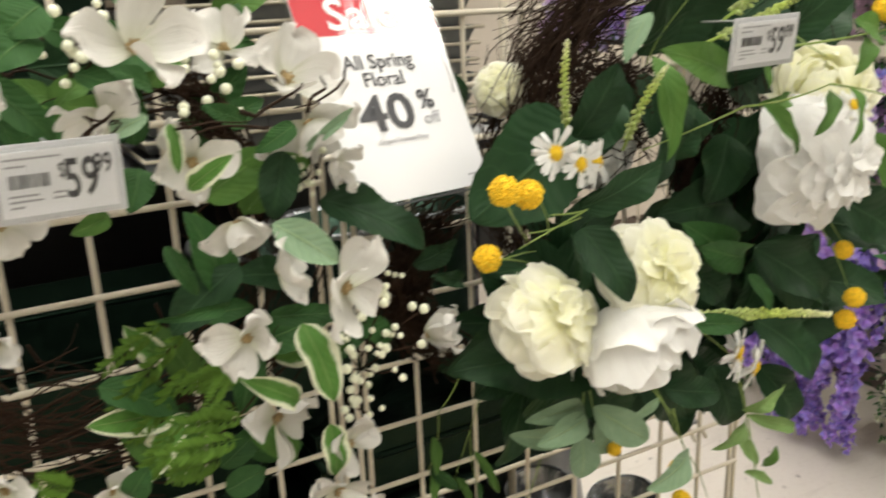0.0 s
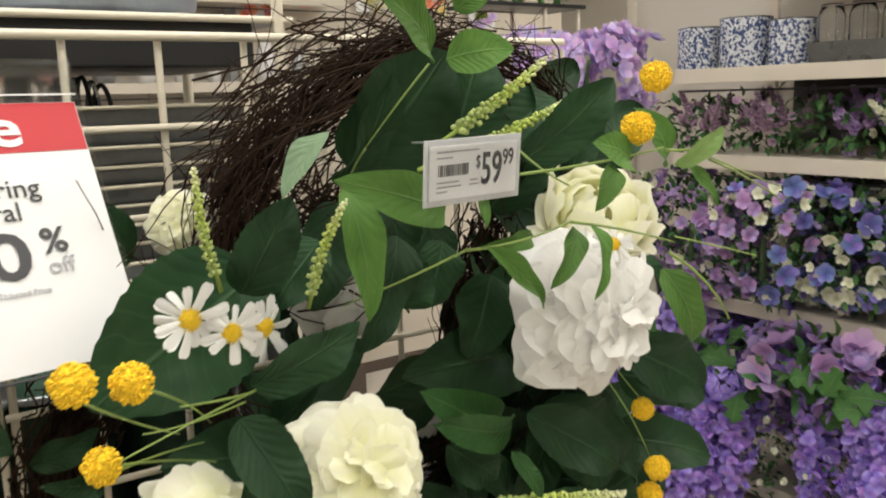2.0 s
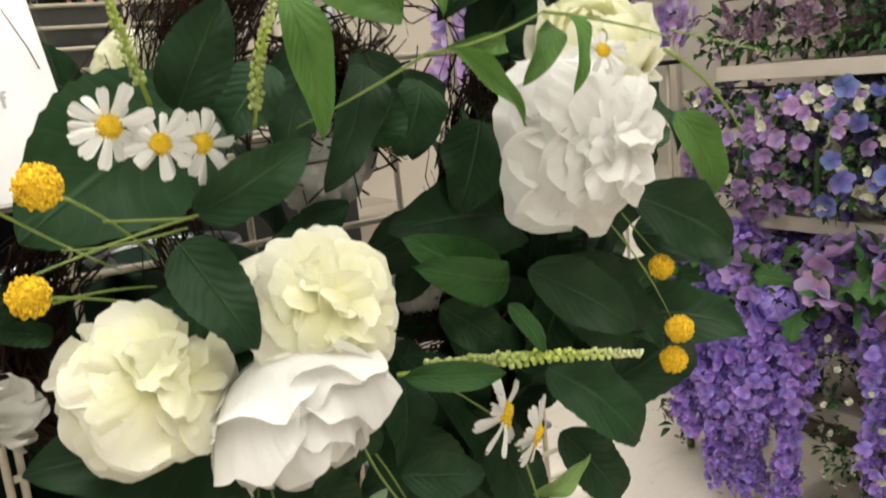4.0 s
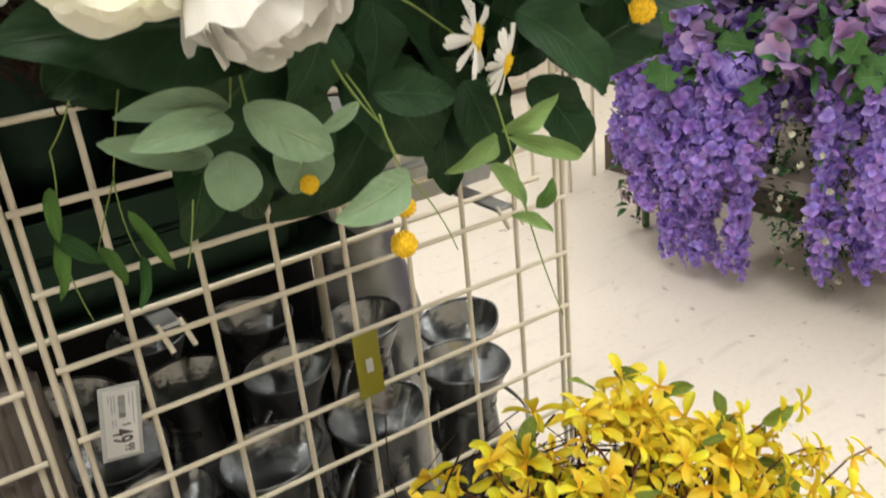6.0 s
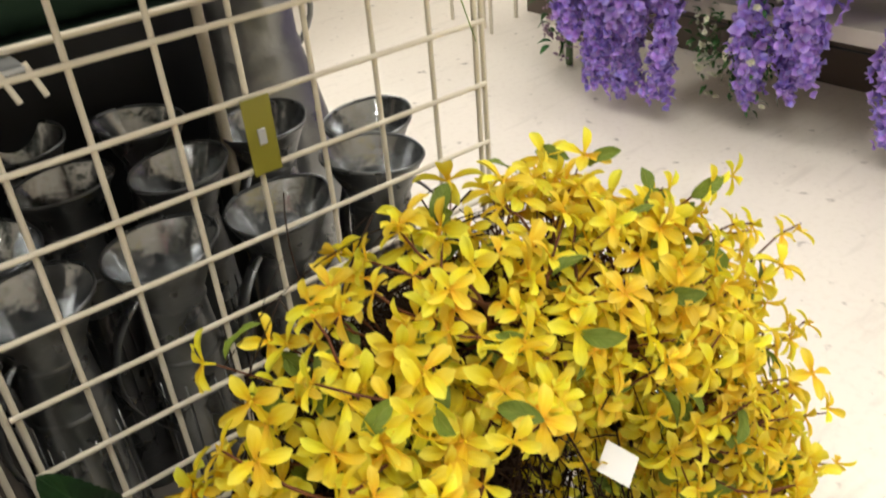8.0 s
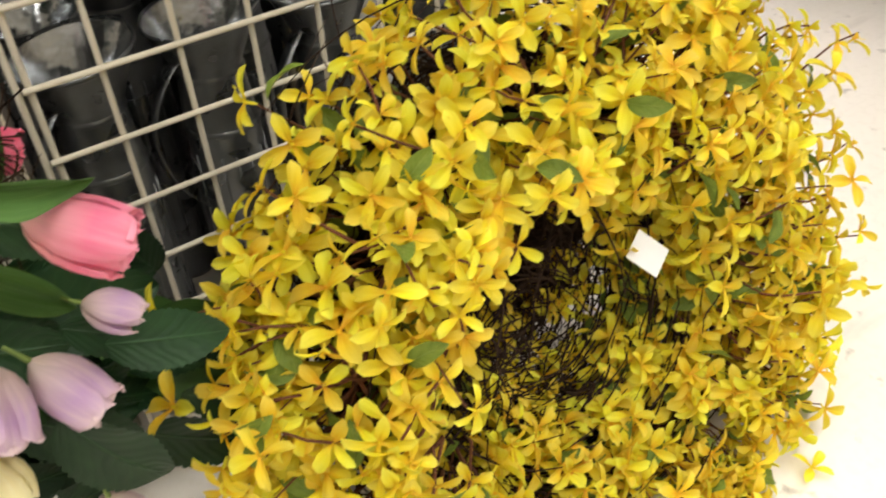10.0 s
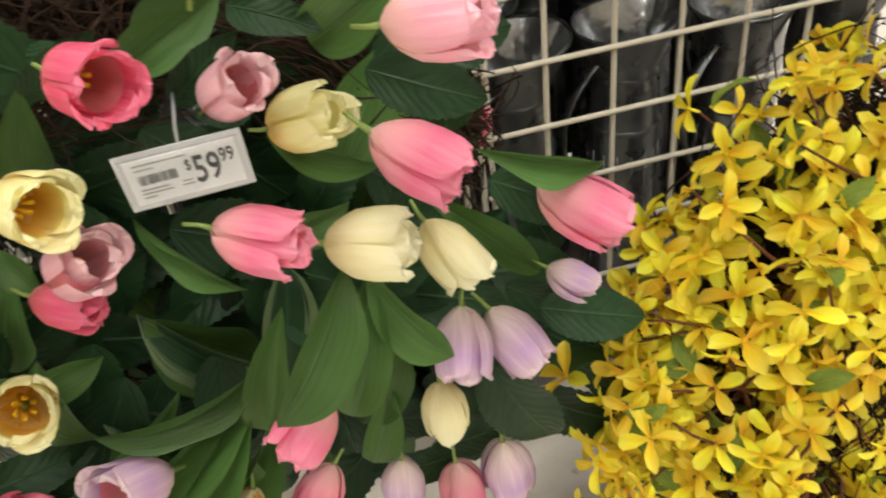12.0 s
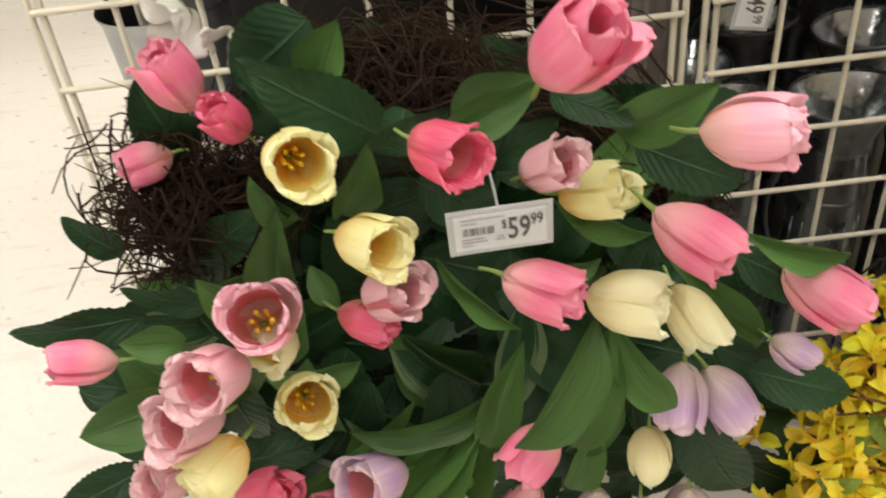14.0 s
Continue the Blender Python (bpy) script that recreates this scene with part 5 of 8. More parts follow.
leaf(peony_wreath, "mid", (0.348, -0.200, 1.087), (0.268, -0.220, 1.141), 0.055)
leaf(peony_wreath, "dark", (0.416, -0.180, 1.084), (0.504, -0.200, 1.006), 0.098)
leaf(peony_wreath, "dark", (0.090, -0.095, 1.255), (0.042, -0.100, 1.300), 0.050)
leaf(peony_wreath, "dark", (0.192, -0.200, 1.269), (0.152, -0.200, 1.227), 0.051)
leaf(peony_wreath, "dark", (0.254, -0.200, 1.210), (0.268, -0.220, 1.245), 0.046)
leaf(peony_wreath, "dark", (0.318, -0.170, 1.250), (0.294, -0.170, 1.197), 0.064)
leaf(peony_wreath, "dark", (0.038, -0.170, 1.120), (-0.001, -0.190, 1.136), 0.020)
vine(peony_wreath, (0.060, -0.130, 1.020), (0.033, -0.120, 0.965), 0.0026)
vine(peony_wreath, (0.033, -0.120, 0.965), (0.020, -0.120, 0.905), 0.0022)
vine(peony_wreath, (0.020, -0.120, 0.905), (0.030, -0.120, 0.830), 0.0018)
vine(peony_wreath, (0.090, -0.130, 1.010), (0.070, -0.120, 0.935), 0.0026)
vine(peony_wreath, (0.070, -0.120, 0.935), (0.076, -0.120, 0.865), 0.0020)
vine(peony_wreath, (0.070, -0.120, 0.935), (0.045, -0.125, 0.885), 0.0018)
leaf(peony_wreath, "fresh", (0.026, -0.120, 0.940), (0.020, -0.135, 0.905), 0.014)
leaf(peony_wreath, "mid", (0.020, -0.120, 0.905), (0.045, -0.135, 0.880), 0.017)
leaf(peony_wreath, "fresh", (0.020, -0.120, 0.900), (0.012, -0.135, 0.862), 0.015)
leaf(peony_wreath, "fresh", (0.047, -0.125, 0.888), (0.058, -0.135, 0.858), 0.014)
leaf(peony_wreath, "fresh", (0.074, -0.120, 0.908), (0.094, -0.135, 0.858), 0.013)
leaf(peony_wreath, "mid", (0.076, -0.120, 0.870), (0.064, -0.135, 0.835), 0.013)
vine(peony_wreath, (0.138, -0.220, 1.017), (0.129, -0.230, 0.992), 0.0031)
vine(peony_wreath, (0.143, -0.220, 1.016), (0.142, -0.230, 0.984), 0.0031)
vine(peony_wreath, (0.214, -0.200, 1.022), (0.229, -0.250, 0.959), 0.0037)
vine(peony_wreath, (0.226, -0.250, 0.969), (0.237, -0.260, 0.920), 0.0028)
vine(peony_wreath, (0.220, -0.210, 1.001), (0.241, -0.240, 0.935), 0.0029)
vine(peony_wreath, (0.259, -0.220, 1.047), (0.316, -0.240, 0.998), 0.0034)
vine(peony_wreath, (0.337, -0.230, 0.970), (0.347, -0.250, 0.880), 0.0032)
vine(peony_wreath, (0.347, -0.250, 0.880), (0.395, -0.240, 0.743), 0.0025)
vine(peony_wreath, (0.243, -0.250, 0.919), (0.281, -0.250, 0.848), 0.0022)
vine(peony_wreath, (0.035, -0.230, 1.152), (0.097, -0.200, 1.143), 0.0029)
vine(peony_wreath, (0.447, -0.220, 1.127), (0.496, -0.240, 1.035), 0.0025)
vine(peony_wreath, (0.466, -0.220, 1.127), (0.504, -0.225, 1.081), 0.0025)
vine(peony_wreath, (0.101, -0.200, 0.929), (0.090, -0.190, 0.878), 0.0021)
vine(peony_wreath, (0.253, -0.290, 1.266), (0.186, -0.240, 1.230), 0.0030)
vine(peony_wreath, (0.253, -0.290, 1.266), (0.310, -0.330, 1.283), 0.0033)
vine(peony_wreath, (0.310, -0.330, 1.283), (0.391, -0.350, 1.262), 0.0031)
vine(peony_wreath, (0.386, -0.350, 1.255), (0.456, -0.350, 1.195), 0.0038)
vine(peony_wreath, (0.391, -0.350, 1.266), (0.459, -0.370, 1.246), 0.0021)
vine(peony_wreath, (0.284, -0.300, 1.314), (0.390, -0.340, 1.328), 0.0035)
vine(peony_wreath, (0.379, -0.350, 1.327), (0.407, -0.360, 1.327), 0.0036)
vine(peony_wreath, (0.413, -0.360, 1.319), (0.475, -0.380, 1.284), 0.0025)
vine(peony_wreath, (0.413, -0.360, 1.321), (0.468, -0.380, 1.297), 0.0021)
vine(peony_wreath, (0.301, -0.280, 1.335), (0.329, -0.310, 1.304), 0.0031)
vine(peony_wreath, (0.249, -0.260, 1.389), (0.209, -0.240, 1.335), 0.0026)
vine(peony_wreath, (0.209, -0.240, 1.335), (0.196, -0.230, 1.302), 0.0026)
vine(peony_wreath, (0.116, -0.250, 1.189), (0.025, -0.280, 1.178), 0.0028)
vine(peony_wreath, (0.113, -0.250, 1.188), (0.062, -0.270, 1.197), 0.0031)
vine(peony_wreath, (0.109, -0.250, 1.183), (0.040, -0.270, 1.186), 0.0024)
vine(peony_wreath, (0.031, -0.235, 1.157), (0.104, -0.200, 1.127), 0.0031)
vine(peony_wreath, (0.043, -0.280, 1.214), (0.096, -0.220, 1.163), 0.0028)
vine(peony_wreath, (0.007, -0.290, 1.218), (0.075, -0.220, 1.161), 0.0028)

# ---------------------------------------------------------------- dogwood wreath
white_wreath = thing("wreath", (-0.28, -0.1, 1.2), "white dogwood wreath with berries and variegated leaves", "wreath", "wreaths")
twig_ring(white_wreath, (-0.27, -0.09, 1.19), 0.16, 0.05, 420, 12, flare=0.6, calm=(0, 80))
leafage(white_wreath, (-0.20, 0, 1.18), 0.12, 0.04, 40, ("dark", "mid", "mid", "fresh"), 0.07, (-0.17, -0.05), 6, 0.0, ((110, 290),), (-0.13, 0.2, 1.15, 1.5))
leafage(white_wreath, (-0.22, 0, 1.30), 0.05, 0.04, 12, ("mid", "fresh", "fresh"), 0.042, (-0.14, -0.06), 66, 0.1, (), (-0.13, 0.2, 1.1, 1.5))
leafage(white_wreath, (-0.20, 0, 1.06), 0.05, 0.03, 18, ("mid", "fresh", "var"), 0.06, (-0.17, -0.06), 67, 0.2)
leafage(white_wreath, (-0.32, 0, 1.33), 0.03, 0.03, 12, ("dark", "dark", "mid"), 0.08, (-0.17, -0.06), 68, 0.1)
twig_sweep(white_wreath, ((-0.21, -0.24, 1.290), (-0.165, -0.24, 1.290), (-0.12, -0.24, 1.299), (-0.092, -0.24, 1.320)), 0.006, 6, 91, 1.0, 0.0014)
twig_sweep(white_wreath, ((-0.29, -0.26, 1.285), (-0.26, -0.27, 1.30), (-0.23, -0.27, 1.315)), 0.005, 4, 92, 1.2, 0.0014)
dogwood(white_wreath, (-0.240, -0.290, 1.348), 0.036, 0.1, 0.3)
dogwood(white_wreath, (-0.256, -0.240, 1.305), 0.032, -0.4, 0.1)
dogwood(white_wreath, (-0.201, -0.220, 1.267), 0.030, -0.2, -0.3)
dogwood(white_wreath, (-0.173, -0.210, 1.217), 0.027, 0.3, -0.5)
dogwood(white_wreath, (-0.154, -0.160, 1.338), 0.031, 0.2, 0.5)
dogwood(white_wreath, (-0.110, -0.165, 1.312), 0.043, -0.1, 0.2)
dogwood(white_wreath, (-0.098, -0.175, 1.277), 0.042, 0.1, -0.3)
dogwood(white_wreath, (-0.151, -0.230, 1.182), 0.029, 0.5, 0.2)
dogwood(white_wreath, (-0.111, -0.255, 1.168), 0.036, 0.0, -0.1)
dogwood(white_wreath, (-0.190, -0.265, 1.151), 0.028, -0.1, 0.2)
dogwood(white_wreath, (-0.012, -0.190, 1.086), 0.032, 0.6, 0.1)
dogwood(white_wreath, (-0.150, -0.180, 1.041), 0.039, 0.2, -0.1)
dogwood(white_wreath, (-0.092, -0.190, 1.003), 0.032, 0.3, -0.2)
dogwood(white_wreath, (-0.087, -0.190, 1.247), 0.026, 0.7, 0.1)
dogwood(white_wreath, (-0.315, -0.280, 1.318), 0.017, -0.3, 0.2)
dogwood(white_wreath, (-0.323, -0.240, 1.247), 0.023, -0.2, -0.4)
dogwood(white_wreath, (-0.338, -0.200, 1.160), 0.019, -0.2, 0.2)
dogwood(white_wreath, (-0.351, -0.200, 1.054), 0.023, -0.1, 0.1)
dogwood(white_wreath, (-0.109, -0.200, 0.968), 0.035, 0.2, -0.4)
dogwood(white_wreath, (-0.283, -0.190, 1.024), 0.021, 0.2, -0.2)
dogwood(white_wreath, (0.004, -0.170, 1.077), 0.023, 0.5, -0.1)
dogwood(white_wreath, (-0.447, -0.180, 0.778), 0.032, -0.2, -0.3)
dogwood(white_wreath, (-0.414, -0.200, 0.765), 0.025, 0.3, -0.6)
leaf(white_wreath, "pale", (-0.153, -0.230, 1.218), (-0.113, -0.260, 1.187), 0.030)
leaf(white_wreath, "dark", (-0.096, -0.180, 1.217), (-0.020, -0.210, 1.174), 0.050)
leaf(white_wreath, "dark", (-0.123, -0.180, 1.259), (-0.139, -0.190, 1.211), 0.039)
leaf(white_wreath, "var", (-0.145, -0.250, 1.146), (-0.132, -0.270, 1.090), 0.037)
leaf(white_wreath, "var", (-0.142, -0.220, 1.071), (-0.188, -0.240, 1.109), 0.026)
leaf(white_wreath, "var", (-0.113, -0.200, 1.033), (-0.113, -0.210, 0.990), 0.034)
leaf(white_wreath, "var", (-0.211, -0.240, 1.253), (-0.185, -0.260, 1.275), 0.019)
leaf(white_wreath, "var", (-0.215, -0.230, 1.296), (-0.215, -0.240, 1.265), 0.015)
leaf(white_wreath, "mid", (-0.186, -0.220, 1.162), (-0.242, -0.240, 1.167), 0.011)
leaf(white_wreath, "mid", (-0.155, -0.200, 1.137), (-0.095, -0.220, 1.134), 0.022)
leaf(white_wreath, "mid", (-0.232, -0.200, 1.264), (-0.245, -0.220, 1.240), 0.030)
leaf(white_wreath, "dark", (-0.003, -0.150, 1.137), (0.039, -0.160, 1.153), 0.028)
leaf(white_wreath, "mid", (-0.267, -0.230, 1.332), (-0.237, -0.250, 1.317), 0.023)
leaf(white_wreath, "mid", (-0.287, -0.250, 1.357), (-0.314, -0.270, 1.341), 0.032)
leaf(white_wreath, "mid", (-0.281, -0.250, 1.373), (-0.302, -0.260, 1.358), 0.036)
leaf(white_wreath, "pale", (-0.240, -0.240, 1.373), (-0.218, -0.250, 1.376), 0.011)
leaf(white_wreath, "mid", (-0.221, -0.190, 1.204), (-0.205, -0.200, 1.166), 0.017)
leaf(white_wreath, "mid", (-0.071, -0.180, 1.110), (-0.042, -0.180, 1.082), 0.029)
leaf(white_wreath, "mid", (-0.203, -0.200, 1.001), (-0.170, -0.200, 1.010), 0.029)
leaf(white_wreath, "mid", (-0.273, -0.200, 1.021), (-0.259, -0.210, 1.045), 0.027)
leaf(white_wreath, "fern", (-0.181, -0.200, 1.059), (-0.242, -0.210, 1.075), 0.021)
leaf(white_wreath, "fern", (-0.177, -0.200, 1.096), (-0.229, -0.200, 1.098), 0.018)
leaf(white_wreath, "fern", (-0.189, -0.210, 1.048), (-0.254, -0.220, 1.056), 0.022)
leaf(white_wreath, "fern", (-0.192, -0.220, 1.113), (-0.217, -0.230, 1.089), 0.015)
leaf(white_wreath, "fern", (-0.203, -0.210, 1.038), (-0.248, -0.220, 1.041), 0.027)
leaf(white_wreath, "fern", (-0.209, -0.160, 1.127), (-0.272, -0.150, 1.070), 0.019)
leaf(white_wreath, "fern", (-0.222, -0.150, 1.136), (-0.274, -0.140, 1.100), 0.019)
leaf(white_wreath, "fern", (-0.207, -0.150, 1.094), (-0.261, -0.150, 1.038), 0.021)
leaf(white_wreath, "fern", (-0.238, -0.200, 1.067), (-0.264, -0.200, 1.028), 0.023)
leaf(white_wreath, "fern", (-0.186, -0.200, 1.070), (-0.230, -0.200, 1.064), 0.020)
leaf(white_wreath, "fern", (-0.182, -0.200, 1.107), (-0.221, -0.200, 1.099), 0.018)
leaf(white_wreath, "fern", (-0.206, -0.200, 1.047), (-0.245, -0.210, 1.031), 0.023)
leaf(white_wreath, "fern", (-0.309, -0.180, 1.028), (-0.333, -0.180, 1.046), 0.023)
leaf(white_wreath, "mid", (-0.155, -0.200, 1.286), (-0.186, -0.210, 1.302), 0.019)
leaf(white_wreath, "mid", (-0.222, -0.230, 1.318), (-0.250, -0.240, 1.335), 0.018)
leaf(white_wreath, "mid", (-0.115, -0.190, 1.280), (-0.149, -0.200, 1.265), 0.020)
leaf(white_wreath, "pale", (-0.112, -0.200, 1.260), (-0.077, -0.220, 1.294), 0.009)
leaf(white_wreath, "pale", (-0.112, -0.200, 1.264), (-0.082, -0.220, 1.286), 0.008)
leaf(white_wreath, "pale", (-0.226, -0.220, 1.301), (-0.256, -0.230, 1.290), 0.016)
berry_spray(white_wreath, (-0.055, -0.190, 1.109), 0.036)
berry_spray(white_wreath, (-0.068, -0.190, 1.082), 0.026)
berry_spray(white_wreath, (-0.047, -0.200, 1.145), 0.019)
berry_spray(white_wreath, (-0.181, -0.200, 1.319), 0.023)
berry_spray(white_wreath, (-0.077, -0.180, 1.039), 0.020)
berry_spray(white_wreath, (-0.269, -0.240, 1.350), 0.023)
berry_spray(white_wreath, (-0.099, -0.170, 1.241), 0.020)
berry_spray(white_wreath, (-0.259, -0.240, 1.355), 0.015)

# ---------------------------------------------------------------- tulip wreath
tulip_wreath = thing("wreath", (-0.29, -0.12, 0.48), "tulip wreath in pink, mauve and cream on dark twigs", "wreath", "wreaths")
twig_ring(tulip_wreath, (-0.29, -0.13, 0.50), 0.185, 0.05, 1100, 13, flare=0.35, rad=0.0008)
leafage(tulip_wreath, (-0.27, 0, 0.48), 0.15, 0.07, 80, ("saw", "saw", "lance", "dark"), 0.12, (-0.24, -0.10), 7, 0.3, ((65, 175),), clear=(-0.075, 1, -1, 2))
leafage(tulip_wreath, (-0.27, 0, 0.46), 0.07, 0.07, 55, ("saw",), 0.12, (-0.17, -0.06), 17, 0.2, (), (-0.075, 1, -1, 2))
leafage(tulip_wreath, (-0.20, 0, 0.36), 0.06, 0.06, 40, ("saw", "dark"), 0.12, (-0.20, -0.07), 27, 0.3, (), (-0.075, 1, -1, 2))
twig_clump(tulip_wreath, (-0.495, -0.17, 0.61), (0.055, 0.05, 0.065), 760, 43, 0.0008)
twig_clump(tulip_wreath, (-0.32, -0.17, 0.70), (0.08, 0.05, 0.035), 900, 44, 0.0008)
twig_clump(tulip_wreath, (-0.085, -0.17, 0.575), (0.035, 0.04, 0.045), 320, 45, 0.0008)
leafage(tulip_wreath, (-0.08, 0, 0.27), 0.06, 0.05, 30, ("saw", "saw", "lance"), 0.115, (-0.17, -0.06), 57, 0.3, bare=((-0.06, 0.1, 0.40, 0.60),))
leafage(tulip_wreath, (-0.46, 0, 0.45), 0.05, 0.05, 34, ("saw", "saw", "lance"), 0.115, (-0.26, -0.10), 37, 0.2)
tulip(tulip_wreath, "yellow", (-0.383, -0.300, 0.724), (-0.359, -0.370, 0.746), 0.041, 0.55)
tulip(tulip_wreath, "rose", (-0.306, -0.340, 0.744), (-0.265, -0.390, 0.747), 0.036, 0.5)
tulip(tulip_wreath, "yellow", (-0.360, -0.330, 0.680), (-0.311, -0.385, 0.690), 0.037, 0.45)
tulip(tulip_wreath, "mauve", (-0.358, -0.325, 0.613), (-0.297, -0.375, 0.665), 0.037, 0.4)
tulip(tulip_wreath, "rose", (-0.370, -0.320, 0.609), (-0.326, -0.345, 0.599), 0.031, 0.35)
tulip(tulip_wreath, "blush", (-0.420, -0.310, 0.588), (-0.406, -0.385, 0.670), 0.048, 0.45)
tulip(tulip_wreath, "cream", (-0.409, -0.305, 0.589), (-0.422, -0.345, 0.592), 0.042, 0.3)
tulip(tulip_wreath, "mauve", (-0.434, -0.330, 0.582), (-0.460, -0.400, 0.622), 0.045, 0.45)
tulip(tulip_wreath, "mauve", (-0.465, -0.320, 0.524), (-0.500, -0.370, 0.562), 0.043, 0.45)
tulip(tulip_wreath, "yellow", (-0.456, -0.330, 0.503), (-0.490, -0.370, 0.496), 0.048, 0.4)
tulip(tulip_wreath, "mauve", (-0.513, -0.310, 0.455), (-0.537, -0.340, 0.474), 0.041, 0.4)
tulip(tulip_wreath, "rose", (-0.501, -0.290, 0.373), (-0.425, -0.320, 0.433), 0.048, 0.1)
tulip(tulip_wreath, "yellow", (-0.415, -0.285, 0.499), (-0.397, -0.345, 0.541), 0.046, 0.55)
tulip(tulip_wreath, "lilac", (-0.344, -0.300, 0.410), (-0.387, -0.350, 0.450), 0.049, 0.45)
tulip(tulip_wreath, "pink", (-0.386, -0.290, 0.362), (-0.424, -0.320, 0.394), 0.034, 0.2)
tulip(tulip_wreath, "mauve", (-0.249, -0.330, 0.698), (-0.203, -0.380, 0.743), 0.031, 0.4)
tulip(tulip_wreath, "yellow", (-0.214, -0.310, 0.672), (-0.170, -0.345, 0.692), 0.037, 0.25)
tulip(tulip_wreath, "pink", (-0.162, -0.350, 0.680), (-0.117, -0.385, 0.651), 0.041, 0.25)
tulip(tulip_wreath, "blush", (-0.152, -0.390, 0.752), (-0.107, -0.420, 0.761), 0.038, 0.3)
tulip(tulip_wreath, "pink", (-0.227, -0.360, 0.778), (-0.202, -0.400, 0.827), 0.047, 0.35)
tulip(tulip_wreath, "pink", (-0.260, -0.345, 0.642), (-0.204, -0.375, 0.627), 0.038, 0.15)
tulip(tulip_wreath, "cream", (-0.197, -0.330, 0.599), (-0.145, -0.355, 0.600), 0.044, 0.15)
tulip(tulip_wreath, "cream", (-0.134, -0.320, 0.592), (-0.108, -0.345, 0.548), 0.037, 0.15)
tulip(tulip_wreath, "pink", (-0.060, -0.330, 0.603), (-0.013, -0.360, 0.573), 0.043, 0.2)
tulip(tulip_wreath, "lilac", (-0.053, -0.305, 0.518), (-0.008, -0.325, 0.489), 0.029, 0.1)
tulip(tulip_wreath, "lilac", (-0.111, -0.300, 0.493), (-0.121, -0.325, 0.443), 0.044, 0.15)
tulip(tulip_wreath, "lilac", (-0.088, -0.290, 0.473), (-0.060, -0.315, 0.424), 0.044, 0.15)
tulip(tulip_wreath, "cream", (-0.136, -0.300, 0.437), (-0.137, -0.315, 0.361), 0.037, 0.1)
tulip(tulip_wreath, "pink", (-0.218, -0.325, 0.466), (-0.257, -0.345, 0.438), 0.041, 0.15)
tulip(tulip_wreath, "pink", (-0.230, -0.290, 0.353), (-0.263, -0.305, 0.314), 0.040, 0.2)
tulip(tulip_wreath, "lilac", (-0.174, -0.290, 0.353), (-0.184, -0.300, 0.267), 0.038, 0.1)
tulip(tulip_wreath, "pink", (-0.127, -0.265, 0.292), (-0.124, -0.275, 0.205), 0.043, 0.1)
tulip(tulip_wreath, "lilac", (-0.083, -0.270, 0.306), (-0.079, -0.280, 0.216), 0.048, 0.1)
tulip(tulip_wreath, "cream", (-0.299, -0.280, 0.340), (-0.314, -0.290, 0.293), 0.052, 0.3)
tulip(tulip_wreath, "pink", (-0.449, -0.220, 0.722), (-0.467, -0.225, 0.772), 0.039, 0.35)
tulip(tulip_wreath, "rose", (-0.410, -0.260, 0.717), (-0.428, -0.275, 0.749), 0.029, 0.3)
tulip(tulip_wreath, "pink", (-0.484, -0.190, 0.675), (-0.523, -0.200, 0.669), 0.034, 0.3)
tulip(tulip_wreath, "pink", (-0.525, -0.315, 0.583), (-0.573, -0.325, 0.597), 0.034, 0.2)
tulip(tulip_wreath, "rose", (-0.075, -0.100, 0.542), (-0.022, -0.120, 0.519), 0.037, 0.3)
leaf(tulip_wreath, "lance", (-0.188, -0.325, 0.574), (-0.252, -0.360, 0.485), 0.053)
leaf(tulip_wreath, "lance", (-0.172, -0.310, 0.553), (-0.206, -0.330, 0.442), 0.044)
leaf(tulip_wreath, "lance", (-0.175, -0.315, 0.558), (-0.131, -0.340, 0.485), 0.039)
leaf(tulip_wreath, "lance", (-0.215, -0.310, 0.668), (-0.154, -0.330, 0.643), 0.019)
leaf(tulip_wreath, "lance", (-0.124, -0.285, 0.585), (-0.050, -0.300, 0.506), 0.028)
leaf(tulip_wreath, "lance", (-0.100, -0.340, 0.645), (-0.020, -0.340, 0.613), 0.021)
leaf(tulip_wreath, "lance", (-0.296, -0.330, 0.648), (-0.249, -0.360, 0.603), 0.014)
leaf(tulip_wreath, "lance", (-0.410, -0.290, 0.597), (-0.394, -0.320, 0.687), 0.041)
leaf(tulip_wreath, "lance", (-0.356, -0.280, 0.657), (-0.330, -0.310, 0.722), 0.034)
leaf(tulip_wreath, "lance", (-0.387, -0.300, 0.675), (-0.403, -0.320, 0.717), 0.021)
leaf(tulip_wreath, "lance", (-0.181, -0.330, 0.725), (-0.137, -0.370, 0.766), 0.037)
leaf(tulip_wreath, "lance", (-0.286, -0.290, 0.717), (-0.222, -0.310, 0.752), 0.030)
leaf(tulip_wreath, "lance", (-0.264, -0.280, 0.466), (-0.377, -0.310, 0.468), 0.033)
leaf(tulip_wreath, "lance", (-0.235, -0.280, 0.518), (-0.270, -0.290, 0.409), 0.038)
leaf(tulip_wreath, "lance", (-0.464, -0.260, 0.326), (-0.265, -0.280, 0.457), 0.042)
leaf(tulip_wreath, "lance", (-0.485, -0.250, 0.343), (-0.333, -0.260, 0.437), 0.040)
leaf(tulip_wreath, "lance", (-0.386, -0.270, 0.312), (-0.273, -0.290, 0.456), 0.037)
leaf(tulip_wreath, "lance", (-0.350, -0.250, 0.274), (-0.256, -0.260, 0.411), 0.036)
leaf(tulip_wreath, "lance", (-0.287, -0.260, 0.273), (-0.232, -0.270, 0.373), 0.031)
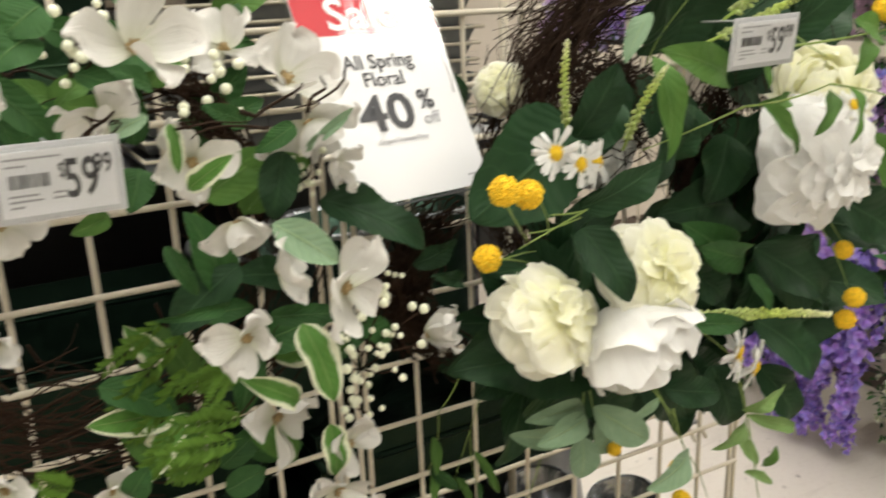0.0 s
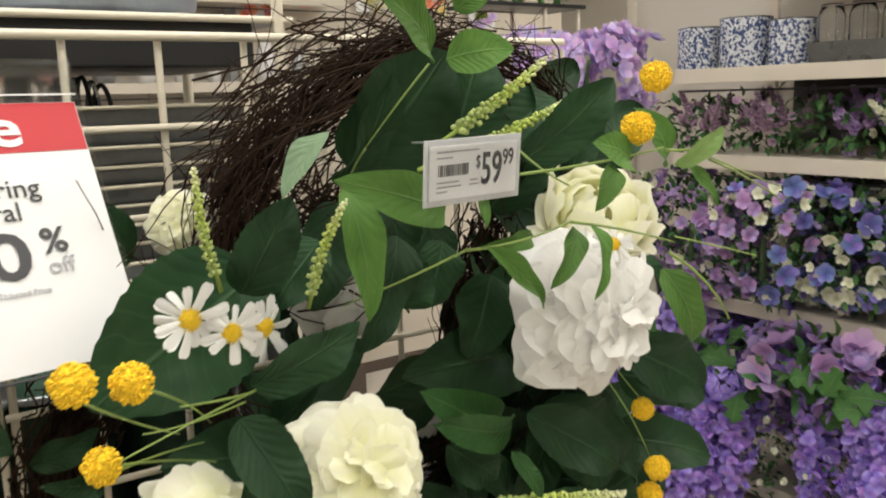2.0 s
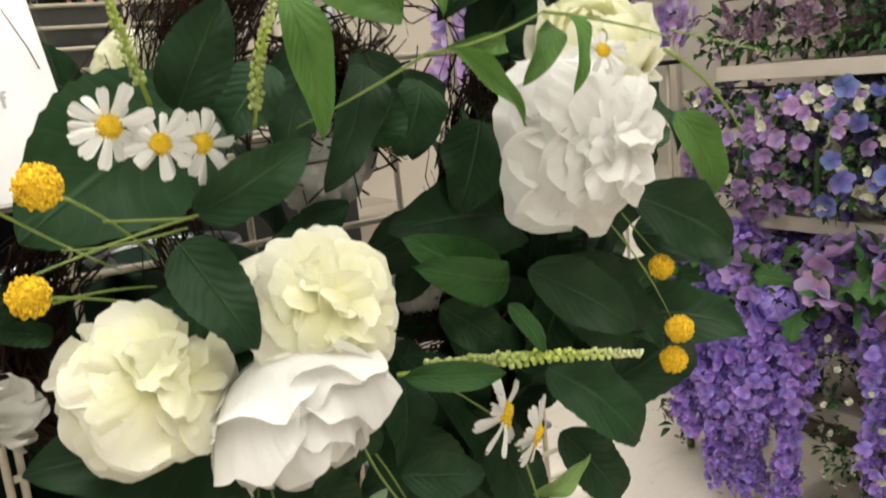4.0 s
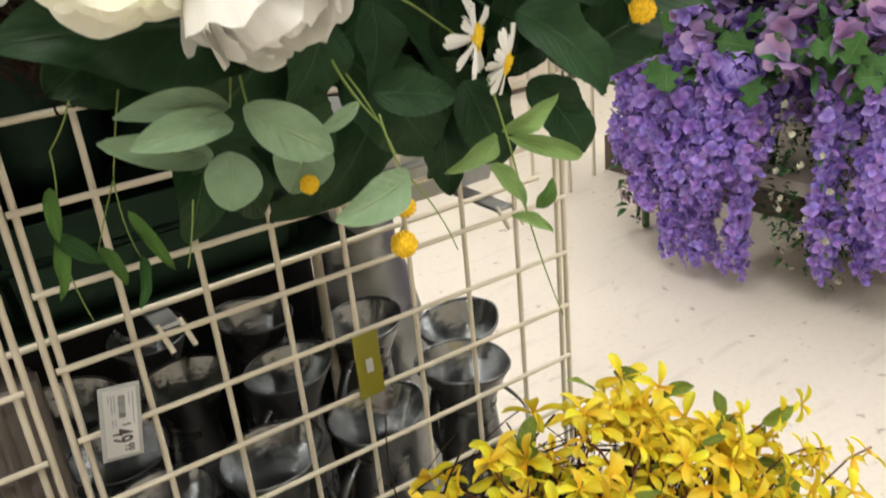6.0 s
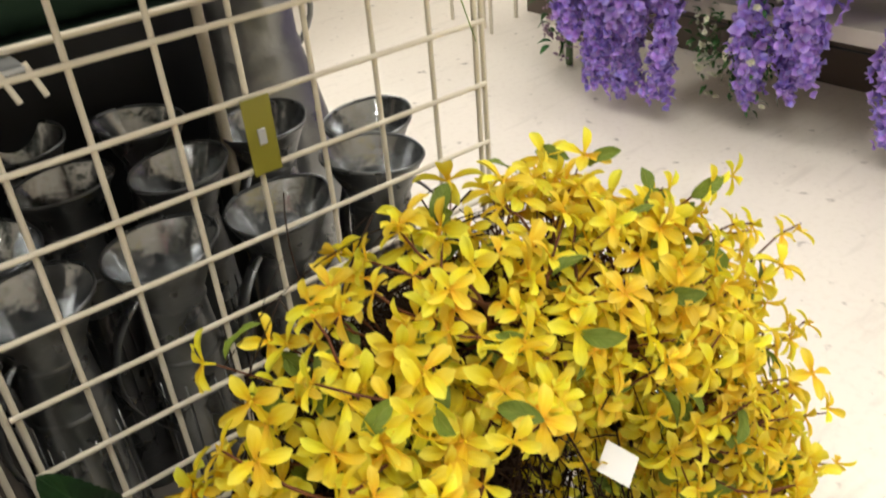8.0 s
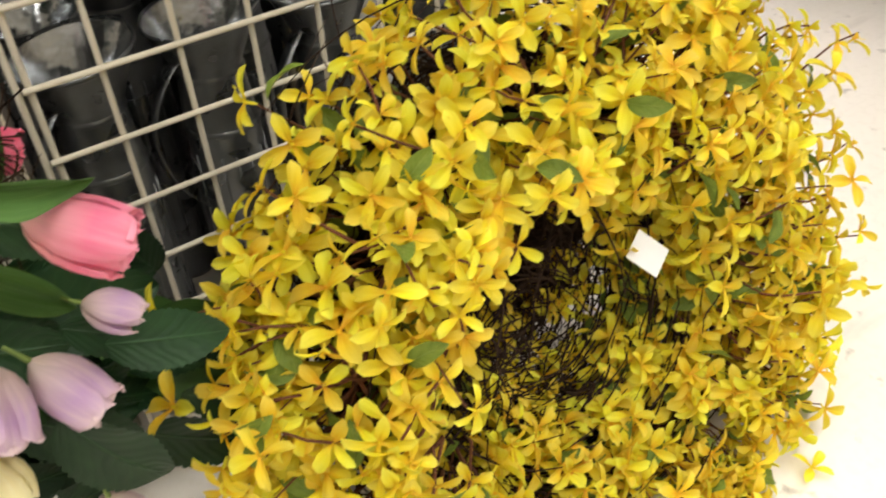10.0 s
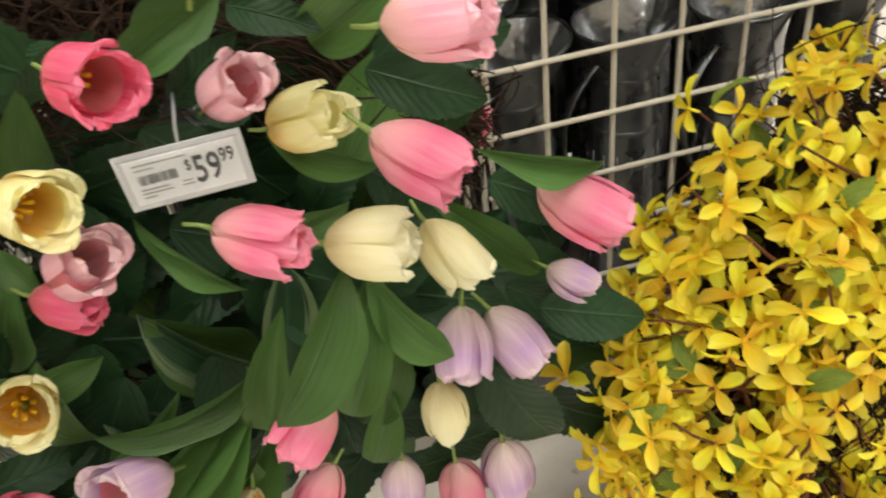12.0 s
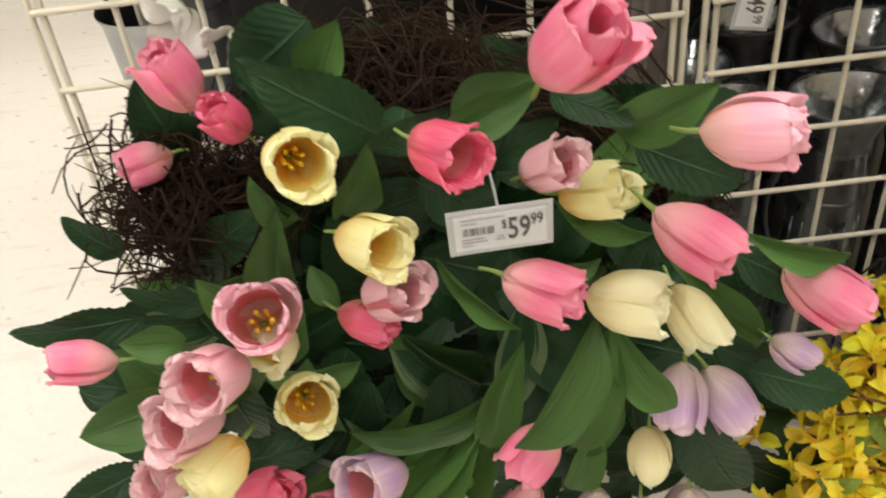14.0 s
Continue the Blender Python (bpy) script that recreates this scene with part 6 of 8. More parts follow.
leaf(tulip_wreath, "lance", (-0.483, -0.300, 0.531), (-0.568, -0.330, 0.527), 0.047)
leaf(tulip_wreath, "lance", (-0.481, -0.300, 0.582), (-0.518, -0.320, 0.601), 0.030)
leaf(tulip_wreath, "lance", (-0.434, -0.290, 0.595), (-0.457, -0.310, 0.638), 0.033)
leaf(tulip_wreath, "lance", (-0.466, -0.290, 0.609), (-0.416, -0.300, 0.636), 0.027)
leaf(tulip_wreath, "lance", (-0.386, -0.280, 0.618), (-0.369, -0.300, 0.593), 0.023)
leaf(tulip_wreath, "lance", (-0.368, -0.250, 0.493), (-0.442, -0.270, 0.505), 0.050)
leaf(tulip_wreath, "lance", (-0.226, -0.270, 0.573), (-0.175, -0.280, 0.588), 0.030)
leaf(tulip_wreath, "lance", (-0.153, -0.260, 0.452), (-0.198, -0.270, 0.364), 0.044)
leaf(tulip_wreath, "lance", (-0.171, -0.270, 0.407), (-0.198, -0.280, 0.325), 0.037)
leaf(tulip_wreath, "saw", (-0.333, -0.240, 0.691), (-0.401, -0.270, 0.770), 0.057)
leaf(tulip_wreath, "saw", (-0.488, -0.150, 0.643), (-0.501, -0.170, 0.725), 0.064)
leaf(tulip_wreath, "saw", (-0.085, -0.310, 0.601), (-0.025, -0.340, 0.577), 0.046)
leaf(tulip_wreath, "saw", (-0.320, -0.265, 0.706), (-0.392, -0.290, 0.772), 0.060)
leaf(tulip_wreath, "dark", (-0.359, -0.235, 0.781), (-0.410, -0.250, 0.749), 0.075)
leaf(tulip_wreath, "lance", (-0.362, -0.240, 0.730), (-0.340, -0.255, 0.784), 0.040)
leaf(tulip_wreath, "saw", (-0.304, -0.300, 0.742), (-0.313, -0.320, 0.723), 0.036)
leaf(tulip_wreath, "lance", (-0.381, -0.300, 0.670), (-0.403, -0.320, 0.716), 0.026)
leaf(tulip_wreath, "lance", (-0.273, -0.260, 0.710), (-0.222, -0.280, 0.741), 0.045)
leaf(tulip_wreath, "saw", (-0.218, -0.290, 0.680), (-0.249, -0.300, 0.686), 0.030)
leaf(tulip_wreath, "saw", (-0.041, -0.270, 0.441), (0.042, -0.290, 0.418), 0.057)
leaf(tulip_wreath, "saw", (-0.088, -0.270, 0.393), (-0.036, -0.280, 0.289), 0.079)
leaf(tulip_wreath, "saw", (0.001, -0.250, 0.339), (0.075, -0.260, 0.284), 0.049)
leaf(tulip_wreath, "saw", (-0.328, -0.310, 0.721), (-0.280, -0.340, 0.757), 0.025)
leaf(tulip_wreath, "saw", (-0.217, -0.320, 0.750), (-0.178, -0.360, 0.745), 0.029)
leaf(tulip_wreath, "saw", (-0.145, -0.260, 0.671), (-0.074, -0.280, 0.641), 0.051)
leaf(tulip_wreath, "saw", (-0.259, -0.300, 0.695), (-0.217, -0.340, 0.742), 0.028)
leaf(tulip_wreath, "saw", (-0.511, -0.280, 0.592), (-0.598, -0.300, 0.605), 0.042)
leaf(tulip_wreath, "saw", (-0.535, -0.220, 0.609), (-0.565, -0.230, 0.652), 0.035)
leaf(tulip_wreath, "saw", (-0.542, -0.250, 0.443), (-0.589, -0.260, 0.434), 0.053)
leaf(tulip_wreath, "saw", (-0.461, -0.280, 0.595), (-0.517, -0.290, 0.624), 0.031)
leaf(tulip_wreath, "saw", (-0.091, -0.220, 0.586), (-0.097, -0.260, 0.659), 0.057)
leaf(tulip_wreath, "saw", (-0.062, -0.250, 0.455), (0.026, -0.270, 0.410), 0.049)
leaf(tulip_wreath, "saw", (-0.348, -0.170, 0.443), (-0.251, -0.180, 0.402), 0.073)
leaf(tulip_wreath, "saw", (-0.295, -0.170, 0.521), (-0.246, -0.180, 0.455), 0.074)
leaf(tulip_wreath, "saw", (-0.296, -0.200, 0.635), (-0.243, -0.200, 0.581), 0.065)
leaf(tulip_wreath, "saw", (-0.488, -0.200, 0.581), (-0.431, -0.210, 0.623), 0.054)
leaf(tulip_wreath, "saw", (-0.149, -0.200, 0.563), (-0.085, -0.220, 0.513), 0.060)
leaf(tulip_wreath, "saw", (-0.128, -0.200, 0.458), (-0.059, -0.200, 0.403), 0.067)
leaf(tulip_wreath, "saw", (-0.211, -0.180, 0.378), (-0.276, -0.180, 0.283), 0.084)
leaf(tulip_wreath, "saw", (-0.411, -0.180, 0.411), (-0.371, -0.200, 0.331), 0.081)
leaf(tulip_wreath, "saw", (-0.498, -0.200, 0.451), (-0.477, -0.220, 0.382), 0.073)
leaf(tulip_wreath, "saw", (-0.120, -0.200, 0.360), (-0.035, -0.220, 0.263), 0.078)
leaf(tulip_wreath, "saw", (-0.175, -0.200, 0.383), (-0.209, -0.200, 0.291), 0.077)
leaf(tulip_wreath, "saw", (-0.383, -0.200, 0.691), (-0.407, -0.220, 0.739), 0.064)
leaf(tulip_wreath, "hosta", (-0.296, -0.220, 0.334), (-0.392, -0.240, 0.424), 0.062)
leaf(tulip_wreath, "hosta", (-0.265, -0.200, 0.395), (-0.342, -0.220, 0.485), 0.064)
leaf(tulip_wreath, "hosta", (-0.226, -0.220, 0.508), (-0.255, -0.250, 0.407), 0.052)
leaf(tulip_wreath, "hosta", (-0.468, -0.240, 0.550), (-0.535, -0.270, 0.576), 0.051)
leaf(tulip_wreath, "hosta", (-0.415, -0.230, 0.322), (-0.471, -0.250, 0.392), 0.058)
leaf(tulip_wreath, "saw", (-0.376, -0.140, 0.565), (-0.277, -0.160, 0.595), 0.080)
leaf(tulip_wreath, "saw", (-0.374, -0.140, 0.608), (-0.290, -0.150, 0.620), 0.069)
leaf(tulip_wreath, "saw", (-0.301, -0.150, 0.561), (-0.236, -0.170, 0.602), 0.064)
leaf(tulip_wreath, "saw", (-0.033, -0.220, 0.283), (0.068, -0.240, 0.220), 0.077)


# ---------------------------------------------------------------- forsythia wreath
def four_petals(seed):
    r = random.Random(seed)
    bits = []
    for k in range(4):
        cup, w, tw = r.uniform(0.0, 0.65), r.uniform(0.38, 0.50), r.uniform(-0.6, 0.6)

        def fn(u, v, cup=cup, w=w):
            ww = w * (0.3 + 0.7 * smoothstep(0, 0.5, u)) * math.sqrt(max(0.02, 1 - max(0, (u - 0.68) / 0.325) ** 2.4))
            return (u, v * ww * 0.5, cup * u * 0.6 - 0.25 * u * u * u + 0.22 * v * v * ww - 0.03 * (abs(v) < 0.1))
        m = Matrix.Rotation(k * math.pi / 2 + r.uniform(-0.22, 0.22), 4, "Z") @ Matrix.Translation((0.05, 0, 0)) @ Matrix.Rotation(r.uniform(-0.4, 0.2), 4, "Y") @ Matrix.Rotation(tw * 0.6, 4, "X")
        bits.append(moved(sheet(7, 4, fn), m))
    bits.append(moved(lathe([(0.0001, 0.1), (0.06, 0.05), (0.05, -0.2), (0.03, -0.35)], 5), Matrix.Identity(4)))
    return merged(*bits)


FORSYTHIA_TPL = [four_petals(s) for s in range(14)]
FORSYTHIA = [mesh_from("forsythia_flower", *t[:2], M["forsythia"], t[2]) for t in FORSYTHIA_TPL]
fc = Vector((0.395, -0.275, 0.225))
forsythia_wreath = thing("wreath", (0.385, -0.235, 0.0), "yellow forsythia wreath on brown twigs, on the floor", "wreath", "wreaths")
FR, FT, LEAN = 0.205, 0.108, 0.38


def leaned(p):
    """The ring leans back against the grid and is pressed flat where it meets the floor."""
    z = p.z if p.z > 0.06 else 0.012 + 0.048 * math.exp((p.z - 0.06) / 0.06)
    return Vector((p.x, min(p.y + LEAN * (p.z - fc.z), -0.015), z))


ft = random.Random(31)
bits = []
for i in range(2600):
    a0, span = ft.uniform(0, 6.28), ft.uniform(0.3, 1.0) * ft.choice((-1, 1))
    dr, dy, sl, ph = ft.gauss(-0.02, 0.045), ft.gauss(0.02, 0.04), ft.gauss(0, 0.05), ft.uniform(0, 6)
    pts = [leaned(fc + Vector(((FR + dr + sl * (s - 0.5) + 0.004 * math.sin(ph + 9 * s)) * math.cos(a0 + span * s), dy + sl * 0.5 * s, (FR + dr + sl * (s - 0.5)) * math.sin(a0 + span * s)))) - forsythia_wreath.location for s in [k / 7 for k in range(8)]]
    if i % 6 < 1:
        h = ft.uniform(0.005, 0.16)
        pts = [leaned(fc + Vector(((h + sl * s) * math.cos(a0 + 1.5 * span * s), 0.07 + dy, (h + sl * s) * math.sin(a0 + 1.5 * span * s)))) - forsythia_wreath.location for s in [k / 7 for k in range(8)]]
    q = 0.0012 * ft.uniform(0.6, 1.6)
    bits.append(tube(pts, [q * (1 - 0.07 * k) for k in range(8)], 4))
tv = merged(*bits)
tagged(put("twig_ring", mesh_from("twig_ring", *tv[:2], M["twig"], tv[2]), Matrix.Identity(4), forsythia_wreath, "ring of dark bent twigs"), kind="stuff")
twig_clump(forsythia_wreath, (0.41, -0.19, 0.24), (0.13, 0.03, 0.13), 2200, 49, 0.0011, None, (0.04, 0.13))
for k in range(8):
    a = 0.35 + k * 0.42
    c = leaned(fc + Vector((FR * math.cos(a), 0.045, FR * math.sin(a))))
    twig_clump(forsythia_wreath, tuple(c), (0.075, 0.03, 0.075), 260, 300 + k, 0.0009, None, (0.04, 0.12))
fr = random.Random(21)
spots, branches, greens = [], [], []
while len(spots) < 1850:
    a, b = fr.uniform(0, 2 * math.pi), fr.uniform(0, 2 * math.pi)
    out = Vector((math.cos(a), 0, math.sin(a)))
    n = out * math.cos(b) + Vector((0, -1, 0)) * math.sin(b)
    if n.y > 0.45:
        continue
    reach = FT * (fr.uniform(0.75, 1.0) if len(spots) % 10 < 7 else fr.uniform(0.2, 0.75)) + abs(fr.gauss(0, 0.022)) + (0.03 if fr.random() < 0.12 else 0)
    inward = out.dot(n)
    if inward < 0.15:
        if fr.random() < -0.5 * inward:
            continue
        reach *= (0.32 if out.x < 0.25 and out.z > -0.3 else 0.64) + 0.45 * max(0.0, inward + 0.6)
    p = fc + out * FR + n * reach * (1.0 if n.y > 0 else 1.18)
    if out.x > 0.5 and out.z < 0.15 and inward > 0.45 and fr.random() < 0.5:
        continue
    if 1.3 < a < 2.45 and n.y > -0.6 and fr.random() < 0.6:
        continue
    p.x = fc.x + (p.x - fc.x) * 1.10
    p = leaned(p)
    if math.sin(p.x * 62 + 1) * math.sin(p.y * 50 + 2) + math.sin(p.z * 58 + 0.5) * math.sin(p.x * 41) < -0.16:
        continue
    face = (n + Vector((fr.gauss(0, 0.7), fr.gauss(0, 0.7) - 0.25, fr.gauss(0, 0.7) + 0.2))).normalized()
    spots.append((p, face, fr.choice((0.023, 0.026, 0.029, 0.031)) * fr.uniform(0.94, 1.12)))
    if len(spots) % 2 == 0:
        q = leaned(fc + out * (FR + fr.uniform(-0.02, 0.02)) + n * FT * 0.3)
        mid = (p + q) / 2 + Vector((fr.uniform(-1, 1), fr.uniform(-1, 1), fr.uniform(-1, 1))) * 0.018
        branches.append(tube([q - forsythia_wreath.location, mid - forsythia_wreath.location, p - forsythia_wreath.location - face * 0.008], [0.0016, 0.0013, 0.0009], 4))
    if len(spots) % 4 == 0:
        greens.append((p - face * 0.01 + Vector((fr.uniform(-1, 1), fr.uniform(-1, 1), fr.uniform(-1, 1))) * 0.015, face))
for _ in range(70):
    a, h = fr.uniform(math.pi * 1.0, math.pi * 2.0), fr.uniform(0.03, 0.15)
    p = leaned(fc + Vector((h * math.cos(a), fr.uniform(0.03, 0.10), h * math.sin(a))))
    spots.append((p, Vector((fr.gauss(0, 0.5), -0.5 + fr.gauss(0, 0.4), 0.7 + fr.gauss(0, 0.4))).normalized(), fr.uniform(0.019, 0.026)))
SPRAYS = ((0.05, 0.20), (0.13, 0.16), (0.22, 0.19), (0.30, 0.15), (0.38, 0.20), (0.47, 0.15), (0.55, 0.15), (0.64, 0.12), (0.72, 0.17), (0.82, 0.12), (0.92, 0.06), (1.05, 0.04), (2.2, 0.05), (2.45, 0.06), (2.7, 0.10), (2.9, 0.10), (3.1, 0.10), (3.3, 0.11), (3.5, 0.08), (3.65, 0.11), (3.8, 0.10), (3.95, 0.08), (4.05, 0.09), (-0.06, 0.14), (-0.14, 0.17), (-0.28, 0.16), (-0.40, 0.12), (-0.5, 0.13), (-0.65, 0.10), (-0.8, 0.09))
for a, ln in SPRAYS:
    out = Vector((math.cos(a), fr.uniform(-0.7, 0.15), math.sin(a)))
    q = leaned(fc + Vector((math.cos(a), 0, math.sin(a))) * (FR + 0.05))
    side = out.orthogonal().normalized()
    pts = []
    for k in range(8):
        u = k / 7
        p = q + out * (ln + 0.02) * u + side * 0.010 * math.sin(5 * u + a * 9) * u + Vector((0, 0, 0.012 * math.sin(7 * u + a * 5) * u))
        p.z = max(p.z, 0.03)
        pts.append(p)
    branches.append(tube([p - forsythia_wreath.location for p in pts], [0.0022 - 0.00016 * k for k in range(8)], 5))
    for k in range(fr.choice((2, 3, 3))):
        p = pts[7 - k] + Vector((fr.uniform(-1, 1), fr.uniform(-1, 0.4), fr.uniform(-1, 1))) * 0.008
        spots.append((p, (out * (0.9 if k == 0 else 0.3) + Vector((fr.gauss(0, 0.5), -0.5, fr.gauss(0, 0.5)))).normalized(), fr.uniform(0.022, 0.028)))
    for k in (3, 5):
        greens.append((pts[k], (out + Vector((0, -1, 0.5))).normalized()))
for k in range(95):
    a, b = fr.uniform(-0.7, 3.6), fr.uniform(0.2, 1.5)
    out = Vector((math.cos(a), 0, math.sin(a)))
    turn, lift = fr.uniform(-0.35, 0.35), fr.uniform(1.06, 1.3)
    pts = []
    for j in range(8):
        u = j / 7
        a1, b1 = a + turn * u, b + 0.75 * (1 - u)
        o1 = Vector((math.cos(a1), 0, math.sin(a1)))
        n1 = o1 * math.cos(b1) + Vector((0, -1, 0)) * math.sin(b1)
        wob = Vector((math.sin(6 * u + k), math.sin(5 * u + 2 * k), math.sin(7 * u + 3 * k))) * 0.006
        p = fc + o1 * FR + n1 * FT * (0.55 + (lift - 0.50) * u) * 1.12 + wob
        p.x = fc.x + (p.x - fc.x) * 1.10
        pts.append(leaned(p))
    branches.append(tube([p - forsythia_wreath.location for p in pts], [0.0025 - 0.00018 * j for j in range(8)], 5))
    spots.append((pts[7], (pts[7] - pts[4]).normalized(), fr.uniform(0.021, 0.027)))
    spots.append((pts[5], (pts[5] - pts[2] + Vector((0, -0.05, 0.03))).normalized(), fr.uniform(0.021, 0.026)))
spots.sort(key=lambda s: s[0].y - 0.3 * s[0].z)
for p, face, size in spots[:300]:
    put("forsythia_flower", fr.choice(FORSYTHIA), axis_pose(p - forsythia_wreath.location, face, size, fr.uniform(0, 6.28)), forsythia_wreath)
groups = [[] for _ in FORSYTHIA_TPL]
for p, face, size in spots[300:]:
    groups[fr.randrange(14)].append(axis_pose(p - forsythia_wreath.location, face, size, fr.uniform(0, 6.28)))
far = [merged(*[moved(tpl, m) for m in g]) for tpl, g in zip(FORSYTHIA_TPL, groups)]
tv = merged(*far)
tagged(put("flower_mass", mesh_from("flower_mass", *tv[:2], M["forsythia_far"], tv[2]), Matrix.Identity(4), forsythia_wreath, "further yellow forsythia flowers"), kind="stuff")
tv = merged(*branches)
tagged(put("branchwork", mesh_from("branchwork", *tv[:2], M["branch"], tv[2]), Matrix.Identity(4), forsythia_wreath, "thin red-brown branches"), kind="stuff")
for p, face in greens:
    d = Vector((fr.uniform(-1, 1), fr.uniform(-1, 1), fr.uniform(-1, 1)))
    put("leaf", fr.choice(LEAF["olive_leaf"]), basis(p - forsythia_wreath.location, d, face, 0.042, 0.019, 0.03), forsythia_wreath)


hang_tag = thing("hang_tag", (0.474, -0.335, 0.290), "small blank white hang tag on the forsythia wreath", "hang tag")
card = bm_mesh("card", box(-0.022, 0.022, -0.017, 0.017, -0.0004, 0.0004, 0.0003), M["paper"])
put("card", card, basis((0, 0, 0), (0.55, -0.5, -0.6), (-0.2, -0.8, 0.8)), hang_tag)


# ---------------------------------------------------------------- things behind the grid
def bucket(x, y, h, r, turn=0.0):
    """A tall sheet-zinc pitcher: narrow fluted body, waist, wide lip cut on a slant, strap handle."""
    t = thing("flower_bucket", (x, y, 0), "tall dark galvanised metal flower pitcher with flared lip", "bucket", "flower buckets")
    t.rotation_euler = (0, 0, turn)
    dent = random.Random(int(x * 1000) + int(y * 7000))
    ph = [dent.uniform(0, 6.28) for _ in range(4)]

    def turned(profile, slant):
        """A lathe whose top is drawn out to a spout on one side and slightly dented."""
        v, f, uv = lathe(profile, 44)
        for p in v:
            k = max(0.0, (p[2] - h * 0.86) / (h * 0.14))
            a = math.atan2(p[1], p[0])
            p[0] += r * 0.14 * k * k * max(0, math.cos(a)) ** 2 * slant
            p[2] += 0.005 * k * k * math.cos(a) * slant
            q = 1 + 0.012 * math.sin(3 * a + ph[0] + 9 * p[2]) + 0.008 * math.sin(7 * a + ph[1] - 14 * p[2])
            p[0] *= q
            p[1] *= q
        return v, f, uv
    outer = [(0.0, 0.004), (r * 0.80, 0.0), (r * 0.82, 0.008), (r * 0.80, 0.02), (r * 0.77, h * 0.3), (r * 0.74, h * 0.55), (r * 0.70, h * 0.74), (r * 0.62, h * 0.845), (r * 0.60, h * 0.87), (r * 0.63, h * 0.89), (r * 0.82, h * 0.945), (r * 0.99, h * 0.992)]
    lip = [(r * 0.985, h * 0.990), (r * 1.02, h * 0.994), (r * 1.03, h), (r * 1.01, h * 1.006), (r * 0.98, h * 1.002)]
    inner = [(r * 0.985, h * 0.998), (r * 0.80, h * 0.945), (r * 0.615, h * 0.892), (r * 0.58, h * 0.87), (r * 0.66, h * 0.76), (r * 0.72, h * 0.4), (r * 0.74, 0.03), (0.0, 0.02)]
    b = turned(outer, 1)
    put("body", mesh_from("body", *b[:2], M["galv_dark"], b[2]), Matrix.Identity(4), t)
    b = turned(lip, 1)
    put("lip", mesh_from("lip", *b[:2], M["galv_dark"], b[2]), Matrix.Identity(4), t, "rolled metal lip")
    # Same sheet zinc as the body; ceiling light on the inside is in its colour.
    b = turned(inner, 1)
    put("lining", mesh_from("lining", *b[:2], M["zinc_bright"], b[2]), Matrix.Identity(4), t, "dented zinc inside, coloured paler for the ceiling light it catches")
    for z in (0.74, 0.872, 0.12):
        q = r * (0.60 if z > 0.78 else 0.70 if z > 0.7 else 0.80)
        ring = lathe([(q, h * z - 0.004), (q + 0.003, h * z), (q, h * z + 0.004)], 36)
        put("rib", mesh_from("rib", *ring[:2], M["galv_dark"], ring[2]), Matrix.Identity(4), t)
    for k in range(16):
        a = 2 * math.pi * k / 16
        c, d = math.cos(a), math.sin(a)
        g = tube([(r * 0.80 * c, r * 0.80 * d, h * 0.16), (r * 0.755 * c, r * 0.755 * d, h * 0.45), (r * 0.715 * c, r * 0.715 * d, h * 0.68)], 0.0016, 4)
        put("flute", mesh_from("flute", *g[:2], M["galv_dark"], g[2]), Matrix.Identity(4), t)

    def strap(u, v):
        a = math.pi * u
        return (-(r * 0.62 + 0.052 * math.sin(a) ** 0.8), v * 0.008, h * (0.52 + 0.40 * u) + 0.012 * math.sin(a))
    sv, sf, suv = sheet(14, 1, strap)
    n = len(sv)
    back = sv + np.array((0.0016, 0, 0))
    faces = list(sf) + [tuple(i + n for i in q[::-1]) for q in sf] + [(i * 2, i * 2 + 2, i * 2 + 2 + n, i * 2 + n) for i in range(14)] + [(i * 2 + 3, i * 2 + 1, i * 2 + 1 + n, i * 2 + 3 + n) for i in range(14)]
    put("handle", mesh_from("handle", np.vstack([sv, back]), faces, M["galv_dark"], np.vstack([suv, suv])), Matrix.Identity(4), t, "flat zinc strap handle")
    return t


# front row, second row, third row, then those behind the neighbouring panel
for x, y, turn in ((0.066, 0.082, 0.5), (0.205, 0.088, 0.2), (0.350, 0.080, 0.3), (0.501, 0.088, 2.7), (0.063, 0.236, 1.2), (0.181, 0.335, -0.4), (0.305, 0.250, 0.3), (0.456, 0.300, 0.5), (0.565, 0.196, 0.4), (0.335, 0.436, 2.4), (0.183, 0.505, 0.9), (0.045, 0.40, 2.0), (-0.085, 0.105, 0.9), (-0.235, 0.13, 0.4), (-0.09, 0.29, 2.2), (-0.24, 0.33, 1.4), (-0.385, 0.14, 0.2)):
    bucket(x, y, 0.5 + rng.uniform(-0.010, 0.006), 0.061, turn)


def jug(x, y, h, r):
    t = thing("milk_jug", (x, y, 0), "large grey galvanised milk jug with side handle", "jug")
    b = lathe([(0, 0), (r, 0.0), (r * 1.01, 0.01), (r, h * 0.38), (r * 0.98, h * 0.46), (r * 0.86, h * 0.60), (r * 0.66, h * 0.76), (r * 0.60, h * 0.80), (r * 0.61, h * 0.81), (r * 0.575, h * 0.82), (r * 0.56, h * 0.90), (r * 0.66, h * 0.985), (r * 0.69, h), (r * 0.62, h), (r * 0.50, h * 0.88), (0.0, h * 0.8)], 44)
    put("body", mesh_from("body", *b[:2], M["zinc_mid"], b[2]), Matrix.Identity(4), t)
    pts = [(r * 0.57 + 0.035 * math.sin(math.pi * s), -0.01, h * (0.78 + 0.17 * s)) for s in [i / 8 for i in range(9)]]
    g = tube(pts, 0.005, 6)
    put("handle", mesh_from("handle", *g[:2], M["zinc_mid"], g[2]), Matrix.Identity(4), t)


jug(0.532, 0.43, 0.70, 0.116)

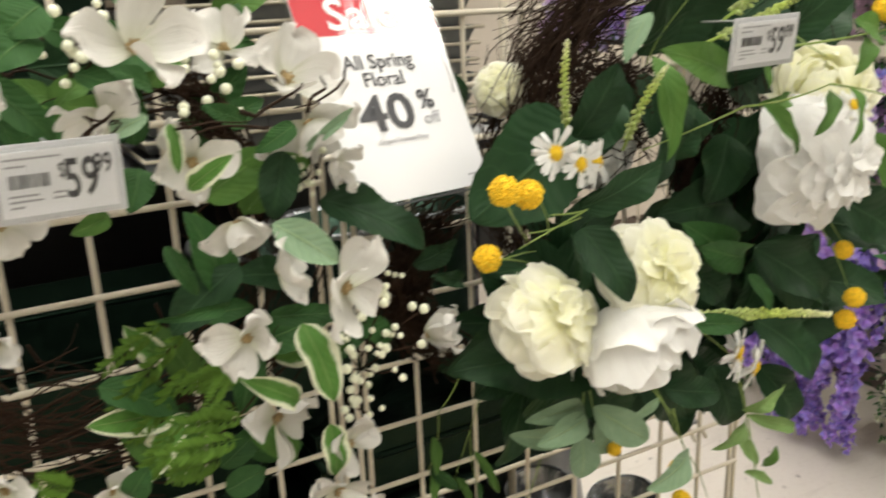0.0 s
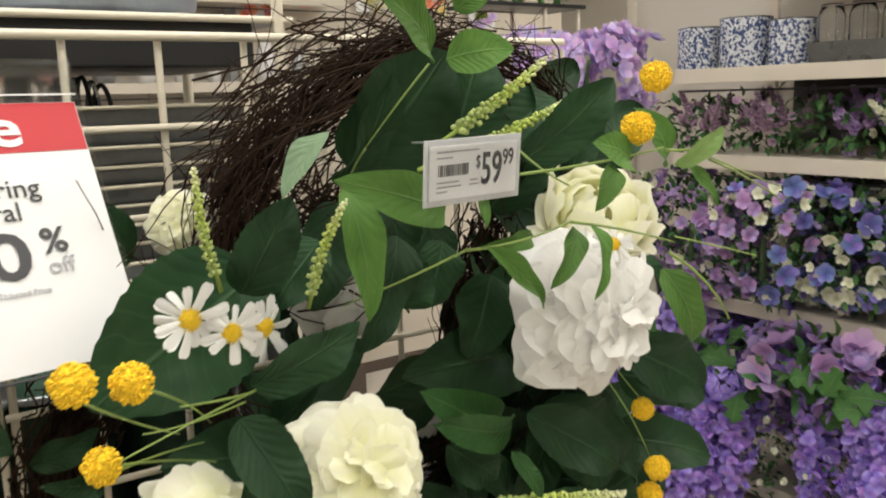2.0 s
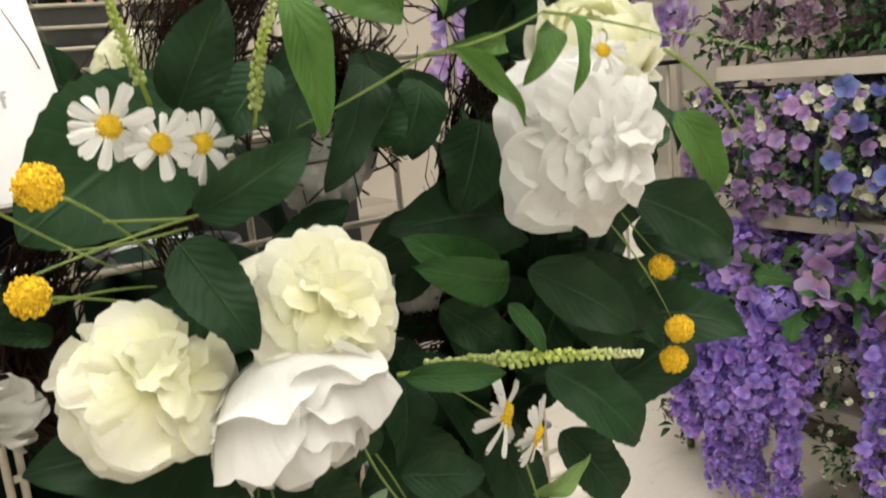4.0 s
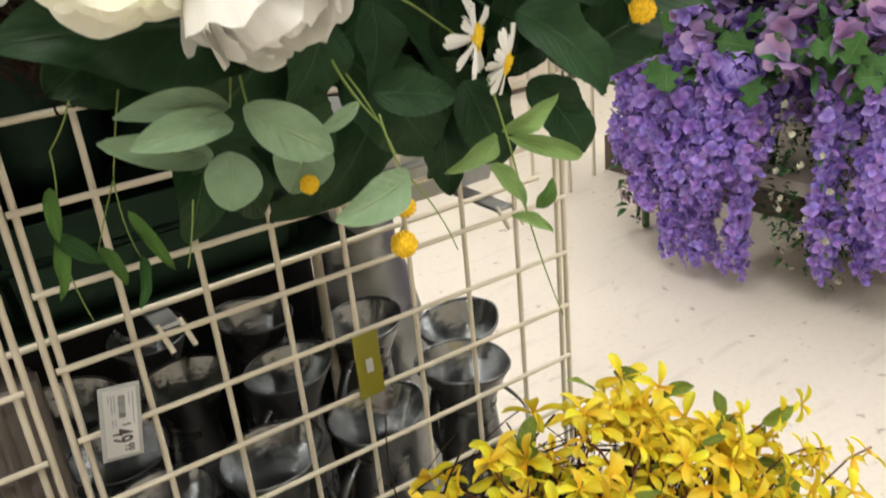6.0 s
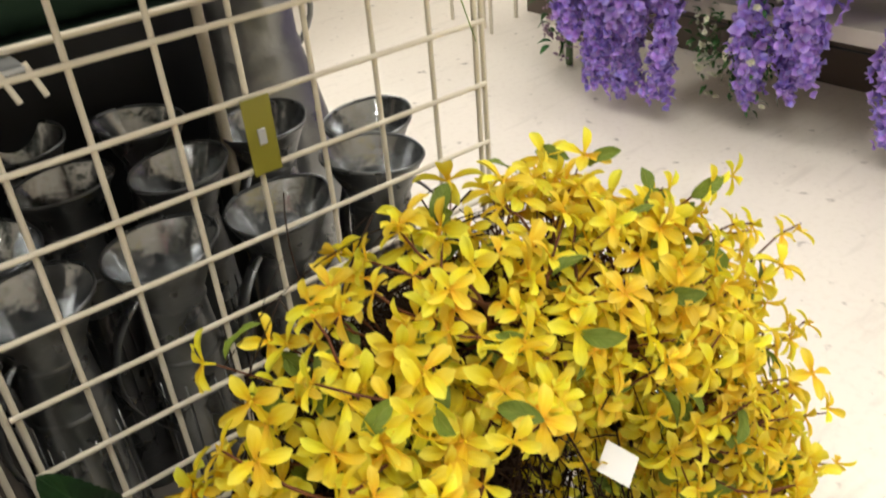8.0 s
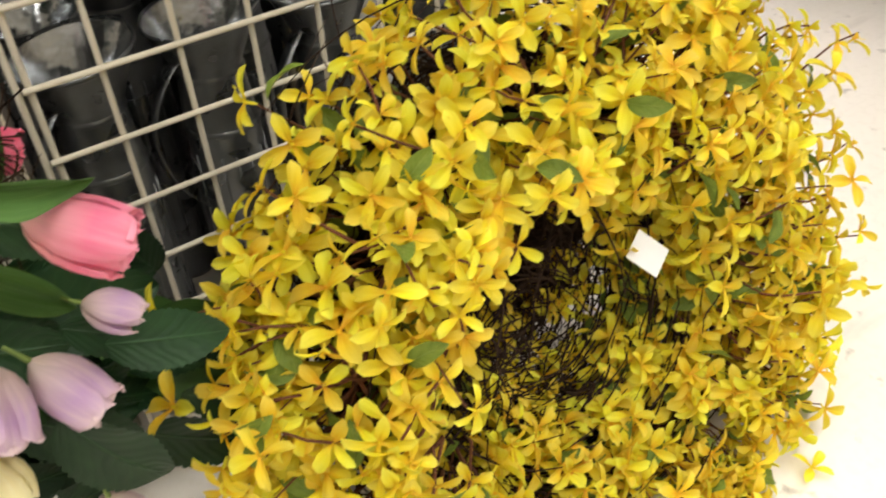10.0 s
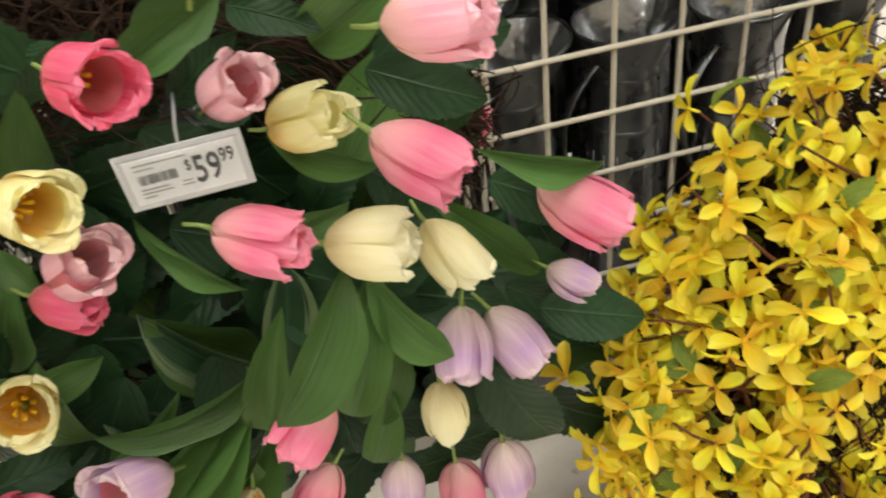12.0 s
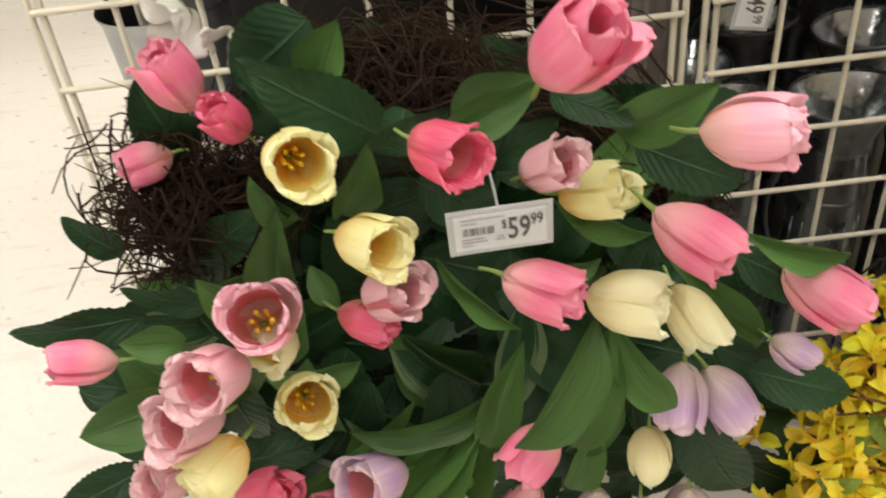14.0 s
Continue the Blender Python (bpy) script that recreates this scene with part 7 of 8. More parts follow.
flutes = []
for k in range(57):
    t = k / 56 * 2 * math.pi
    flutes.append((0.034 + 0.0035 * math.cos(14 * t), t))
col_v = [(q * math.cos(t), q * math.sin(t), z) for z in (0.0, 0.70, 0.72) for q, t in flutes[:-1]]
col_f = [(i * 56 + k, i * 56 + (k + 1) % 56, (i + 1) * 56 + (k + 1) % 56, (i + 1) * 56 + k) for i in range(2) for k in range(56)] + [tuple(range(112, 168))]
column = thing("fluted_post", (-0.045, 0.06, 0), "weathered grey fluted post behind the grid joint", "post")
put("shaft", mesh_from("shaft", col_v, col_f, M["post"], None, False), Matrix.Identity(4), column)

pot = thing("flower_pot", (-0.59, 0.30, 0), "black-lined galvanised pot with a wide mouth", "pot")
b = lathe([(0, 0), (0.04, 0), (0.080, 0.625), (0.085, 0.632), (0.085, 0.635)], 36)
put("body", mesh_from("body", *b[:2], M["galv"], b[2]), Matrix.Identity(4), pot)
b = lathe([(0.085, 0.636), (0.080, 0.632), (0.05, 0.3), (0, 0.29)], 36)
put("lining", mesh_from("lining", *b[:2], M["black"], b[2]), Matrix.Identity(4), pot, "black lining")

# Added black backing: stands for the gloom behind the rack, blocks the lit floor.
board = thing("display_board", (-0.17, 0.56, 0), "black backing added to keep the space behind the rack dark", "board")
part("panel", box(-0.62, 0.50, 0.555, 0.565, 0.02, 1.15, 0.003), M["black"], board)
part("panel", box(0.502, 0.60, 0.555, 0.565, 0.86, 1.15, 0.003), M["black"], board)
for x in (-0.6, 0.22):
    part("foot", box(x, x + 0.03, 0.50, 0.62, 0.0, 0.02, 0.003), M["black"], board)

rack = thing("rack_shelf", (0.0, 0.2, 0.0), "wire rack shelf on brackets behind the grid", "shelf rack")
rod(rack, (-0.63, 0.045, 0.752), (0.61, 0.045, 0.752), 0.0036, "rail")
rod(rack, (-0.63, 0.42, 0.752), (0.30, 0.42, 0.752), 0.0036, "rail")
for x in (0.11, 0.525, -0.52, -0.12):
    part("bracket", box(x - 0.012, x + 0.012, 0.006, 0.40, 0.742, 0.747, 0.001), M["galv"], rack, "steel shelf bracket")
    for dx in (-0.01, 0.012):
        rod(rack, (x + dx, 0.01, 0.748), (x + dx + 0.006, -0.006, 0.722), 0.0028, "bracket_prong")
part("deck", box(-0.63, 0.345, 0.05, 0.42, 0.748, 0.7555, 0.001), M["green_tin"], rack, "dark green metal deck")
for i in range(10):
    rod(rack, (-0.6 + 0.1 * i, 0.045, 0.752), (-0.6 + 0.1 * i, 0.42, 0.752), 0.0025, "shelf_wire")


def trough(name, x0, x1, y0, y1, z0, z1, mat, label, ribs=3, flare=0.02, edge=None):
    t = thing(name, ((x0 + x1) / 2, (y0 + y1) / 2, z0), label, "planter", "metal planters")
    bm = bmesh.new()
    lo = [bm.verts.new(v) for v in ((x0 + flare, y0 + flare, z0), (x1 - flare, y0 + flare, z0), (x1 - flare, y1 - flare, z0), (x0 + flare, y1 - flare, z0))]
    hi = [bm.verts.new(v) for v in ((x0, y0, z1), (x1, y0, z1), (x1, y1, z1), (x0, y1, z1))]
    bm.faces.new(lo[::-1])
    for i in range(4):
        bm.faces.new((lo[i], lo[(i + 1) % 4], hi[(i + 1) % 4], hi[i]))
    bmesh.ops.bevel(bm, geom=[e for e in bm.edges if abs(e.verts[0].co.z - e.verts[1].co.z) > 0.01], offset=0.02, segments=3, affect="EDGES")
    bmesh.ops.solidify(bm, geom=bm.faces[:], thickness=0.003)
    part("body", bm, mat, t)
    if edge:
        loop = [(x0, y0, z1), (x1, y0, z1), (x1, y1, z1), (x0, y1, z1), (x0, y0, z1)]
        g = tube([Vector(p) - Vector(t.location) for p in loop], 0.0028, 6)
        put("rim", mesh_from("rim", *g[:2], edge, g[2]), Matrix.Identity(4), t, "pale cream rolled rim")
    for k in range(ribs):
        z = z0 + (z1 - z0) * (k + 1) / (ribs + 0.6)
        f = flare * (1 - (z - z0) / (z1 - z0))
        loop = [(x0 + f, y0 + f, z), (x1 - f, y0 + f, z), (x1 - f, y1 - f, z), (x0 + f, y1 - f, z), (x0 + f, y0 + f, z)]
        g = tube([Vector(p) - Vector(t.location) for p in loop], 0.005, 6)
        put("rib", mesh_from("rib", *g[:2], mat, g[2]), Matrix.Identity(4), t)
    return t


trough("planter", -0.60, -0.06, 0.06, 0.40, 0.757, 1.02, M["green_tin"], "dark green tin planter on the rack", 3, 0.03)
trough("planter", -0.03, 0.30, 0.06, 0.38, 0.757, 0.86, M["green_tin"], "low dark green tin tray on the rack", 1, 0.01)
trough("planter", 0.32, 0.60, 0.06, 0.36, 0.757, 0.84, M["galv"], "galvanised tray on the rack", 1, 0.02)
b = lathe([(0, 0.0), (0.07, 0.0), (0.075, 0.02)] + [(0.075 + 0.004 * (i % 2), 0.03 + 0.012 * i) for i in range(16)] + [(0.08, 0.23), (0.07, 0.23), (0.06, 0.05), (0, 0.04)], 40)
fl = thing("vase", (0.06, 0.2, 0.8605), "dark ribbed metal vase on the rack", "vase")
put("body", mesh_from("body", *b[:2], M["green_tin"], b[2]), Matrix.Identity(4), fl)
b = lathe([(0.078, 0.226), (0.084, 0.230), (0.082, 0.236), (0.072, 0.234), (0.070, 0.228)], 40)
put("rim", mesh_from("rim", *b[:2], M["galv_dark"], b[2]), Matrix.Identity(4), fl, "rolled metal rim")
copy_thing(fl, Matrix.Translation((0.20, 0.22, 0.8605)))
copy_thing(fl, Matrix.Translation((-0.05, 0.17, 0.8605)))

upper = thing("wire_shelf", (0.0, 0.6, 1.2), "upper wire shelf with galvanised trays", "shelf rack")
for z in (1.155, 1.47):
    for y in (0.30, 0.66):
        rod(upper, (-0.65, y, z), (0.42, y, z), 0.005, "rail")
    part("deck", box(-0.65, 0.42, 0.305, 0.655, z - 0.002, z + 0.002), M["galv"], upper, "dull metal deck")
for x in (-0.62, 0.40):
    for y in (0.30, 0.66):
        rod(upper, (x, y, 0.0), (x, y, 1.75), 0.008, "post")
part("under_strip", box(-0.65, 0.37, 0.31, 0.60, 1.412, 1.4675, 0.003), M["black"], upper, "black strip under the shelf deck")
for k in range(9):
    trough("tray", -0.14 + 0.004 * (k % 3), 0.37 - 0.005 * ((k * 2) % 3), 0.31 + 0.003 * (k % 2), 0.62, 1.158 + 0.0235 * k, 1.178 + 0.0235 * k, M["zinc_dull"], "stacked galvanised tray on the wire shelf", 0, 0.008, M["pale_edge"])
trough("planter", -0.62, -0.15, 0.31, 0.64, 1.16, 1.46, M["green_tin"], "dark green ribbed tin planter on the upper shelf", 4, 0.02)
b = lathe([(0, 0), (0.16, 0), (0.17, 0.02), (0.175, 0.06), (0.172, 0.064), (0.178, 0.07), (0.19, 0.16), (0.185, 0.16), (0.165, 0.02), (0, 0.015)], 48)
tub = thing("tub", (0.18, 0.48, 1.475), "round galvanised tub on the upper shelf", "tub")
put("body", mesh_from("body", *b[:2], M["galv"], b[2]), Matrix.Identity(4), tub)
copy_thing(tub, Matrix.Translation((-0.25, 0.48, 1.475)))


def tool_set(x, y):
    t = thing("tool_card", (x, y, 1.3665), "black-handled garden tools on a dark card", "tool", "carded tools")
    part("card", box(x - 0.016, x + 0.016, y + 0.006, y + 0.008, 1.3665, 1.405, 0.0005), M["ink"], t, "dark card")
    for k, (w, h, mat) in enumerate(((0.018, 0.038, "black"), (0.014, 0.032, "zinc_bright"), (0.022, 0.028, "black"))):
        pts = [(0.016 + 0.012 * k + w * (s - 0.5), -0.006 + 0.004 * k, h * math.sin(math.pi * s) ** 0.7) for s in [i / 10 for i in range(11)]]
        g = tube(pts, 0.0030, 6)
        put("handle", mesh_from("handle", *g[:2], M[mat], g[2]), Matrix.Identity(4), t, "curved handle")


for x, y in ((-0.03, 0.38), (0.03, 0.39), (0.10, 0.37), (0.16, 0.40)):
    tool_set(x, y)


# ---------------------------------------------------------------- shelf units
def gondola(name, origin, turn, length, depth, levels, height, label, start=0.0, plinth_in=0.0):
    """Shop shelving in its own space: x along the front, y to the back."""
    t = new(name)
    t.matrix_basis = Matrix.Translation(origin) @ Matrix.Rotation(turn, 4, "Z")
    tagged(t, label, "shelving", "shop shelving")
    ident = Matrix.Identity(4)
    put("back_panel", bm_mesh("back_panel", box(0, length, depth, depth + 0.03, 0.0, height), M["wall"]), ident, t, "cream back panel")
    put("plinth", bm_mesh("plinth", box(0, length, plinth_in, depth - 0.002, 0.0, 0.14), M["plinth"]), ident, t, "dark brown kick plinth")
    for z in levels:
        s = put("shelf", bm_mesh("shelf", box(start, length, 0.012, depth - 0.003, z - 0.022, z, 0.002), M["shelf"]), ident, t, "beige metal shelf")
        put("price_rail", bm_mesh("price_rail", box(start + 0.001, length - 0.001, 0.0, 0.010, z - 0.038, z + 0.002, 0.002), M["shelf"]), ident, s, "beige price rail")
        g = tube([(start, 0.02, z - 0.058), (length, 0.02, z - 0.058)], 0.003, 6)
        put("wire_rail", mesh_from("wire_rail", *g[:2], M["black"], g[2]), ident, s, "thin dark wire")
    n = int(length / 0.61)
    for i in range(n + 1):
        x = min(i * 0.61 + 0.001, length - 0.031)
        put("upright", bm_mesh("upright", box(x, x + 0.03, depth - 0.02, depth - 0.001, 0.14, height), M["shelf"]), ident, t, "slotted upright")
    return t


gondola("shelving", (1.86, 1.58, 0), -math.pi / 2, 3.4, 0.60, (0.30, 0.80, 1.19, 1.42, 1.72), 2.1, "beige shop shelving filled with purple silk flowers", 0.71, 0.38)
gondola("shelving", (-1.4, 2.6, 0), 0.0, 3.2, 0.45, (0.35, 0.7, 1.1, 1.45, 1.8), 2.1, "cream shop shelving with vases and candles")


# added dark sheet: shade between the bushes, hiding the cream back panel
liner = thing("back_board", (2.44, -0.5, 0.14), "dark sheet added for the shade behind the shelved flowers", "board")
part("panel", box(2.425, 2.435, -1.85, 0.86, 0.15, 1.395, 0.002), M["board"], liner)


# ---------------------------------------------------------------- silk flower bushes on the shelves
def five_petals(n=5, wide=1.05, cup=0.4):
    bits = []
    for k in range(n):
        bits.append(moved(sheet(3, 2, lambda u, v: (u, v * wide * 0.5 * math.sin(math.pi * (0.15 + 0.72 * u)), cup * u * u)), Matrix.Rotation(2 * math.pi * k / n, 4, "Z")))
    return merged(*bits)


FLORET = five_petals()
SMALL_LEAF = blade(3, "ovate", 0.2, 0.15, 0, 0.05, 4, 2)
PEA = merged(*[moved(sheet(4, 3, lambda u, v: (u, v * 0.62 * math.sin(math.pi * (0.10 + 0.86 * u)) ** 0.55, 0.5 * u * u - 0.25 * v * v * u)), Matrix.Rotation(a, 4, "Z")) for a in (0.0, 2.2, 4.1)])


IVY_LEAF = sheet(12, 4, lambda u, v: (u, v * 0.5 * math.sin(math.pi * (0.06 + 0.93 * u)) ** 0.6 * (0.72 + 0.28 * math.cos(u * 15)), 0.06 * math.sin(3 * u + 2 * v) + 0.1 * v * v))


def heather_bush(y, seed, mat, count, label):
    """Upright flower spikes that fan out over grey-green leaves."""
    t = bush("silk_bush", (1.97, y, 1.265), (0.13, 0.13, 0.07), ((mat, 20, 0.012),), label, 150, 0.016, seed, 0.035)
    r = random.Random(seed)
    for _ in range(count):
        a = Vector((r.uniform(-0.06, 0.05), r.uniform(-0.1, 0.1), 0.05))
        d = Vector((r.uniform(-0.9, 0.3), r.uniform(-0.8, 0.8), 1.0)).normalized()
        ln = r.uniform(0.09, 0.15)
        ms = []
        for i in range(46):
            u = 0.25 + 0.75 * i / 46
            n = Matrix.Rotation(i * 2.4, 3, d) @ d.orthogonal().normalized()
            ms.append(axis_pose(a + d * ln * u + n * 0.009 * (1.1 - u), n + d * 0.6, r.uniform(0.008, 0.012) * (1.25 - 0.6 * u), r.uniform(0, 6)))
        tagged(put("flower_spike", joined("flower_spike", FLORET, ms, M[mat]), Matrix.Identity(4), t), kind="stuff")


def bush(name, centre, size, blossoms, label, leaves=80, fsize=0.016, seed=0, lsize=0.04, group="silk flower bushes"):
    """A silk bush: blossoms on the outside of an uneven mound, leaves between and under them."""
    r = random.Random(seed)
    t = thing(name, (centre[0], centre[1], centre[2] - size[2]), label, "artificial plant", group)
    c = Vector((0, 0, size[2]))
    lumps = [(Vector((r.uniform(-1, 1), r.uniform(-1, 1), r.uniform(-0.5, 1))).normalized(), r.uniform(0.1, 0.4)) for _ in range(7)]

    def spot(lo, hi):
        d = Vector((r.gauss(0, 1), r.gauss(0, 1), r.gauss(0, 1))).normalized()
        k = r.uniform(lo, hi) + sum(h * max(0, d.dot(n) - 0.6) for n, h in lumps) * 2
        full = [math.copysign(abs(e) ** 0.65, e) for e in d]
        return c + Vector((full[0] * size[0], full[1] * size[1], full[2] * size[2])) * k * 0.95, d
    for mat, count, fs in blossoms:
        ms = []
        for _ in range(count):
            p, d = spot(0.72, 1.0)
            ms.append(axis_pose(p, d + Vector((r.gauss(0, 0.4), r.gauss(0, 0.4), r.gauss(0, 0.4))), fs * fsize / 0.016 * r.uniform(0.7, 1.3), r.uniform(0, 6)))
        tagged(put("blossom_mass", joined("blossom_mass", FLORET, ms, M[mat]), Matrix.Identity(4), t), kind="stuff")
    ms = []
    for _ in range(leaves):
        p, d = spot(0.45, 0.98)
        e = d + Vector((r.gauss(0, 0.7), r.gauss(0, 0.7), r.gauss(0, 0.7)))
        ms.append(basis(p, e, (r.gauss(0, 0.3), r.gauss(0, 0.3), 1), lsize * r.uniform(0.7, 1.3), lsize * 0.55, lsize))
    tagged(put("foliage", joined("foliage", SMALL_LEAF, ms, M["bush"]), Matrix.Identity(4), t, "dark green silk leaves"), kind="stuff")
    stalk = tube([(0, 0, 0.0), (0.004, 0.003, size[2] * 0.5), (0, 0, size[2])], [0.012, 0.01, 0.006], 6)
    put("stalk", mesh_from("stalk", *stalk[:2], M["stem_dark"], stalk[2]), Matrix.Identity(4), t)
    return t


def wisteria(x, y, z, seed, tails):
    """A wisteria bush whose racemes hang over the shelf edge to near the floor."""
    t = bush("wisteria_bush", (x + 0.10, y, z), (0.16, 0.17, 0.14), (("wisteria", 260, 0.026), ("lavender", 16, 0.042)), "purple silk wisteria bush with long hanging racemes", 60, 0.016, seed, 0.05, "wisteria bushes")
    r = random.Random(seed + 100)
    for dx, dy, top, low in tails:
        ms = []
        n = int((top - low) * 620)
        for i in range(n):
            u = i / n
            zz = top - (top - low) * u
            rad = 0.064 * (1 - 0.62 * u ** 1.6) * (0.62 + 0.38 * math.sin(9 * u + dx * 90)) + 0.012
            a = i * 2.4 + r.gauss(0, 0.6)
            p = Vector((x + dx + rad * math.cos(a) * r.uniform(0.25, 1.2) - 0.05 * math.sin(u * 2.2) + 0.012 * math.sin(7 * u + dy * 40), y + dy + rad * math.sin(a) * r.uniform(0.25, 1.2), zz + r.gauss(0, 0.012))) - t.location
            ms.append(axis_pose(p, (math.cos(a), math.sin(a), r.uniform(-0.9, 0.7)), r.uniform(0.015, 0.027) * (1.05 - 0.4 * u), r.uniform(0, 6)))
        tagged(put("raceme", joined("raceme", PEA, ms, M["wisteria"]), Matrix.Identity(4), t, "hanging purple wisteria raceme"), kind="stuff")
    st = tube([Vector((x + 0.1, y, 0.301)) - t.location, Vector((x + 0.11, y, 0.42)) - t.location, Vector((x + 0.1, y, z)) - t.location], 0.009, 6)
    put("stem", mesh_from("stem", *st[:2], M["stem_dark"], st[2]), Matrix.Identity(4), t, "green wire stem")
    ms = []
    for _ in range(13):
        p = Vector((x - 0.08 + r.gauss(0, 0.04), y + r.gauss(0, 0.09), z + r.uniform(-0.02, 0.14))) - t.location
        ms.append(basis(p, (r.uniform(-1, 0.1), r.uniform(-1, 1), r.uniform(-0.6, 0.4)), (-1, -0.6, 0.9), r.uniform(0.07, 0.10), r.uniform(0.07, 0.095), 0.08))
    tagged(put("ivy_foliage", joined("ivy_foliage", IVY_LEAF, ms, M["ivy"]), Matrix.Identity(4), t, "fresh green lobed leaves"), kind="stuff")
    return t


wisteria(1.80, 0.85, 0.60, 1, ((-0.05, 0.10, 0.62, 0.30), (-0.08, 0.0, 0.60, 0.20), (-0.08, -0.10, 0.58, 0.07), (0.02, 0.06, 0.55, 0.22), (-0.02, -0.18, 0.6, 0.075)))
wisteria(1.84, 0.62, 0.58, 2, ((-0.10, 0.06, 0.60, 0.06), (-0.08, -0.06, 0.58, 0.07), (-0.12, 0.0, 0.66, 0.25), (0.02, 0.12, 0.5, 0.1)))
wisteria(1.88, 0.30, 0.60, 3, ((-0.06, 0.05, 0.60, 0.10), (-0.05, -0.06, 0.62, 0.15), (-0.10, -0.12, 0.64, 0.2)))
wisteria(1.90, -0.05, 0.60, 4, ((-0.06, 0.05, 0.60, 0.08), (-0.08, -0.08, 0.62, 0.12), (0.0, -0.12, 0.64, 0.2)))
bush("grass_bush", (1.90, 1.05, 0.27), (0.07, 0.08, 0.265), (("heather", 260, 0.008),), "dark grassy lavender bush", 120, 0.016, 88, 0.045)
roses = thing("rose_stem", (1.75, 0.57, 0.5), "purple silk rose among the wisteria", "artificial plant", "silk flower bushes")
peony(roses, "purple", (1.690, 0.560, 0.625), 0.060, -1.2, 0.7, 1.0, 1.2, True)
bush("silk_bush", (1.86, 0.43, 0.32), (0.11, 0.12, 0.24), (("pale_flower", 170, 0.009),), "green filler bush with tiny cream flowers", 620, 0.016, 9, 0.024)
bush("silk_bush", (1.78, 0.42, 0.69), (0.08, 0.13, 0.07), (("lavender", 16, 0.046), ("hydrangea", 5, 0.042)), "lavender silk flowers with green leaves", 60, 0.016, 10, 0.05)
bush("silk_bush", (1.86, 0.36, 0.66), (0.10, 0.14, 0.09), (("lavender", 26, 0.028), ("wisteria", 20, 0.022)), "mauve silk flowers with green leaves", 70, 0.016, 17, 0.05)
for i, (y, mats) in enumerate(((0.86, (("lavender", 170, 0.024), ("pale_flower", 40, 0.012))), (0.62, (("lavender", 100, 0.024), ("blue", 60, 0.026), ("pale_flower", 80, 0.013))), (0.38, (("blue", 110, 0.028), ("pale_flower", 130, 0.015))), (0.12, (("blue", 100, 0.028), ("pale_flower", 110, 0.015))), (-0.15, (("lavender", 120, 0.024), ("blue", 60, 0.026))))):
    bush("silk_bush", (1.94, y, 0.965), (0.15, 0.15, 0.155), [(m_, int(n_ * {"lavender": 1.6, "blue": 0.95}.get(m_, 1.3)), s_ * {"lavender": 0.75, "blue": 0.95}.get(m_, 1.1)) for m_, n_, s_ in mats], "blue, lilac and cream silk flower bush", 460, 0.016, 30 + i, 0.035)
for i, (y, mat, n) in enumerate(((0.84, "heather", 13), (0.62, "heather", 15), (0.40, "lavender", 12), (0.16, "pale_flower", 13), (-0.10, "heather", 12))):
    heather_bush(y, 50 + i, mat, n, {"heather": "dusty mauve heather spikes over grey-green leaves", "lavender": "lavender flower spikes over grey-green leaves", "pale_flower": "cream flower spikes over green leaves"}[mat])
bush("hydrangea_bush", (1.80, 1.30, 1.385), (0.16, 0.20, 0.165), (("hydrangea", 620, 0.026),), "lilac and pink silk hydrangea heads", 40, 0.016, 70, 0.05)
bush("hydrangea_bush", (1.46, 1.33, 1.345), (0.13, 0.17, 0.125), (("hydrangea", 320, 0.026), ("wisteria", 60, 0.02)), "purple and lilac silk hydrangea heads", 40, 0.016, 71, 0.05)
stand = thing("plant_stand", (1.85, 1.4, 0.0), "black metal plant stand with two shelves", "stand")
part("shelf", box(1.32, 2.0, 1.12, 1.52, 1.205, 1.218, 0.002), M["black"], stand)
part("shelf", box(1.72, 2.18, 1.54, 1.76, 1.664, 1.678, 0.002), M["black"], stand)
for x, y, top in ((1.97, 1.15, 1.205), (1.97, 1.49, 1.205), (2.00, 1.74, 1.664), (2.16, 1.74, 1.664), (2.00, 1.56, 1.664), (2.16, 1.56, 1.664)):
    rod(stand, (x, y, 0.0), (x, y, top), 0.007, "leg")
part("brace", box(1.74, 2.0, 1.515, 1.55, 1.20, 1.212, 0.002), M["black"], stand)
bush("ivy_bush", (1.95, 1.65, 1.78), (0.22, 0.14, 0.10), (), "trailing dark green ivy bush", 170, 0.016, 72, 0.05)


def canister(x, y, z, r, h):
    b2 = lathe([(0, 0), (r * 0.96, 0), (r, 0.006), (r, h - 0.004), (r * 1.02, h), (r * 0.96, h), (r * 0.94, 0.01), (0, 0.008)], 32)
    t = thing("canister", (x, y, z), "white enamel canister with blue splatter", "canister", "splatter canisters")
    put("body", mesh_from("body", *b2[:2], M["splatter"], b2[2]), Matrix.Identity(4), t)
    g = lathe([(r * 1.0, h - 0.001), (r * 1.03, h + 0.001), (r * 1.02, h + 0.004), (r * 0.95, h + 0.003)], 32)
    put("rim", mesh_from("rim", *g[:2], M["galv_dark"], g[2]), Matrix.Identity(4), t, "dark metal rim")


for y, r, h in ((0.87, 0.062, 0.115), (0.72, 0.068, 0.13), (0.58, 0.058, 0.115)):
    canister(1.97, y, 1.4205, r, h)


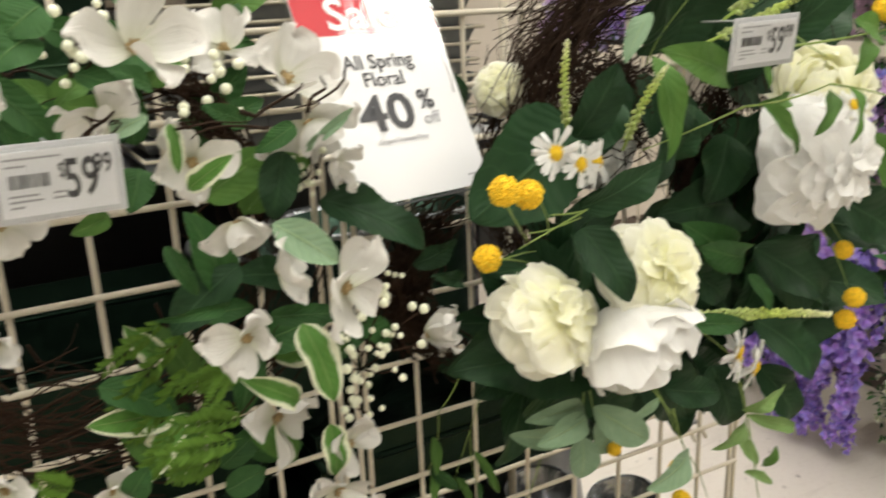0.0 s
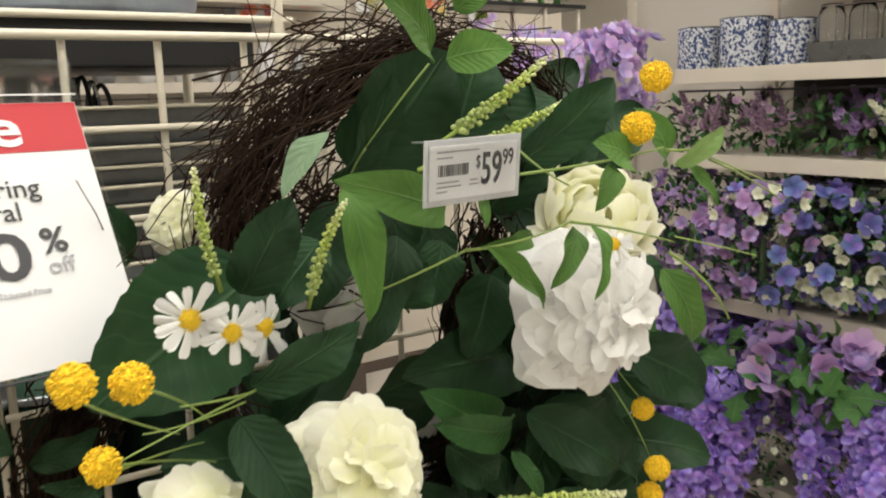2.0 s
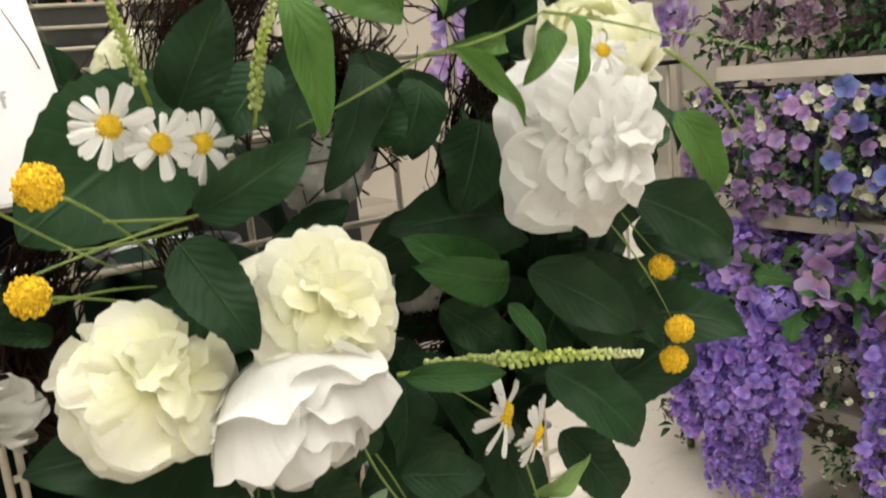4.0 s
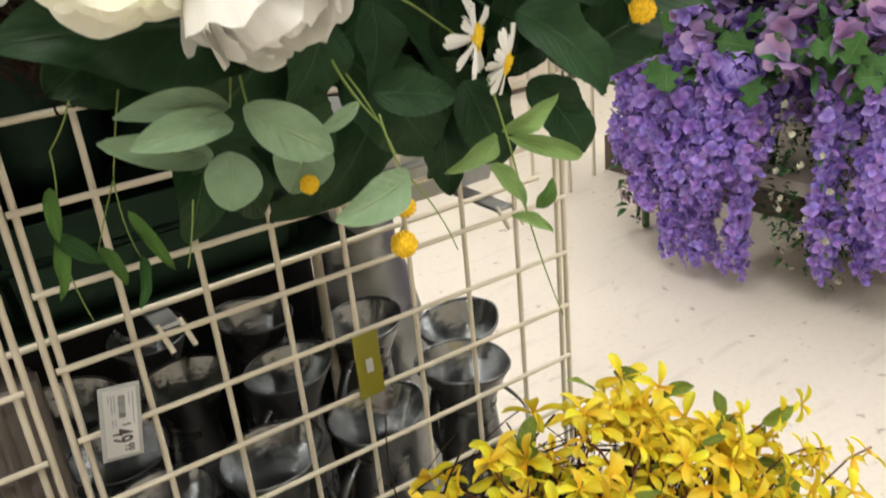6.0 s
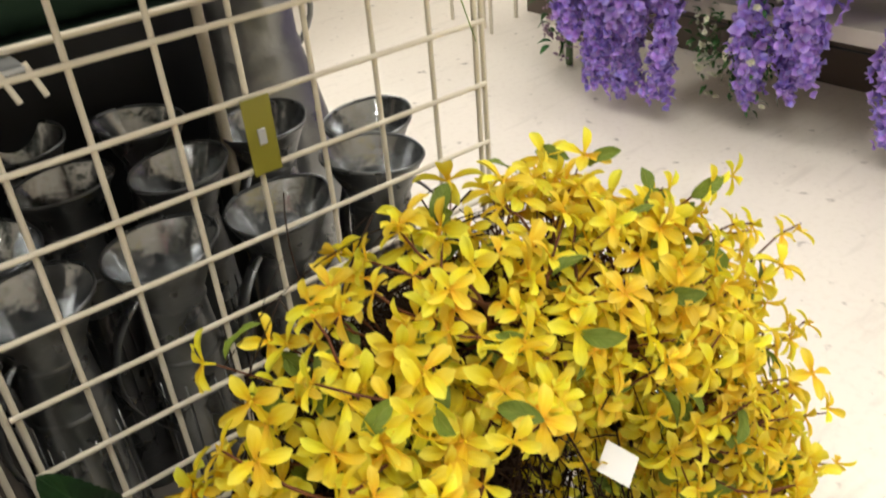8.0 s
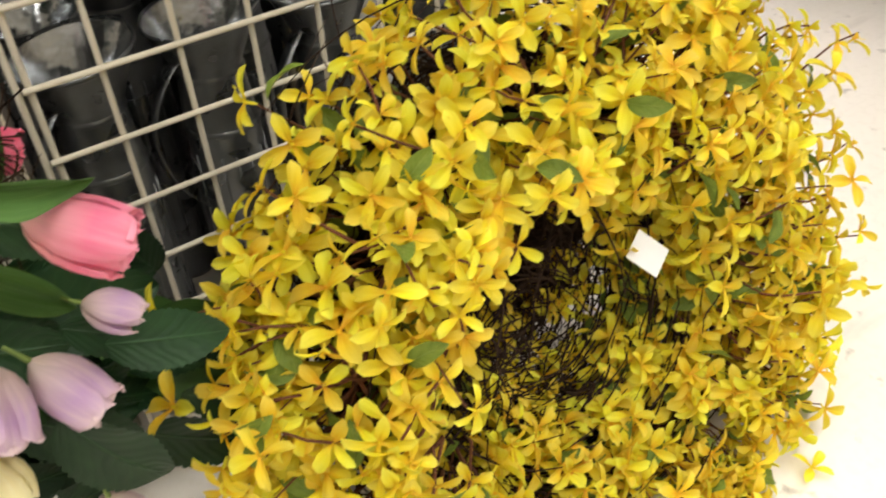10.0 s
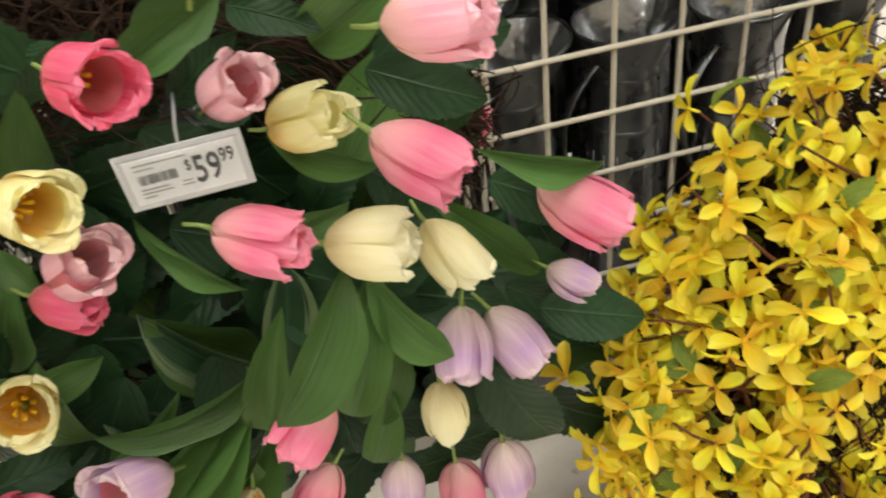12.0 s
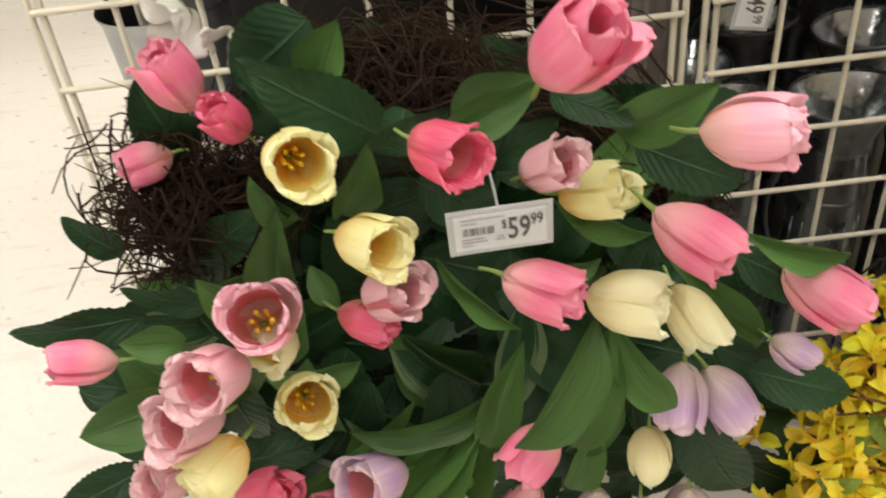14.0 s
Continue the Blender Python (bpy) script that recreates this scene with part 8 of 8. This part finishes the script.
def jar(x, y, z, r, h):
    b2 = lathe([(0, 0), (r, 0), (r, h * 0.8), (r * 0.8, h), (r * 0.76, h), (r * 0.95, h * 0.78), (r * 0.95, 0.005), (0, 0.005)], 24)
    t = thing("glass_jar", (x, y, z), "clear glass jar on the shelf", "jar", "glass jars")
    put("body", mesh_from("body", *b2[:2], M["glass"], b2[2]), Matrix.Identity(4), t)
    g = lathe([(r * 0.78, h), (r * 0.84, h + 0.003), (r * 0.80, h + 0.006), (r * 0.74, h + 0.003)], 24)
    put("rim", mesh_from("rim", *g[:2], M["glass"], g[2]), Matrix.Identity(4), t, "rolled glass rim")


tray = trough("tray", 1.88, 2.06, 0.20, 0.50, 1.4205, 1.47, M["galv_dark"], "dull metal tray holding glass jars", 0, 0.01)
for y in (0.45, 0.37, 0.29):
    for x in (1.93, 2.01):
        jar(x, y, 1.4255, 0.032, 0.13)


# ---------------------------------------------------------------- goods on the far shelves
def vase(x, y, z, r, h, mat, label):
    b2 = lathe([(0, 0), (r * 0.7, 0), (r, h * 0.35), (r * 0.85, h * 0.75), (r * 0.55, h * 0.92), (r * 0.65, h), (r * 0.55, h), (r * 0.4, h * 0.9), (0, h * 0.5)], 24)
    t = thing("vase", (x, y, z), label, "vase", "far shelf goods")
    put("body", mesh_from("body", *b2[:2], M[mat], b2[2]), Matrix.Identity(4), t)


gr = random.Random(5)
for z in (0.7, 1.1, 1.45, 1.8):
    x = -1.3
    while x < 1.7:
        k = gr.choice(("peach", "paper", "galv", "paper", "holder"))
        r = gr.uniform(0.03, 0.06)
        vase(x, 2.6 + gr.uniform(0.08, 0.2), z + 0.0005, r, gr.uniform(0.10, 0.2), k, {"peach": "peach wax candle jar", "paper": "white ceramic vase", "galv": "small zinc vase", "holder": "grey stoneware vase"}[k] + " on the far shelf")
        x += gr.uniform(0.11, 0.2)
bush("coral_bush", (0.50, 2.75, 1.54), (0.14, 0.12, 0.09), (("coral", 60, 0.03), ("pale_flower", 20, 0.02)), "coral and white silk flower bunch", 30, 0.016, 80, 0.04)

# Added stand-in for the far beige wall, close to the lamps to be brighter.
peg_panel = thing("peg_panel", (2.35, 2.88, 0), "tall cream panel added for the far wall, nearer the lamps", "panel")
put("board", bm_mesh("board", box(-0.95, 0.95, -0.02, 0.02, 0.06, 2.25, 0.004), M["shelf"]), Matrix.Identity(4), peg_panel)
for dx in (-0.97, 0.0, 0.97):
    put("upright", bm_mesh("upright", box(dx - 0.018, dx + 0.018, 0.021, 0.06, 0.0, 2.28, 0.003), M["holder"]), Matrix.Identity(4), peg_panel, "grey steel upright")
put("foot", bm_mesh("foot", box(-0.95, 0.95, -0.018, 0.018, 0.0, 0.058, 0.003), M["plinth"]), Matrix.Identity(4), peg_panel, "dark base rail")


def hanging_pack(x, z, w, h, blooms, seed):
    """A clear-fronted card that hangs from a peg with silk blooms on it."""
    r = random.Random(seed)
    t = thing("hanging_pack", (x, 2.86, z), "white hanging pack of bright silk blooms on a peg", "packaging", "hanging packs")
    put("card", bm_mesh("card", box(-w / 2, w / 2, -0.046, -0.043, -h / 2, h / 2, 0.001), M["paper"]), Matrix.Identity(4), t)
    put("peg", bm_mesh("peg", box(-0.003, 0.003, -0.09, 0.002, h / 2 - 0.022, h / 2 - 0.016, 0.001), M["holder"]), Matrix.Identity(4), t, "grey metal peg")
    for mat, count, size in blooms:
        ms = [axis_pose((r.uniform(-0.38, 0.38) * w, -0.052 - r.uniform(0, 0.012), r.uniform(-0.42, 0.25) * h), (r.gauss(0, 0.3), -1, r.gauss(0, 0.3)), size * r.uniform(0.8, 1.2), r.uniform(0, 6)) for _ in range(count)]
        tagged(put("blossom_mass", joined("blossom_mass", FLORET, ms, M[mat]), Matrix.Identity(4), t), kind="stuff")


for k, (x, z, w, h, blooms) in enumerate(((1.47, 1.83, 0.20, 0.24, (("coral", 14, 0.030), ("yellow", 8, 0.026), ("blue", 4, 0.024))), (1.71, 1.90, 0.16, 0.22, (("coral", 16, 0.036),)), (2.08, 1.90, 0.24, 0.26, (("yellow", 12, 0.034), ("pale_flower", 10, 0.03))), (2.36, 1.90, 0.20, 0.26, (("yellow", 10, 0.032), ("coral", 4, 0.03))), (2.70, 1.83, 0.17, 0.24, (("hydrangea", 8, 0.028), ("olive_leaf", 8, 0.03))))):
    hanging_pack(x, z, w, h, blooms, 400 + k)

# ---------------------------------------------------------------- litter on the floor
lr = random.Random(77)
for k in range(14):
    a = Vector((lr.uniform(0.02, 0.17), lr.uniform(-0.47, -0.28), 0.002))
    d = Vector((lr.uniform(-1, 1), lr.uniform(-1, 1), 0)).normalized() * lr.uniform(0.015, 0.05)
    e = Vector((-d.y, d.x, 0)) * lr.uniform(-0.3, 0.3)
    tw = tube([(0, 0, 0), d * 0.5 + e, d], [0.0009, 0.0009, 0.0006], 5)
    solid("fallen_twig", mesh_from("fallen_twig", *tw[:2], M["twig"], tw[2]), "dark broken twig lying on the floor", "twig", "", "fallen twigs", Matrix.Translation(a))
for x, y in ((0.09, -0.40), (0.14, -0.45), (0.60, -0.52)):
    solid("fallen_flower", FORSYTHIA[lr.randrange(8)], "fallen yellow forsythia flower on the floor", "flower", "", "fallen flowers", axis_pose((x, y, 0.009), (0.2, -0.2, 1), 0.024, lr.uniform(0, 6)))
